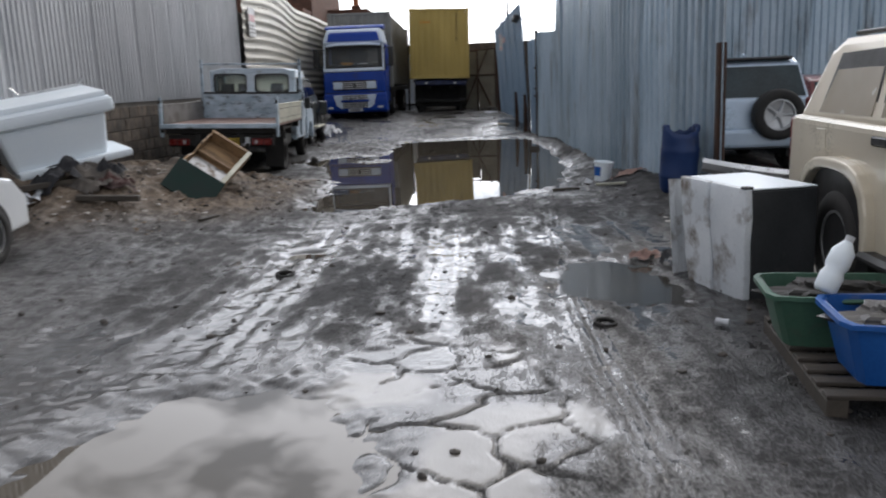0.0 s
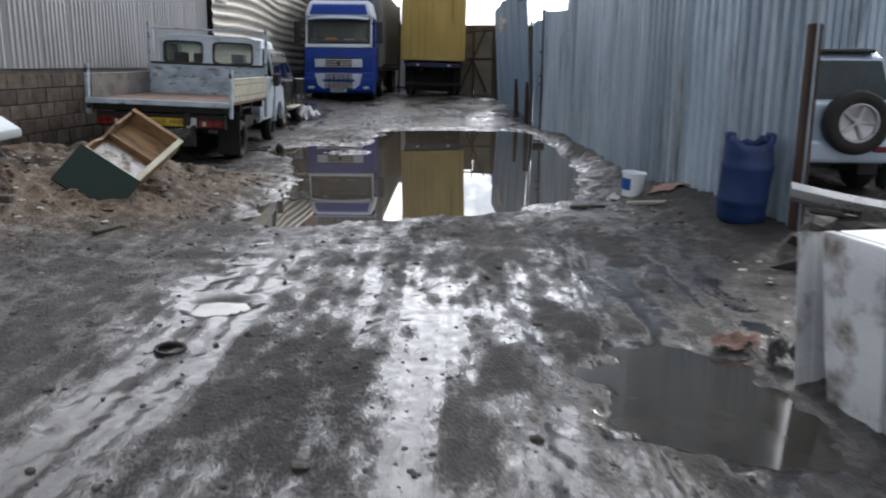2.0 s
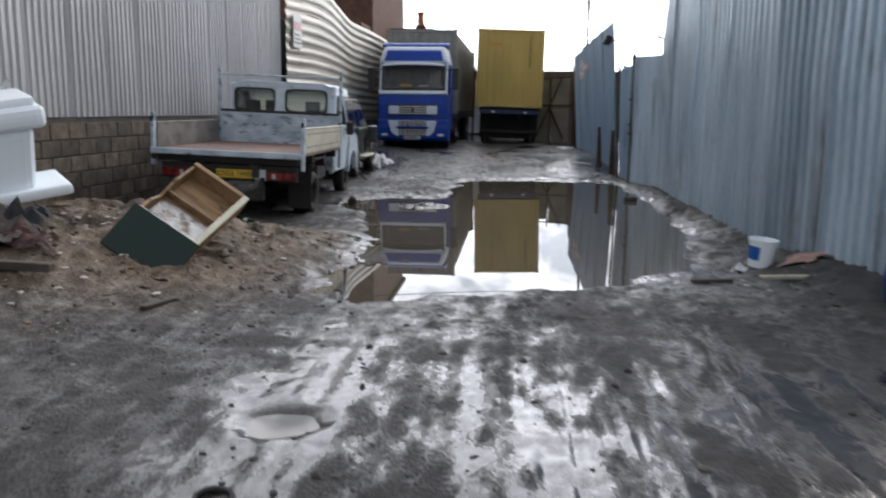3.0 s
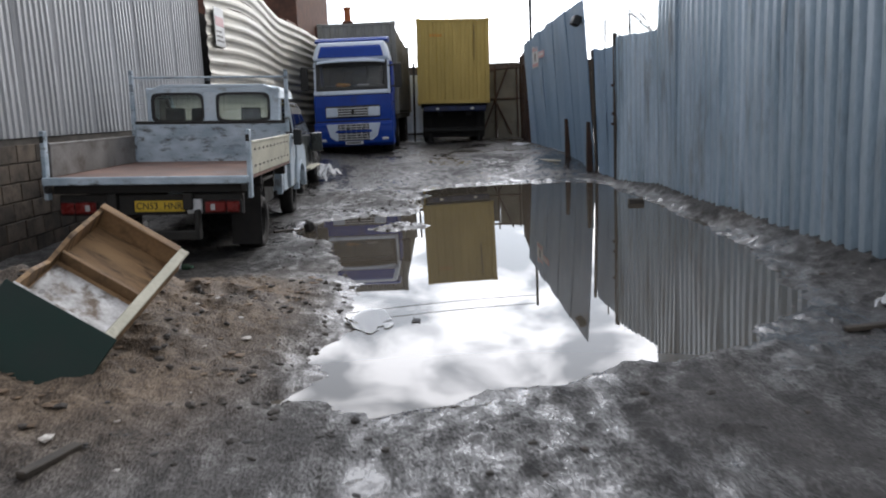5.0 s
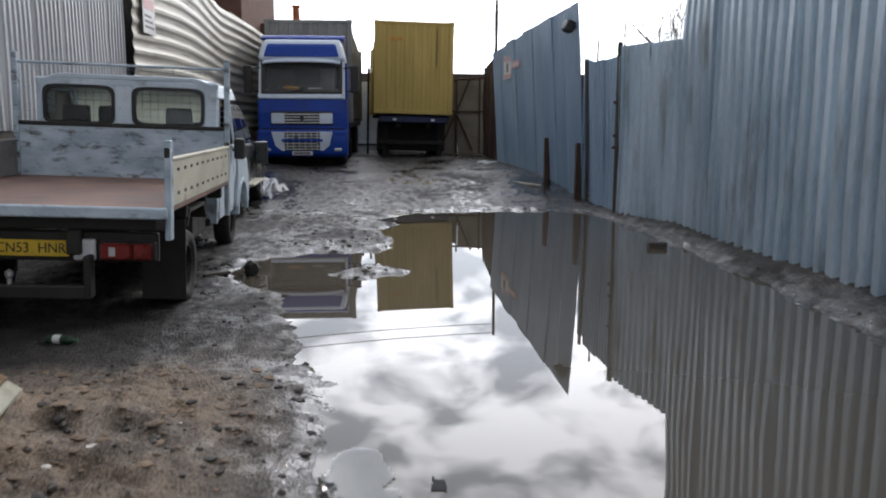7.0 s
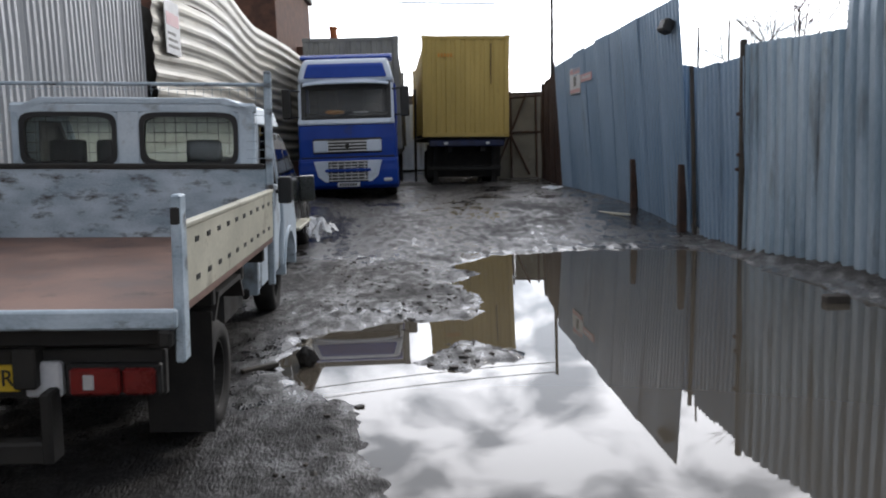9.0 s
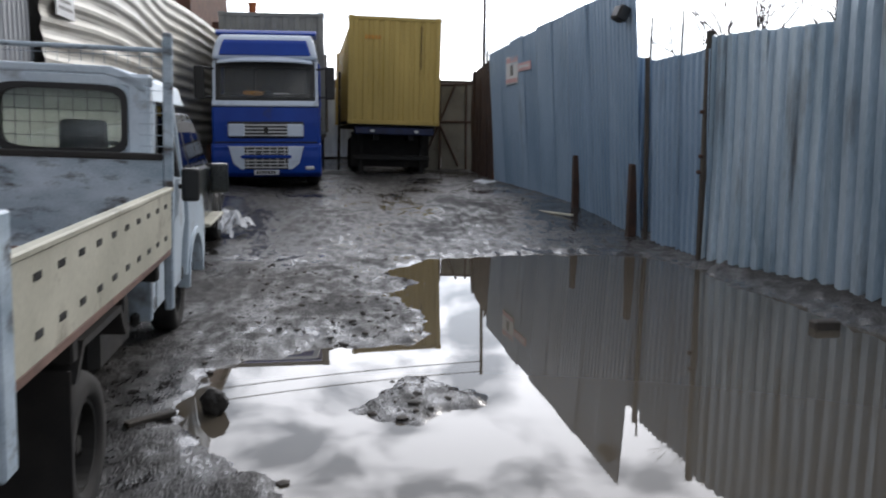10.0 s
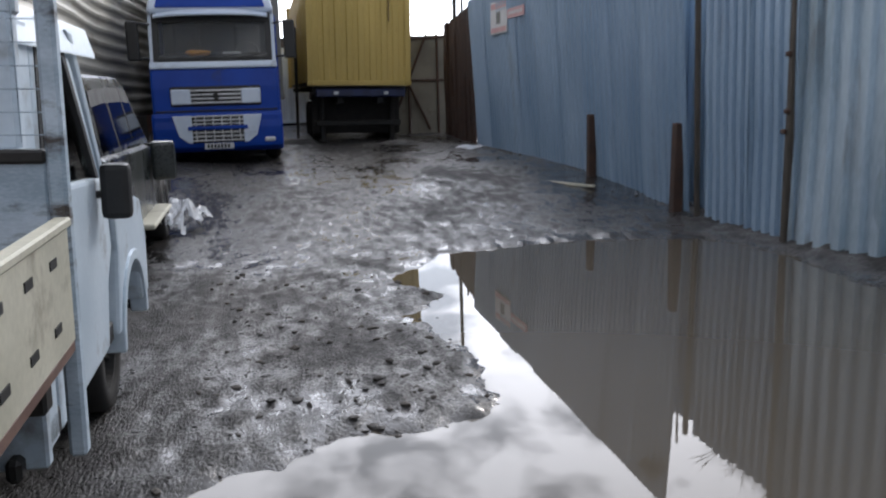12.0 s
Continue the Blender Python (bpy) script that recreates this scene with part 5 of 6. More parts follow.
        part("mud_flap", block((s * 0.83 - 0.18, 0.95, 0.10), (s * 0.83 + 0.18, 0.965, 0.78), 0.004), RUBBER, root)
        part("mud_guard", side([(0.98 + 0.0, 0.72), (1.1, 0.86), (1.75, 0.86), (1.87, 0.7), (1.83, 0.7), (1.73, 0.83), (1.12, 0.83), (1.02, 0.72)], s * 0.83 - 0.19, s * 0.83 + 0.19), RUBBER, root)
        for y in (1.42, 4.88):
            wheel(root, (s * (0.80 if y < 2 else 0.70), y, 0.31), 0.33, 0.30 if y < 2 else 0.2, DARK_STEEL, 6)
    plate = part("number_plate", block((-0.18, 0.115, 0.595), (0.35, 0.14, 0.715), 0.004), PLATE_Y, root, "yellow rear number plate")
    letters("CN53", 0.105, plate, pose(-0.045, 0.112, 0.655, 90, 0, 0), INK, squeeze=0.9)
    letters("HNR", 0.105, plate, pose(0.23, 0.112, 0.655, 90, 0, 0), INK, squeeze=0.9)
    part("pale_box", block((0.38, 0.10, 0.57), (0.54, 0.15, 0.73), 0.012), PLATE_W, root)
    part("tow_bumper", block((-0.75, 0.0, 0.30), (0.52, 0.09, 0.40), 0.012), DARK_STEEL, root)
    part("tow_ball", lathe([(0.018, -0.03), (0.018, 0.03), (0.03, 0.05), (0.03, 0.08), (0, 0.1)], 12, None, pose(-0.05, 0.05, 0.41)), CHROME, root)
    part("bumper_end", block((0.48, -0.005, 0.30), (0.53, 0.12, 0.62), 0.01), DARK_STEEL, root)
    part("exhaust", rod((-0.6, 0.3, 0.4), (-0.6, 2.6, 0.42), 0.035), RUST, root)
    part("fuel_tank", block((0.35, 2.0, 0.42), (0.85, 2.75, 0.75), 0.05), DARK_STEEL, root)
    part("sill_step", block((0.80, 2.96, 0.46), (0.85, 3.22, 0.54), 0.015), DARK_STEEL, root)
    # the cab shell and headboard sit low on tired springs
    for ob in root.children:
        if ob.name.split(".")[0] in ("headboard", "headboard_rail", "cab_back_lower", "cab_pillar", "cab_back_top", "rear_window", "roof", "window_frame", "window_seal", "side_window", "windscreen", "windscreen_pillar", "cab_seat", "door_post"):
            ob.location.z -= 0.07


build_pickup()


# cars
def car(name, label, m, W, lower, upper, windows, mat, wheels, r, taper=0.14, extras=None, arch_mat=None, pane_mat=None, back=None, front=None, rim=None):
    """A car with u along it from the tail, v across and z up. lower and upper are side outlines; windows are outlines on the side glass;
    back and front are (u0, z0, u1, z1, width) of the end screens."""
    root = thing(name, label, "car", m)
    pane_mat = pane_mat or PANE
    h = W / 2
    zb = min(z for _, z in upper)
    bm = side(lower, -h, h, 0.055, seg=3)
    part("body", bm, mat, root, smooth=False)
    bm = side(upper, -h + 0.05, h - 0.05, 0.05, seg=3)
    for v in bm.verts:
        v.co.x *= 1 - taper * max(0, v.co.z - zb) / 0.6
    part("cabin", bm, mat, root)

    def glass_x(z):
        return (h - 0.05) * (1 - taper * max(0, z - zb) / 0.6)
    for outline in windows:
        for s in (-1, 1):
            own = bmesh.new()
            o = [own.verts.new((s * (glass_x(z) + 0.006), u, z)) for u, z in outline]
            i = [own.verts.new((s * (glass_x(z) - 0.02), u, z)) for u, z in outline]
            own.faces.new(o)
            own.faces.new(i)
            for k in range(len(o)):
                j = (k + 1) % len(o)
                own.faces.new((o[k], o[j], i[j], i[k]))
            bmesh.ops.recalc_face_normals(own, faces=own.faces)
            part("side_window", own, pane_mat, root)
            cx, cz = sum(u for u, _ in outline) / len(outline), sum(z for _, z in outline) / len(outline)
            own = bmesh.new()
            a = [own.verts.new((s * (glass_x(z) + 0.003), cx + (u - cx) * 1.0 + (0.03 if u > cx else -0.03), z + (0.03 if z > cz else -0.03))) for u, z in outline]
            own.faces.new(a)
            part("window_trim", own, BLACK, root)
    for end, nm in ((back, "rear_screen"), (front, "windscreen")):
        if end:
            u0, z0, u1, z1, w = end
            sg = -1 if nm == "rear_screen" else 1
            own = bmesh.new()
            k = w * (1 - taper * (z1 - z0) / 0.6)
            q = [(-w / 2, u0, z0), (w / 2, u0, z0), (k / 2, u1, z1), (-k / 2, u1, z1)]
            a = [own.verts.new((x, u + sg * 0.012, z)) for x, u, z in q]
            b = [own.verts.new((x, u - sg * 0.02, z)) for x, u, z in q]
            own.faces.new(a)
            own.faces.new(b)
            for p in range(4):
                own.faces.new((a[p], a[(p + 1) % 4], b[(p + 1) % 4], b[p]))
            bmesh.ops.recalc_face_normals(own, faces=own.faces)
            part(nm, own, pane_mat, root)
    for u in wheels:
        for s in (-1, 1):
            n = 14
            rr = r * (1.38 if arch_mat else 1.16)
            power = 3.2 if arch_mat else 2.0
            curve = []
            for k in range(n + 1):
                c, sn = math.cos(math.pi * k / n), math.sin(math.pi * k / n)
                q = (abs(c) ** power + abs(sn) ** power) ** (-1 / power)
                curve.append((c * q, sn * q))
            disc = [(u + rr * c, r + rr * sn) for c, sn in curve] + [(u - rr, r * 0.62), (u + rr, r * 0.62)]
            part("wheel_well", side(disc, min(s * (h - 0.24), s * (h + 0.004)), max(s * (h - 0.24), s * (h + 0.004))), BLACK, root)
            if arch_mat:
                r2 = rr * 1.14
                ring = [(u + r2 * c, r + r2 * sn) for c, sn in curve] + [(u + rr * c, r + rr * sn) for c, sn in reversed(curve)]
                part("arch_flare", side(ring, min(s * (h - 0.04), s * (h + 0.075)), max(s * (h - 0.04), s * (h + 0.075)), 0.02), arch_mat, root)
            wheel(root, (s * (h - 0.085), u, r), r, 0.23, rim or CHROME, 6)
    if extras:
        extras(root, h)
    return root


def beige_bits(root, h):
    for s in (-1, 1):
        part("tail_lamp", block((s * (h - 0.05) - 0.03, -0.02, 0.86), (s * (h - 0.05) + 0.045, 0.10, 1.22), 0.02), RED_LENS, root)
        for u in (1.75, 2.75):
            d = part("door_seam", block((s * h - 0.004, u, 0.62), (s * h + 0.003, u + 0.012, 1.24), 0), BLACK, root)
            part("handle", block((s * h - 0.01, u - 0.28, 1.10), (s * h + 0.022, u - 0.06, 1.16), 0.01), BLACK, root)
        part("side_step", block((s * (h + 0.02) - 0.08, 1.5, 0.36), (s * (h + 0.02) + 0.08, 2.9, 0.44), 0.03), BLACK, root)
        part("fuel_flap" if s > 0 else "side_badge", block((s * h - 0.003, 0.55, 1.0), (s * h + 0.004, 0.72, 1.16), 0.004), BEIGE, root)
    part("rear_bumper", block((-h - 0.01, -0.14, 0.42), (h + 0.01, 0.14, 0.66), 0.05, seg=2), BEIGE, root)
    for x in (-0.6, 0.6):
        part("roof_rail", rod((x, 0.5, 1.83), (x, 2.6, 1.84), 0.018), BLACK, root)


def rail_car():
    lower = [(0.0, 0.45), (-0.02, 0.75), (0.02, 1.24), (3.05, 1.20), (4.35, 1.08), (4.5, 0.85), (4.5, 0.42), (3.9, 0.38), (0.5, 0.38)]
    upper = [(0.03, 1.20), (0.36, 1.72), (0.55, 1.80), (2.3, 1.80), (2.65, 1.72), (3.2, 1.20)]
    wins = [[(0.42, 1.27), (0.62, 1.66), (1.28, 1.68), (1.28, 1.27)], [(1.42, 1.27), (1.42, 1.68), (2.1, 1.68), (2.1, 1.27)], [(2.2, 1.27), (2.2, 1.68), (2.55, 1.66), (2.95, 1.27)]]
    car("off_road_car", "champagne beige off-road car with flared wheel arches", pose(3.53, 6.72, 0.05, 0, 0, 178), 1.76, lower, upper, wins, BEIGE, (0.98, 3.62), 0.38,
        0.15, beige_bits, BEIGE, PANE_TAN_REFLECT, (0.06, 1.28, 0.33, 1.68, 1.4), (3.12, 1.26, 2.68, 1.70, 1.4))


rail_car()


def silver_bits(root, h):
    for s in (-1, 1):
        part("tail_lamp", block((s * (h - 0.07) - 0.07, -0.05, 0.85), (s * (h - 0.07) + 0.075, 0.06, 1.16), 0.03), RED_LENS, root)
        part("reflector", block((s * 0.62 - 0.1, -0.145, 0.56), (s * 0.62 + 0.1, -0.10, 0.63), 0.01), RED_LENS, root)
        part("roof_rail", rod((s * 0.58, 0.5, 1.80), (s * 0.58, 2.4, 1.80), 0.018), BLACK, root)
    part("rear_bumper", block((-h, -0.12, 0.42), (h, 0.14, 0.70), 0.05, seg=2), SILVER_BLUE, root)
    part("roof_aerial", blob((-0.1, 0.45, 1.82), (0.03, 0.06, 0.05), 2, rough=0.0), SILVER_BLUE, root)
    part("roof_spoiler", block((-0.6, 0.22, 1.75), (0.6, 0.5, 1.80), 0.02), BLACK, root)
    w = wheel(root, (0, 0, 0), 0.39, 0.24, CHROME, 5)
    w.name = "spare_wheel"
    w.matrix_local = pose(0.27, -0.16, 0.92) @ pose(0, 0, 0, 90, 0, 0)


def suv(name, label, m, mat, extras, W=1.74, pane=None):
    lower = [(0.0, 0.42), (-0.03, 0.7), (0.0, 1.16), (2.9, 1.10), (3.95, 0.98), (4.1, 0.75), (4.1, 0.4), (3.5, 0.34), (0.5, 0.34)]
    upper = [(0.02, 1.12), (0.22, 1.68), (0.4, 1.78), (2.1, 1.78), (2.4, 1.7), (3.05, 1.08)]
    wins = [[(0.32, 1.18), (0.46, 1.62), (1.1, 1.65), (1.1, 1.18)], [(1.2, 1.18), (1.2, 1.65), (1.9, 1.65), (1.9, 1.18)], [(1.98, 1.18), (1.98, 1.65), (2.3, 1.63), (2.8, 1.18)]]
    return car(name, label, m, W, lower, upper, wins, mat, (0.85, 3.3), 0.35, 0.15, extras, None, pane or PANE_BLUE, (0.045, 1.19, 0.21, 1.66, 1.5), (3.0, 1.14, 2.45, 1.66, 1.4))


suv("off_road_car", "silver-blue off-road car with a spare wheel on the tail", pose(4.62, 13.1, ground_z(4.6, 13), 0, 0, -2), SILVER_BLUE, silver_bits)


def hatch_bits(root, h):
    for s in (-1, 1):
        part("tail_lamp", block((s * (h - 0.07) - 0.07, -0.05, 0.75), (s * (h - 0.07) + 0.075, 0.06, 1.0), 0.03), RED_LENS, root)
    part("rear_bumper", block((-h, -0.1, 0.35), (h, 0.14, 0.62), 0.05, seg=2), RED_CAR, root)


def hatch(name, label, m, mat, extras, W=1.68):
    lower = [(0.0, 0.34), (-0.03, 0.6), (0.02, 0.98), (2.6, 0.95), (3.5, 0.82), (3.75, 0.62), (3.75, 0.3), (3.2, 0.26), (0.5, 0.26)]
    upper = [(0.05, 0.94), (0.34, 1.36), (0.55, 1.44), (1.75, 1.46), (2.05, 1.38), (2.85, 0.92)]
    wins = [[(0.45, 1.0), (0.6, 1.32), (1.2, 1.35), (1.2, 1.0)], [(1.3, 1.0), (1.3, 1.35), (1.85, 1.34), (2.45, 1.0)]]
    return car(name, label, m, W, lower, upper, wins, mat, (0.7, 3.0), 0.3, 0.16, extras, None, PANE_BLUE, (0.07, 1.0, 0.33, 1.34, 1.4), (2.78, 0.98, 2.08, 1.36, 1.35))


hatch("family_car", "red hatchback with dark rear glass behind the bin", pose(7.0, 14.9, ground_z(7.1, 16), 0, 0, 8), RED_CAR, hatch_bits)
hatch("small_car", "pale pinkish-silver hatchback parked against the far fence", pose(8.6, 15.9, ground_z(8.6, 16), 0, 0, -70), PALE_CAR, None)
hatch("small_car", "white hatchback with a black wheel beside the sand heap", pose(-5.38, 4.9, 0.03, 0, 0, 1), CAR_WHITE, None, 1.62)


def dark_bits(root, h):
    for s in (-1, 1):
        part("running_board", block((s * (h + 0.06) - 0.09, 1.25, 0.42), (s * (h + 0.06) + 0.09, 2.75, 0.47), 0.015), CREAM, root, "dirty cream running board")
        m = new("door_mirror")
        m.parent = root
        part("arm", rod((s * (h - 0.05), 2.62, 1.10), (s * (h + 0.1), 2.62, 1.12), 0.02), BLACK, m)
        part("mirror_shell", block((s * (h + 0.13) - 0.12, 2.50, 0.74), (s * (h + 0.13) + 0.12, 2.62, 1.14), 0.04, seg=2), DARK_CAR, m)
        part("headlamp", rod((s * 0.55, 4.1, 0.9), (s * 0.55, 4.2, 0.9), 0.09, n=16), CLEAR_LENS, root)
    part("front_bumper", block((-h, 4.12, 0.42), (h, 4.3, 0.62), 0.03), BLACK, root)


suv("off_road_car", "dark green-black off-road car with a running board", pose(-4.90, 22.0, ground_z(-4.6, 24), 0, 0, 1.5), DARK_CAR, dark_bits, 1.66, PANE)


# ---- fence posts, gate, far yard ----
def post(name, label, at, size, top, mat, tilt=0.0):
    ob = part(name, block((-size / 2, -size / 2, 0), (size / 2, size / 2, top), 0.012), mat)
    ob.matrix_world = pose(at[0], at[1], ground_z(*at) - 0.03, 0, tilt, 0)
    return tagged(ob, label, "post")


post("gate_bollard", "rusty brown steel bollard before the gate", (1.90, 27.8), 0.12, 0.98, RUST, 0)
post("gate_bollard", "rusty brown steel bollard before the gate", (1.97, 25.1), 0.13, 1.12, RUST, 1)
post("fence_post", "dark rusty steel fence post at the corner", (3.24, 10.48), 0.11, 1.92, RUST, 0)
post("fence_post", "old brown timber post between two fence sheets", (2.07, 24.74), 0.06, 2.66, OLD_WOOD, -1.5)
post("fence_post", "old brown timber post between two fence sheets", (2.14, 23.05), 0.08, 2.86, OLD_WOOD, 0)
ob = part("filler_panel", ribbed(1.6, 0, 2.75, 2.5, 0.2, 0.035, rows=3), GATE_BLUE)
ob.matrix_world = along((2.26, 26.0), (2.26, 24.40), 0.1)
tagged(ob, "narrow blue-grey sheet closing the gate gap", "panel")
for y, z in ((23.06, 1.9), (23.04, 1.35), (23.08, 1.15)):
    part("hinge", block((2.06, y - 0.04, z), (2.105, y + 0.03, z + 0.05), 0.012), RUST, bpy.data.objects["wall_fence_leaning"])

# dark jagged hoarding and sheet gate past the blue gate
fence_run("wall_hoarding", "dark rusty corrugated hoarding with a ragged top", [(1.75, 38.6), (1.66, 34.7)], [3.1, 3.3], 0.25, RUST, width=0.6, wave=0.06)
root = thing("yard_gate", "grey-beige sheet metal gate with a braced frame", "gate")
gy = 39.6
part("sheet", block((0.95, gy, 0.20), (2.15, gy + 0.03, 3.1), 0.01), GATE_GREY, root)
part("sheet", block((-0.2, gy + 0.02, 0.20), (0.93, gy + 0.05, 2.95), 0.01), GATE_GREY, root)
for a, b in (((0.9, gy - 0.03, 0.36), (0.9, gy - 0.03, 3.25)), ((1.75, gy - 0.03, 0.36), (1.75, gy - 0.03, 3.2)), ((2.15, gy - 0.03, 0.36), (2.15, gy - 0.03, 3.1)), ((0.3, gy - 0.04, 1.9), (2.2, gy - 0.04, 1.9)), ((0.3, gy - 0.05, 0.5), (1.45, gy - 0.05, 3.2)), ((0.9, gy - 0.05, 1.8), (1.5, gy - 0.05, 0.5)), ((-0.1, gy - 0.03, 3.0), (2.15, gy - 0.03, 3.12))):
    part("frame_bar", rod(a, b, 0.035, n=6), RUST, root)
tagged(part("wall_far", block((-9, 52.0, 0.0), (9, 52.25, 3.9), 0.01), BLOCK), "low far yard wall behind the trucks", "wall", kind="structure")
box = thing("shipping_container", "pale blue-white container stacked at the far end", "container", pose(-2.3, 49.0, 0.45))
cargo_box(box, 2.42, 0, 2.9, 0.012, 2.9, TRUCK_PALE, "pale ribbed wall")
tagged(part("brick_pier", block((-7.4, 36.6, 0), (-6.55, 38.6, 5.0), 0.02), BRICK), "dark brick pier standing over the cladding", "pier")
root = thing("brick_building", "soot-brown brick building with a chimney behind the cladding", "building")
part("wall", block((-16, 42, 0), (-7.06, 52, 8.2), 0.02), BRICK, root)
part("roof", block((-16.2, 41.8, 8.2), (-6.9, 52.2, 8.45), 0.02), RUST, root)
part("wing_wall", block((-7.06, 47, 0), (-4.8, 52, 5.75), 0.02), BRICK, root)
stack = part("chimney", block((-5.9, 48.3, 5.7), (-5.4, 48.8, 6.05), 0.03), BRICK, root)
part("chimney_pot", lathe([(0.2, 6.05), (0.16, 6.12), (0.15, 6.6), (0.19, 6.64), (0.19, 6.72), (0.12, 6.72), (0.12, 6.2)], 14, None, pose(-5.65, 48.55, 0)), TERRACOTTA, stack)

# side yard behind the corner post
fence_run("wall_side_yard", "grey-blue corrugated metal wall closing the side yard", [(3.0, 19.6), (10.0, 19.6)], [5.2, 5.2], 0.0, FENCE_BLUE, width=1.0)
post("shed_post", "brown steel post of the open shed", (10.15, 19.5), 0.2, 5.2, RUST)
fence_run("wall_orange", "orange ribbed steel shutter under a dark lintel", [(10.3, 19.8), (15.0, 19.8)], [2.95, 2.95], 0.0, ORANGE, width=1.2)
tagged(part("lintel_beam", block((10.25, 19.55, 2.95), (15.0, 19.9, 5.2), 0.02), RUST), "dark brown lintel over the orange shutter", "beam", kind="structure")

# thin poles and wire beyond the fence
for x, y, h, r in ((2.36, 40.0, 6.6, 0.055), (3.1, 26.2, 3.6, 0.018), (2.5, 26.0, 3.45, 0.018), (1.9, 37.0, 3.9, 0.03)):
    ob = part("thin_pole", rod((x, y, ground_z(x, y) - 0.05), (x + 0.04, y, h), r, n=6), DARK_STEEL)
    tagged(ob, "thin dark pole rising behind the fence", "pole", "poles behind the fence")
for za, zb in ((6.5, 7.0), (6.15, 6.6)):
    bm = bmesh.new()
    line = [Vector((2.4 - 14 * k / 12, 40.0 - 3.0 * k / 12, za + (zb - za) * k / 12 - 0.9 * (k / 12) * (1 - k / 12))) for k in range(13)]
    for p, q in zip(line, line[1:]):
        rod(p, q, 0.016, bm, 5)
    tagged(part("overhead_cable", bm, BLACK), "thin black cable slung from the tall pole", "cable", "overhead cables")
bush = bmesh.new()
rng = random.Random(5)


def twig(bm, p, d, length, r, depth):
    q = p + d * length
    rod(p, q, r, bm, 4, r * 0.7)
    if depth:
        for _ in range(3):
            e = (d + Vector((rng.uniform(-0.8, 0.8), rng.uniform(-0.8, 0.8), rng.uniform(-0.3, 0.6)))).normalized()
            twig(bm, q, e, length * rng.uniform(0.5, 0.8), r * 0.6, depth - 1)


bushes = thing("bare_bush", "leafless bush behind the metal fence", "bush", pose(3.6, 24.6, 0.05))
trunk = bmesh.new()
for x, y in ((0, 0), (0.2, 1.1), (0.6, -0.8), (0.1, 2.4), (0.3, -2.2)):
    rod((x, y, 0), (x, y, 2.55), 0.03, trunk, 6)
    for _ in range(5):
        twig(bush, Vector((x, y, 2.5)), Vector((rng.uniform(-0.7, 0.7), rng.uniform(-0.7, 0.7), 1)).normalized(), 0.62, 0.014, 3)
part("trunk", trunk, BARE_TWIG, bushes)
part("twig_crown", bush, BARE_TWIG, bushes)

# lamp on the gate and its signs
lamp = thing("flood_lamp", "small black flood lamp on the gate top", "lamp", pose(1.80, 25.22, 3.36))
part("housing", block((-0.14, -0.12, -0.11), (0.02, 0.12, 0.11), 0.03, m=pose(0, 0, 0, 0, 25, 10), seg=2), BLACK, lamp)
part("front_glass", block((-0.155, -0.1, -0.09), (-0.14, 0.1, 0.09), 0.01, m=pose(0, 0, 0, 0, 25, 10)), BLACK, lamp)
part("bracket", rod((0.0, 0, 0), (0.16, 0, 0.02), 0.02), BLACK, lamp)
sign = thing("warning_sign", "white and red paper warning sign on the gate", "sign", pose(1.71, 31.8, 3.05, 0, 0, 2.6))
part("sheet", block((-0.03, 0.0, -0.32), (-0.015, 1.08, 0.32), 0.002), SIGN_WHITE, sign)
part("red_band", block((-0.036, 0.05, 0.17), (-0.029, 1.03, 0.28), 0), SIGN_RED, sign)
part("red_band", block((-0.036, 0.05, -0.29), (-0.029, 1.03, -0.20), 0), SIGN_RED, sign)
part("figure_panel", block((-0.036, 0.42, -0.13), (-0.029, 0.66, 0.1), 0), GREY_BOX, sign)
part("red_strip", block((-0.03, -1.02, -0.08), (-0.015, -0.03, 0.10), 0.002), SIGN_RED, sign)
for k in range(6):
    part("pale_bar", block((-0.035, -0.92 + k * 0.14, -0.02), (-0.029, -0.83 + k * 0.14, 0.05), 0), SIGN_WHITE, sign)
sign = thing("notice_sheet", "white and pink notice on the horizontal cladding", "sign", pose(-6.13, 25.5, 3.62))
part("sheet", block((0.0, -0.4, -0.42), (0.014, 0.4, 0.42), 0.002), SIGN_WHITE, sign)
part("pink_band", block((0.013, -0.34, 0.02), (0.019, 0.34, 0.22), 0), SIGN_RED, sign)
for k in range(3):
    part("text_bar", block((0.013, -0.3, -0.32 + k * 0.1), (0.018, 0.3 - 0.08 * k, -0.28 + k * 0.1), 0), GREY_BOX, sign)


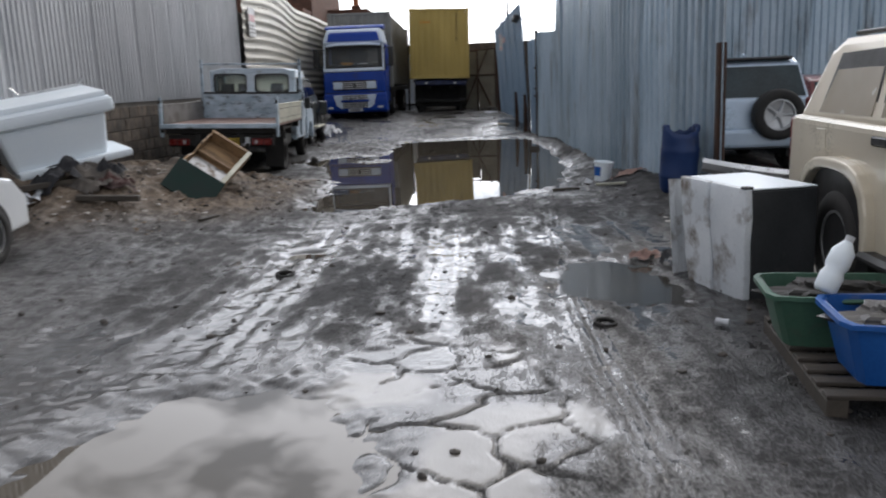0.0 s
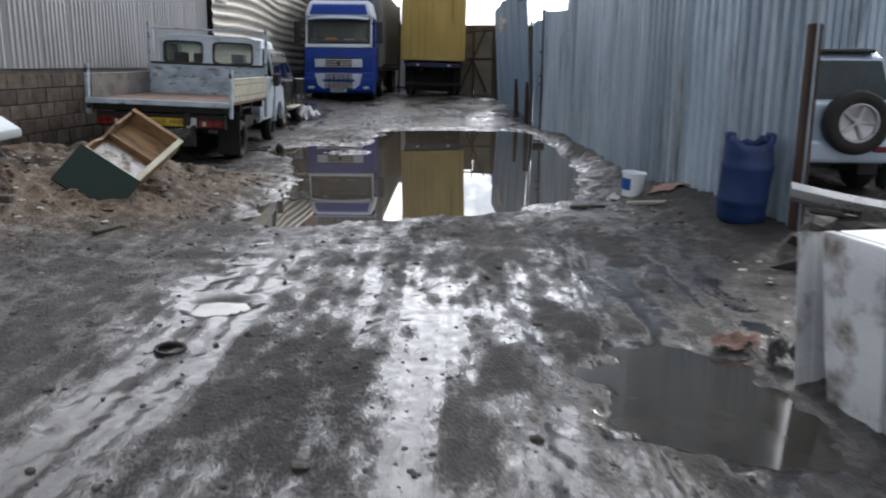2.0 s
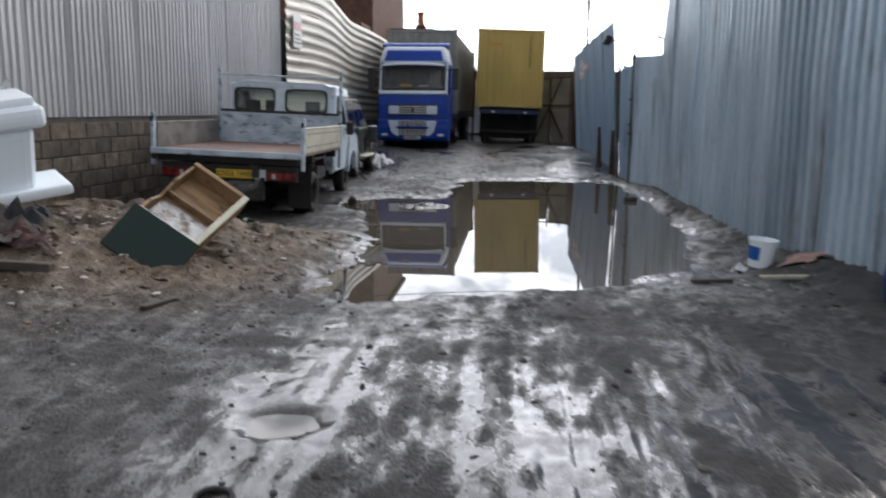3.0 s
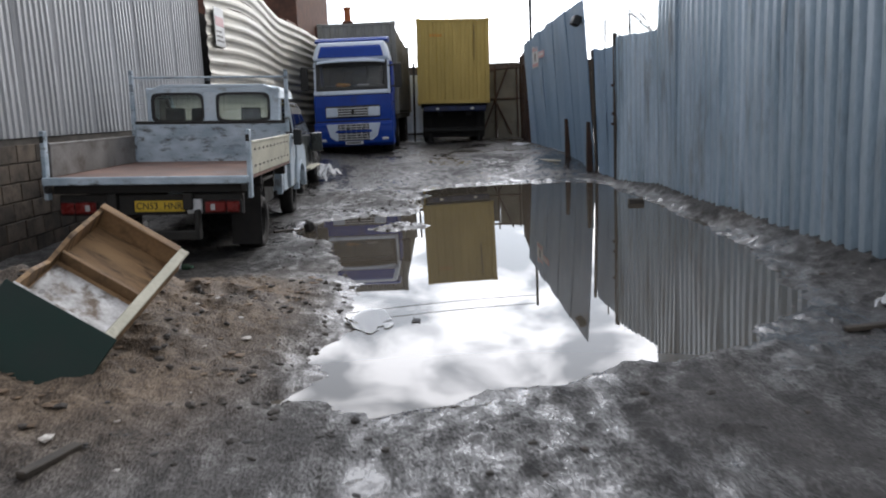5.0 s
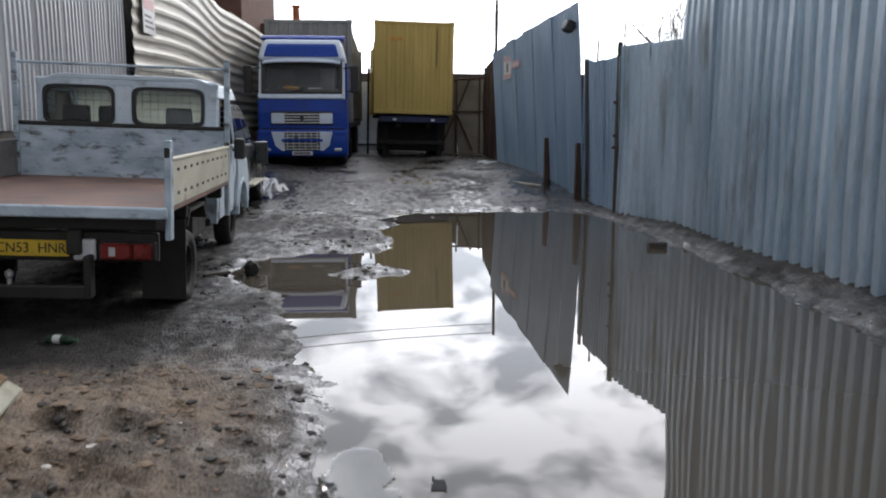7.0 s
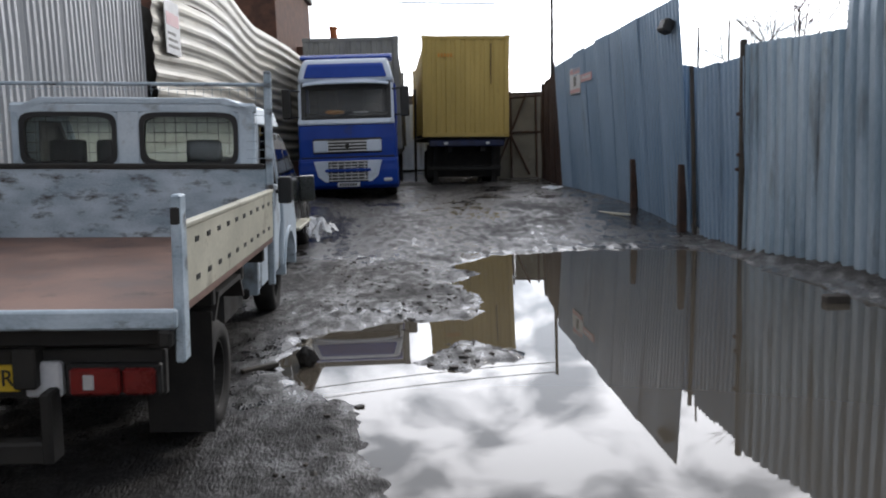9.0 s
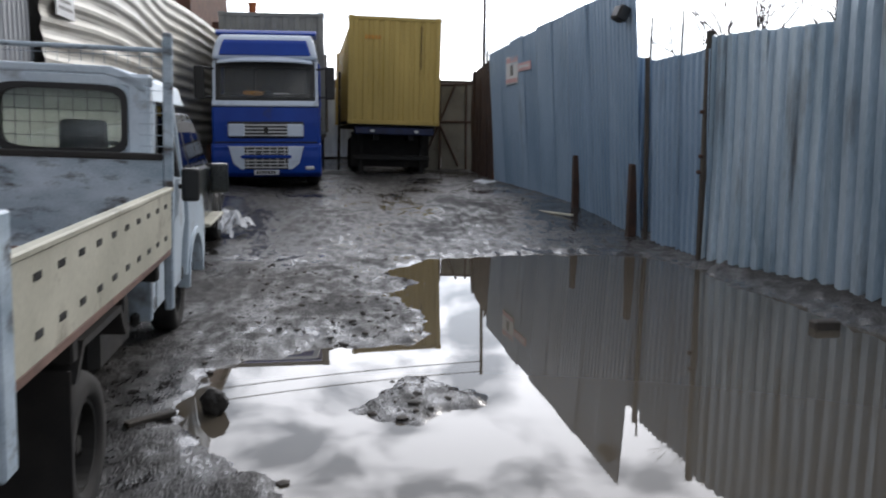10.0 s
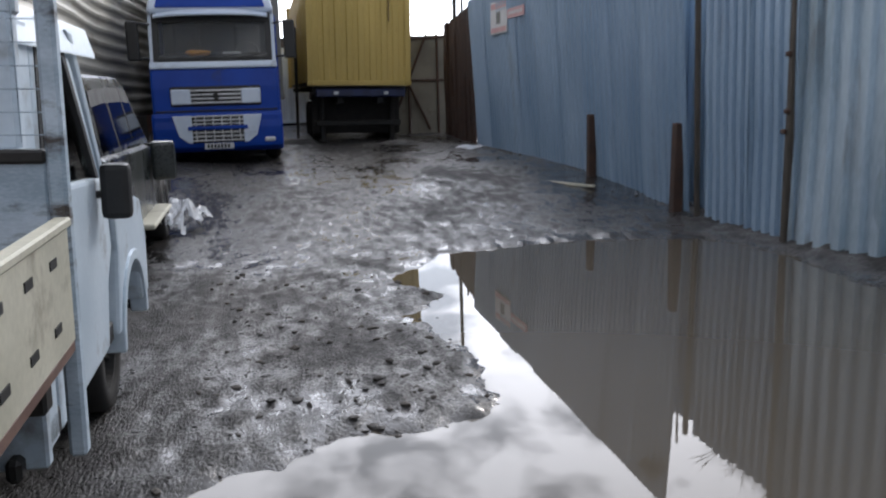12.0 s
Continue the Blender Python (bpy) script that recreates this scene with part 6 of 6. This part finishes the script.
# ---- dumped things ----
def build_fridge():
    a, b = Vector((1.97, 5.74)), Vector((1.78, 6.64))
    root = thing("dumped_fridge", "dirty white fridge freezer lying on the mud", "fridge", along(a, b, 0.02))
    L, D, H = 0.93, 0.58, 0.80
    bm = block((0.02, -D, 0.0), (L, -0.055, H), 0.015)
    for v in bm.verts:
        v.co.x -= 0.15 * (v.co.x / L) * (1 - v.co.z / H)
    # the casing is coloured dark grey, its top face near white
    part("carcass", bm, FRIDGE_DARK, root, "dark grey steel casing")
    part("top_side", block((0.02, -D + 0.01, H), (L, -0.06, H + 0.012), 0.004), TUB_WHITE, root, "near-white top face of the casing")
    for x0, x1, out in ((0.0, 0.50, 0.0), (0.515, L, 0.02)):
        bm = block((x0, -0.055, -0.01), (x1, 0.0, H + 0.015), 0.012, seg=2)
        bmesh.ops.subdivide_edges(bm, edges=bm.edges, cuts=3, use_grid_fill=True)
        for v in bm.verts:
            v.co.y += out + 0.03 * noise.noise((v.co.x * 3.1 + out * 40, v.co.z * 2.7, 1.0)) + 0.012 * noise.noise((v.co.x * 9, v.co.z * 9, 4.0))
        for v in bm.verts:
            v.co.x -= 0.15 * (v.co.x / L) * (1 - v.co.z / H)
        part("door", bm, FRIDGE, root, "dented dirty white door", True)
    part("hinge", block((0.0, -0.06, H + 0.01), (0.06, 0.01, H + 0.03), 0.006), BLACK, root)
    panel = part("back_sheet", ribbed(0.75, 0, 0.78, 0.74, 0.12, 0.008, wave=0.03, rows=4), FRIDGE)
    panel.matrix_world = pose(1.72, 6.72, 0.02, -6, 0, 22)
    tagged(panel, "bent white steel sheet leaning by the fridge", "sheet")


build_fridge()


def trough(name, label, m, w, l, h, mat, fill):
    """A moulded mixing trough: tapered walls, rolled rim and a heap of muck."""
    root = thing(name, label, "trough", m)
    bm = bmesh.new()
    rings = []
    for k, z in ((0.80, 0.0), (0.99, h), (1.06, h), (1.06, h - 0.025), (1.04, h - 0.03), (0.965, h - 0.002), (0.79, 0.02)):
        ring = []
        n = 32
        for i in range(n):
            t = 2 * math.pi * i / n
            c, s = math.cos(t), math.sin(t)
            p = 9.0
            rad = (abs(c) ** p + abs(s) ** p) ** (-1 / p)
            ring.append(bm.verts.new((k * w / 2 * c * rad, k * l / 2 * s * rad, z)))
        rings.append(ring)
    for a, b in zip(rings, rings[1:]):
        for i in range(len(a)):
            j = (i + 1) % len(a)
            bm.faces.new((a[i], a[j], b[j], b[i]))
    bm.faces.new(rings[0])
    bm.faces.new(rings[-1])
    bmesh.ops.recalc_face_normals(bm, faces=bm.faces)
    part("tub", bm, mat, root, smooth=False)
    for s in (-1, 1):
        part("lip_handle", block((-0.09, s * (l / 2 * 1.05) - 0.03, h - 0.03), (0.09, s * (l / 2 * 1.05) + 0.03, h - 0.005), 0.01), mat, root)
    part("muck", blob((0, 0, h - 0.07), (w * 0.43, l * 0.43, 0.085), 3 if w < 0.6 else 5, rough=0.5, sub=4), fill, root, "dark wet muck filling the trough")
    return root


def pallet(label, m, w=1.0, l=1.2):
    root = thing("wooden_pallet", label, "pallet", m)
    for x in (-w / 2 + 0.05, 0, w / 2 - 0.05):
        part("bearer", block((x - 0.05, -l / 2, 0.0), (x + 0.05, l / 2, 0.095), 0.006), OLD_WOOD, root)
    for k in range(8):
        y = -l / 2 + 0.05 + k * (l - 0.1) / 7
        part("deck_board", block((-w / 2, y - 0.05, 0.095), (w / 2, y + 0.05, 0.118), 0.004), OLD_WOOD, root)


MUCK = material("black_wet_muck", (0.010, 0.009, 0.008), (0.04, 0.036, 0.032), (0.55, 0.85), 0, 6, 40, 0.8)
GREY_MUCK = material("grey_wet_muck", (0.04, 0.038, 0.036), (0.12, 0.11, 0.10), (0.25, 0.6), 0, 6, 40, 0.6)
pallet("wet grey timber pallet under the troughs", pose(2.34, 4.28, 0.02, 0, 0, -8), 1.15, 1.35)
trough("mixing_trough", "faded green plastic trough of muck on a pallet", pose(2.14, 4.58, 0.137, 0, 0, -10), 0.86, 0.56, 0.30, GREEN_BIN, MUCK)
trough("mixing_trough", "bright blue plastic trough of grey muck", pose(2.26, 3.98, 0.137, 0, 0, -8), 0.86, 0.58, 0.32, BLUE_BIN, GREY_MUCK)
bottle = thing("plastic_bottle", "empty milky white plastic bottle on the trough", "bottle", pose(1.93, 4.36, 0.46, 0, 30, 20))
part("bottle_body", lathe([(0, 0), (0.05, 0.0), (0.062, 0.02), (0.064, 0.10), (0.052, 0.13), (0.064, 0.16), (0.062, 0.24), (0.03, 0.29), (0.022, 0.30), (0, 0.30)], 18), TUB_WHITE, bottle, smooth=True)
part("bottle_cap", lathe([(0.025, 0.30), (0.025, 0.33), (0, 0.33)], 12), PLASTIC_BAG, bottle)

# blue barrel, cut open and dented
root = thing("blue_barrel", "dented dark blue plastic barrel with a torn open top", "barrel", pose(2.80, 10.72, ground_z(2.8, 10.7) - 0.02, 3, 1, 0) @ Matrix.Scale(0.95, 4))
bm = lathe([(0, 0), (0.21, 0.0), (0.235, 0.03), (0.245, 0.12), (0.25, 0.2), (0.262, 0.22), (0.255, 0.25), (0.252, 0.4), (0.258, 0.55), (0.265, 0.58), (0.252, 0.61), (0.248, 0.70), (0.24, 0.78), (0.225, 0.84), (0.205, 0.84), (0.225, 0.76), (0.235, 0.4), (0.22, 0.05), (0, 0.04)], 36)
for v in bm.verts:
    a = math.atan2(v.co.y, v.co.x)
    k = 1 + 0.10 * noise.noise((math.cos(a) * 1.4, math.sin(a) * 1.4, v.co.z * 2.6)) * min(1, v.co.z * 4)
    v.co.x, v.co.y = v.co.x * k, v.co.y * k
    if v.co.z > 0.7:
        v.co.z += 0.045 * math.cos(2 * a) + 0.035 * noise.noise((math.cos(a) * 3, math.sin(a) * 3, 5.0))
part("drum", bm, BARREL, root, smooth=True)
for sx in (-1, 1):
    part("side_handle", block((sx * 0.2 - 0.045, -0.06, 0.80), (sx * 0.2 + 0.045, 0.06, 0.91), 0.025, seg=2), BARREL, root)

# white paint bucket by the fence
root = thing("paint_bucket", "dirty white plastic bucket with a blue label", "bucket", pose(2.15, 12.66, ground_z(2.15, 12.66) - 0.01, 4, 3, 20))
part("bucket_body", lathe([(0, 0), (0.115, 0.0), (0.14, 0.27), (0.15, 0.27), (0.15, 0.29), (0.135, 0.29), (0.11, 0.02), (0, 0.02)], 24), TUB_WHITE, root)
bm = lathe([(0.1262, 0.08), (0.1385, 0.22)], 24)
bmesh.ops.delete(bm, geom=[v for v in bm.verts if v.co.x > -0.07 or v.co.y > 0.09], context="VERTS")
part("blue_label", bm, BLUE_BIN, root)
part("wire_handle", rod((-0.145, 0, 0.25), (0.145, 0.02, 0.25), 0.004, n=5), CHROME, root)

# white moulded tub lying by the block wall
root = thing("white_tub", "big white moulded plastic tub tipped on the sand heap", "tub", pose(-5.52, 11.38, 0.80, 5, -9, 38) @ Matrix.Scale(1.12, 4))
bm = block((-0.70, -0.45, 0.0), (0.52, 0.48, 0.56), 0.09, seg=3)
for v in bm.verts:
    k = v.co.z / 0.56
    v.co.x *= 0.88 + 0.16 * k
    v.co.y *= 0.88 + 0.14 * k
part("shell", bm, TUB_WHITE, root, smooth=False)
part("rim", block((-0.80, -0.52, 0.53), (0.64, 0.56, 0.72), 0.085, seg=3), TUB_WHITE, root, "thick rolled white rim")
part("rim_step", block((-0.74, -0.46, 0.70), (0.58, 0.50, 0.79), 0.04, seg=2), TUB_WHITE, root)
part("lower_lip", block((-0.6, -0.5, -0.05), (0.72, 0.35, 0.04), 0.03, seg=2), TUB_WHITE, root)
part("chrome_bar", rod((-0.3, -0.1, 0.86), (0.42, 0.1, 0.84), 0.016), CHROME, root, "bent chrome rail")
part("chrome_end", rod((-0.3, -0.1, 0.86), (-0.38, -0.12, 0.97), 0.014), CHROME, root)
part("chrome_tip", rod((0.42, 0.1, 0.84), (0.5, 0.12, 0.90), 0.018), CHROME, root)

# tipped plywood box with a green front
root = thing("plywood_box", "broken plywood drawer box tipped on the sand", "box", pose(-3.78, 11.12, 0.75, 22.5, 34.3, 3))
w, l, d, t = 0.63, 1.04, 0.17, 0.03
part("front_panel", block((-0.03, -t, -0.46), (w + 0.03, 0.0, 0.02), 0.004, m=pose(0, 0, 0, -58, 0, 0)), CRATE_GREEN, root, "dark green painted front")
part("base", block((0.0, 0.0, -d), (w, l, -d + t), 0.003), WOOD, root)
for x in (0, w - t):
    bm = block((x, 0.0, -d + t), (x + t, l, -0.0), 0.003)
    bmesh.ops.subdivide_edges(bm, edges=bm.edges, cuts=4, use_grid_fill=True)
    for v in bm.verts:
        if v.co.z > -0.06:
            v.co.z += 0.03 * noise.noise((v.co.y * 9, x * 7, 0)) - (0.09 if x == 0 and 0.3 < v.co.y < 0.62 else 0)
    part("side_board", bm, WOOD, root)
part("far_board", block((t, l - t, -d + t), (w - t, l, 0.0), 0.003), WOOD, root)
part("far_rim", block((0.0, l - 0.05, 0.004), (w - 0.05, l + 0.012, 0.024), 0.005), WOOD, root)
part("cross_batten", block((t, l * 0.5, -d + t), (w - t, l * 0.5 + 0.03, -d + 0.11), 0.004), WOOD, root)
part("edge_trim", block((w - 0.05, 0.0, 0.004), (w + 0.015, l, 0.026), 0.006), CREAM, root)
part("foil_lining", block((t + 0.01, 0.02, -d + t), (w - t - 0.01, l * 0.46, -d + t + 0.008), 0.002), FOIL, root, "shiny foil lining")
part("lining_edge", block((0.0, 0.0, -0.03), (w, 0.05, 0.006), 0.004), FOIL, root)


# ---- litter ----
def rag(name, label, category, at, size, mat, seed, sag=0.5):
    """A crumpled sheet draped over the ground."""
    bm = bmesh.new()
    n = 22
    flat = []
    for i in range(n + 1):
        for j in range(n + 1):
            u, v = i / n * 2 - 1, j / n * 2 - 1
            e = 1 + 0.28 * noise.noise((u * 1.3, v * 1.3, seed))
            fade = max(0.0, 1 - max(abs(u), abs(v)) ** 2)
            lift = 0.008 + size[2] * fade * (0.55 + 0.75 * noise.noise((u * 2.1, v * 2.1, seed + 3))) + 0.3 * size[2] * abs(noise.noise((u * 5, v * 5, seed + 9)))
            flat.append((at[0] + u * size[0] * e, at[1] + v * size[1] * e, lift))
    heights = ground_many([p[0] for p in flat], [p[1] for p in flat])
    made = [bm.verts.new((x, y, max(float(h) + z, 0.006))) for (x, y, z), h in zip(flat, heights)]
    grid = [made[i * (n + 1):(i + 1) * (n + 1)] for i in range(n + 1)]
    for i in range(n):
        for j in range(n):
            u, v = (i + 0.5) / n * 2 - 1, (j + 0.5) / n * 2 - 1
            if math.hypot(u, v) < 0.78 + 0.55 * noise.noise((u * 1.8, v * 1.8, seed + 5)):
                bm.faces.new((grid[i][j], grid[i + 1][j], grid[i + 1][j + 1], grid[i][j + 1]))
    bmesh.ops.delete(bm, geom=[v for v in bm.verts if not v.link_faces], context="VERTS")
    ob = part(name, bm, mat, smooth=False)
    return tagged(ob, label, category)


rag("plastic_sheet", "crumpled white plastic sheet beside the dark car", "sheet", (-4.02, 25.8), (0.32, 0.5, 0.42), PLASTIC_BAG, 2)
rag("plastic_bag", "flat white plastic bag at the gate foot", "bag", (1.25, 33.4), (0.42, 0.3, 0.1), PLASTIC_BAG, 5)
rag("pink_rag", "muddy pink cloth by the small puddle", "rag", (1.62, 7.28), (0.2, 0.10, 0.08), PINK_RAG, 8)
rag("dark_rag", "black wet cloth beside the fridge", "rag", (1.78, 6.98), (0.13, 0.14, 0.16), CLOTH, 9)
rag("brown_board", "soggy brown cardboard by the fence", "cardboard", (2.55, 12.45), (0.3, 0.22, 0.06), PINK_RAG, 12)
rag("white_scrap", "small white scrap of plastic by the bucket", "scrap", (1.91, 12.46), (0.09, 0.08, 0.09), PLASTIC_BAG, 13)
rag("clear_film", "clear plastic film floating in the puddle", "film", (-1.95, 12.9), (0.22, 0.38, 0.05), FILM, 14)
rag("clear_film", "scrap of plastic film floating in the puddle", "film", (-1.57, 12.82), (0.05, 0.09, 0.02), CLOTH, 15)
rag("black_sack", "torn black plastic sack on the sand heap", "sack", (-5.25, 10.55), (0.5, 0.42, 0.3), CLOTH, 16)
rag("brown_sack", "torn brown sack of rubbish on the sand heap", "sack", (-4.75, 10.55), (0.5, 0.4, 0.2), RUBBLE, 18)
rag("dark_rag", "black torn sheeting draped on the sand heap", "rag", (-4.62, 10.75), (0.3, 0.26, 0.22), CLOTH, 23)
rag("red_rag", "muddy dark red cloth on the sand heap", "rag", (-4.45, 10.45), (0.3, 0.22, 0.14), RED_RAG, 26)
rag("white_bag", "torn white plastic bag on the sand heap", "bag", (-5.45, 10.05), (0.26, 0.2, 0.2), PLASTIC_BAG, 28)
for x, y, l, rz, up in ((-4.35, 10.0, 0.75, 6, 3), (-5.1, 10.25, 0.9, 30, -4), (-4.7, 10.95, 0.5, 110, 8)):
    ob = part("timber_offcut", block((-l / 2, -0.05, -0.03), (l / 2, 0.05, 0.04), 0.008), OLD_WOOD)
    ob.matrix_world = pose(x, y, ground_z(x, y) + 0.035, 0, up, rz)
    tagged(ob, "dark wet timber lying on the sand heap", "timber", "timber on the heap")
rag("green_sack", "bright green plastic bag behind the fridge", "bag", (2.35, 7.25), (0.2, 0.16, 0.12), GREEN_BIN, 20)

# scrap car panel and rubble in the side-yard opening
root = thing("car_bumper", "dented silver car bumper lying on rubble", "bumper", pose(3.42, 9.15, 0.42, 4, 7, -14))
bm = side([(0.0, 0.0), (-0.07, 0.05), (-0.08, 0.12), (0.0, 0.16), (0.02, 0.15), (-0.05, 0.11), (-0.045, 0.06), (0.02, 0.015)], -0.75, 0.75, 0.006)
bmesh.ops.subdivide_edges(bm, edges=[e for e in bm.edges if abs(e.verts[0].co.x - e.verts[1].co.x) > 1], cuts=10)
for v in bm.verts:
    v.co.y += 0.22 * (v.co.x / 0.75) ** 2 + 0.02 * noise.noise((v.co.x * 3, v.co.z * 4, 2))
part("bumper_skin", bm, CHROME, root)
part("lower_trim", block((-0.6, -0.02, -0.03), (0.6, 0.03, 0.0), 0.01), BLACK, root)
tagged(part("rubble_heap", blob((3.62, 9.1, 0.06), (0.85, 0.7, 0.46), 21, rough=0.5, sub=4), MUCK), "heap of dark wet rubble behind the fridge", "heap", kind="stuff")
root = thing("wheelie_bin", "dark green wheelie bin beside the red car", "bin", pose(5.95, 13.6, ground_z(5.9, 13.6)))
bm = block((-0.26, -0.28, 0.06), (0.26, 0.28, 0.95), 0.03)
for v in bm.verts:
    v.co.x *= 0.8 + 0.2 * v.co.z
    v.co.y *= 0.8 + 0.2 * v.co.z
part("bin_body", bm, BIN_GREEN, root)
part("lid", block((-0.29, -0.32, 0.95), (0.29, 0.32, 1.0), 0.02), BIN_GREEN, root)
for s in (-1, 1):
    part("bin_wheel", rod((s * 0.2 - 0.03, 0.24, 0.1), (s * 0.2 + 0.03, 0.24, 0.1), 0.1, n=16), RUBBER, root)

# washers and offcuts pressed into the mud
for x, y, r in ((-1.59, 7.1, 0.09), (0.91, 5.25, 0.08)):
    ob = part("rubber_ring", lathe([(r * 0.74, 0.0), (r * 0.78, 0.012), (r * 0.95, 0.014), (r, 0.004), (r * 0.95, -0.02), (r * 0.7, 0.0)], 20), RUBBER)
    ob.matrix_world = pose(x, y, ground_z(x, y) + 0.01, 4, 3, 0)
    tagged(ob, "black rubber ring pressed into the mud", "ring", "rubber rings")
for x, y, l, rz in ((2.3, 11.9, 0.75, 8), (-3.55, 17.9, 0.3, 40), (1.35, 27.2, 0.9, 118), (1.5, 11.9, 0.4, 10), (-3.2, 10.2, 0.35, 70)):
    ob = part("timber_offcut", block((-l / 2, -0.03, 0), (l / 2, 0.03, 0.035), 0.006), OLD_WOOD if l < 0.7 else CREAM)
    ob.matrix_world = pose(x, y, ground_z(x, y) - 0.004, 0, 0, rz)
    tagged(ob, "dirty timber offcut lying on the ground", "timber", "timber offcuts")
ob = part("mud_ball", blob((-3.22, 18.1, 0.06), (0.085, 0.08, 0.09), 31, rough=0.25, sub=3), MUCK)
tagged(ob, "round black lump at the puddle edge", "lump")
ob = part("half_brick", block((1.62, 19.6, -0.02), (1.86, 19.72, 0.075), 0.012), RUBBLE)
tagged(ob, "dark half-sunk brick in the puddle", "brick")
root = thing("drink_can", "crushed pale blue drink can on the mud", "can", pose(1.65, 5.16, ground_z(1.65, 5.16) + 0.03, 90, 0, 60))
part("can_body", lathe([(0, -0.045), (0.02, -0.045), (0.026, -0.038), (0.019, 0.0), (0.025, 0.035), (0.02, 0.042), (0, 0.042)], 14), PLATE_W, root)
root = thing("plastic_bottle", "small green bottle with a white label behind the pickup", "bottle", pose(-4.12, 15.2, ground_z(-4.12, 15.2) + 0.035, 90, 0, 75))
part("bottle_body", lathe([(0, -0.11), (0.03, -0.11), (0.034, -0.08), (0.03, 0.02), (0.033, 0.06), (0.014, 0.1), (0, 0.1)], 14), BIN_GREEN, root)
part("paper_label", lathe([(0.0335, -0.06), (0.0345, -0.05), (0.033, 0.0)], 14), SIGN_WHITE, root)
part("bottle_cap", rod((0, 0, 0.1), (0, 0, 0.125), 0.016), GREEN_BIN, root)


# stones, clods and paper scraps
def scatter(name, label, spots, sizes, mats, seed, flat=0.6):
    r = random.Random(seed)
    bm = bmesh.new()
    places = []
    for x0, x1, y0, y1, count in spots:
        for _ in range(count):
            places.append((r.uniform(x0, x1), r.uniform(y0, y1), sizes[0] + (sizes[1] - sizes[0]) * r.random() ** 2.5))
    heights = ground_many([p[0] for p in places], [p[1] for p in places])
    for (x, y, s), z in zip(places, heights):
        z = float(z)
        if z < -0.01 and s < 0.03:
            continue
        own = bmesh.new()
        bmesh.ops.create_icosphere(own, subdivisions=1, radius=1.0)
        k = Vector((r.uniform(0.6, 1.3), r.uniform(0.6, 1.3), flat * r.uniform(0.6, 1.2)))
        for v in own.verts:
            f = s * (1 + 0.4 * noise.noise(v.co * 1.5 + Vector((x * 9, y * 9, 0))))
            v.co = Vector((v.co.x * k.x * f, v.co.y * k.y * f, v.co.z * k.z * f))
        merge(bm, own, pose(x, y, z + s * 0.12, 0, 0, r.uniform(0, 360)))
    return tagged(part(name, bm, mats), label, "stones", kind="stuff")


scatter("loose_stones", "loose wet stones and clods across the yard", [(-3.6, -1.7, 18.5, 24.5, 170), (-2.6, -1.5, 19.3, 22.5, 90), (-3.4, 2.4, 4.0, 11.0, 240), (1.6, 2.9, 11, 20, 70), (-2.4, -1.65, 17.75, 18.7, 60), (-4.4, -2.2, 10.0, 14.6, 330), (-5.8, -4.2, 9.2, 13.0, 160), (-2.9, -1.7, 19.4, 21.8, 60), (-3.3, -2.2, 10.8, 17.5, 120), (0.2, 2.0, 24.2, 33, 70), (-2.6, 2.2, 1.9, 5.6, 60)], (0.006, 0.038), RUBBLE, 3)
CHIP = material("pale_scraps", (0.3, 0.26, 0.22), (0.6, 0.58, 0.55), (0.6, 0.8), 0, 20, 60, 0.1, vary=0.2)
scatter("pale_scraps", "pale scraps of plaster and paper on the sand", [(-5.6, -4.0, 9.4, 11.6, 150), (-4.4, -2.6, 8.6, 13.5, 36), (1.8, 2.8, 11.5, 13.5, 14), (-2.9, -2.5, 24.1, 24.6, 5), (2.2, 3.6, 7.2, 9.5, 40)], (0.008, 0.042), CHIP, 4, 0.3)

SHAVING = material("brown_wood_shavings", (0.09, 0.06, 0.038), (0.27, 0.19, 0.125), (0.7, 0.9), 0, 14, 60, 0.2, vary=0.2)
scatter("wood_shavings", "brown wood shavings and bark scattered over the sand", [(-4.6, -2.5, 11.2, 14.5, 520), (-5.6, -3.4, 9.2, 12.6, 420)], (0.012, 0.045), SHAVING, 8, 0.22)
CLOD = material("crumbled_mud", (0.022, 0.02, 0.02), (0.075, 0.07, 0.067), (0.6, 0.9), 0, 9, 50, 0.4)
scatter("mud_clods", "dark clods of churned mud along the tyre tracks", [(-2.6, 1.2, 5.2, 10.8, 520), (-1.4, -0.2, 5.3, 7.6, 120), (-3.6, -1.7, 8.5, 10.8, 120), (-3.4, -1.8, 19.2, 24.0, 260)], (0.005, 0.024), CLOD, 9, 0.35)


# ---- blocks of the low wall ----
def build_blocks():
    root = bpy.data.objects["wall_low"]
    me = bpy.data.meshes.new("block")
    bm = block((-0.012, -0.218, -0.105), (0.018, 0.218, 0.105), 0.008)
    bm.to_mesh(me)
    bm.free()
    me.materials.append(BLOCK)
    r = random.Random(12)
    for row in range(6):
        for k in range(30):
            y = 11.0 + k * 0.45 + (0.225 if row % 2 else 0)
            if y > 24.4:
                continue
            ob = new("block", me)
            ob.parent = root
            ob.matrix_world = pose(-6.35 + r.uniform(-0.004, 0.006), y, 0.20 + row * 0.222 + 0.002 * r.random(), r.uniform(-0.6, 0.6), r.uniform(-1, 1), r.uniform(-0.8, 0.8))


build_blocks()
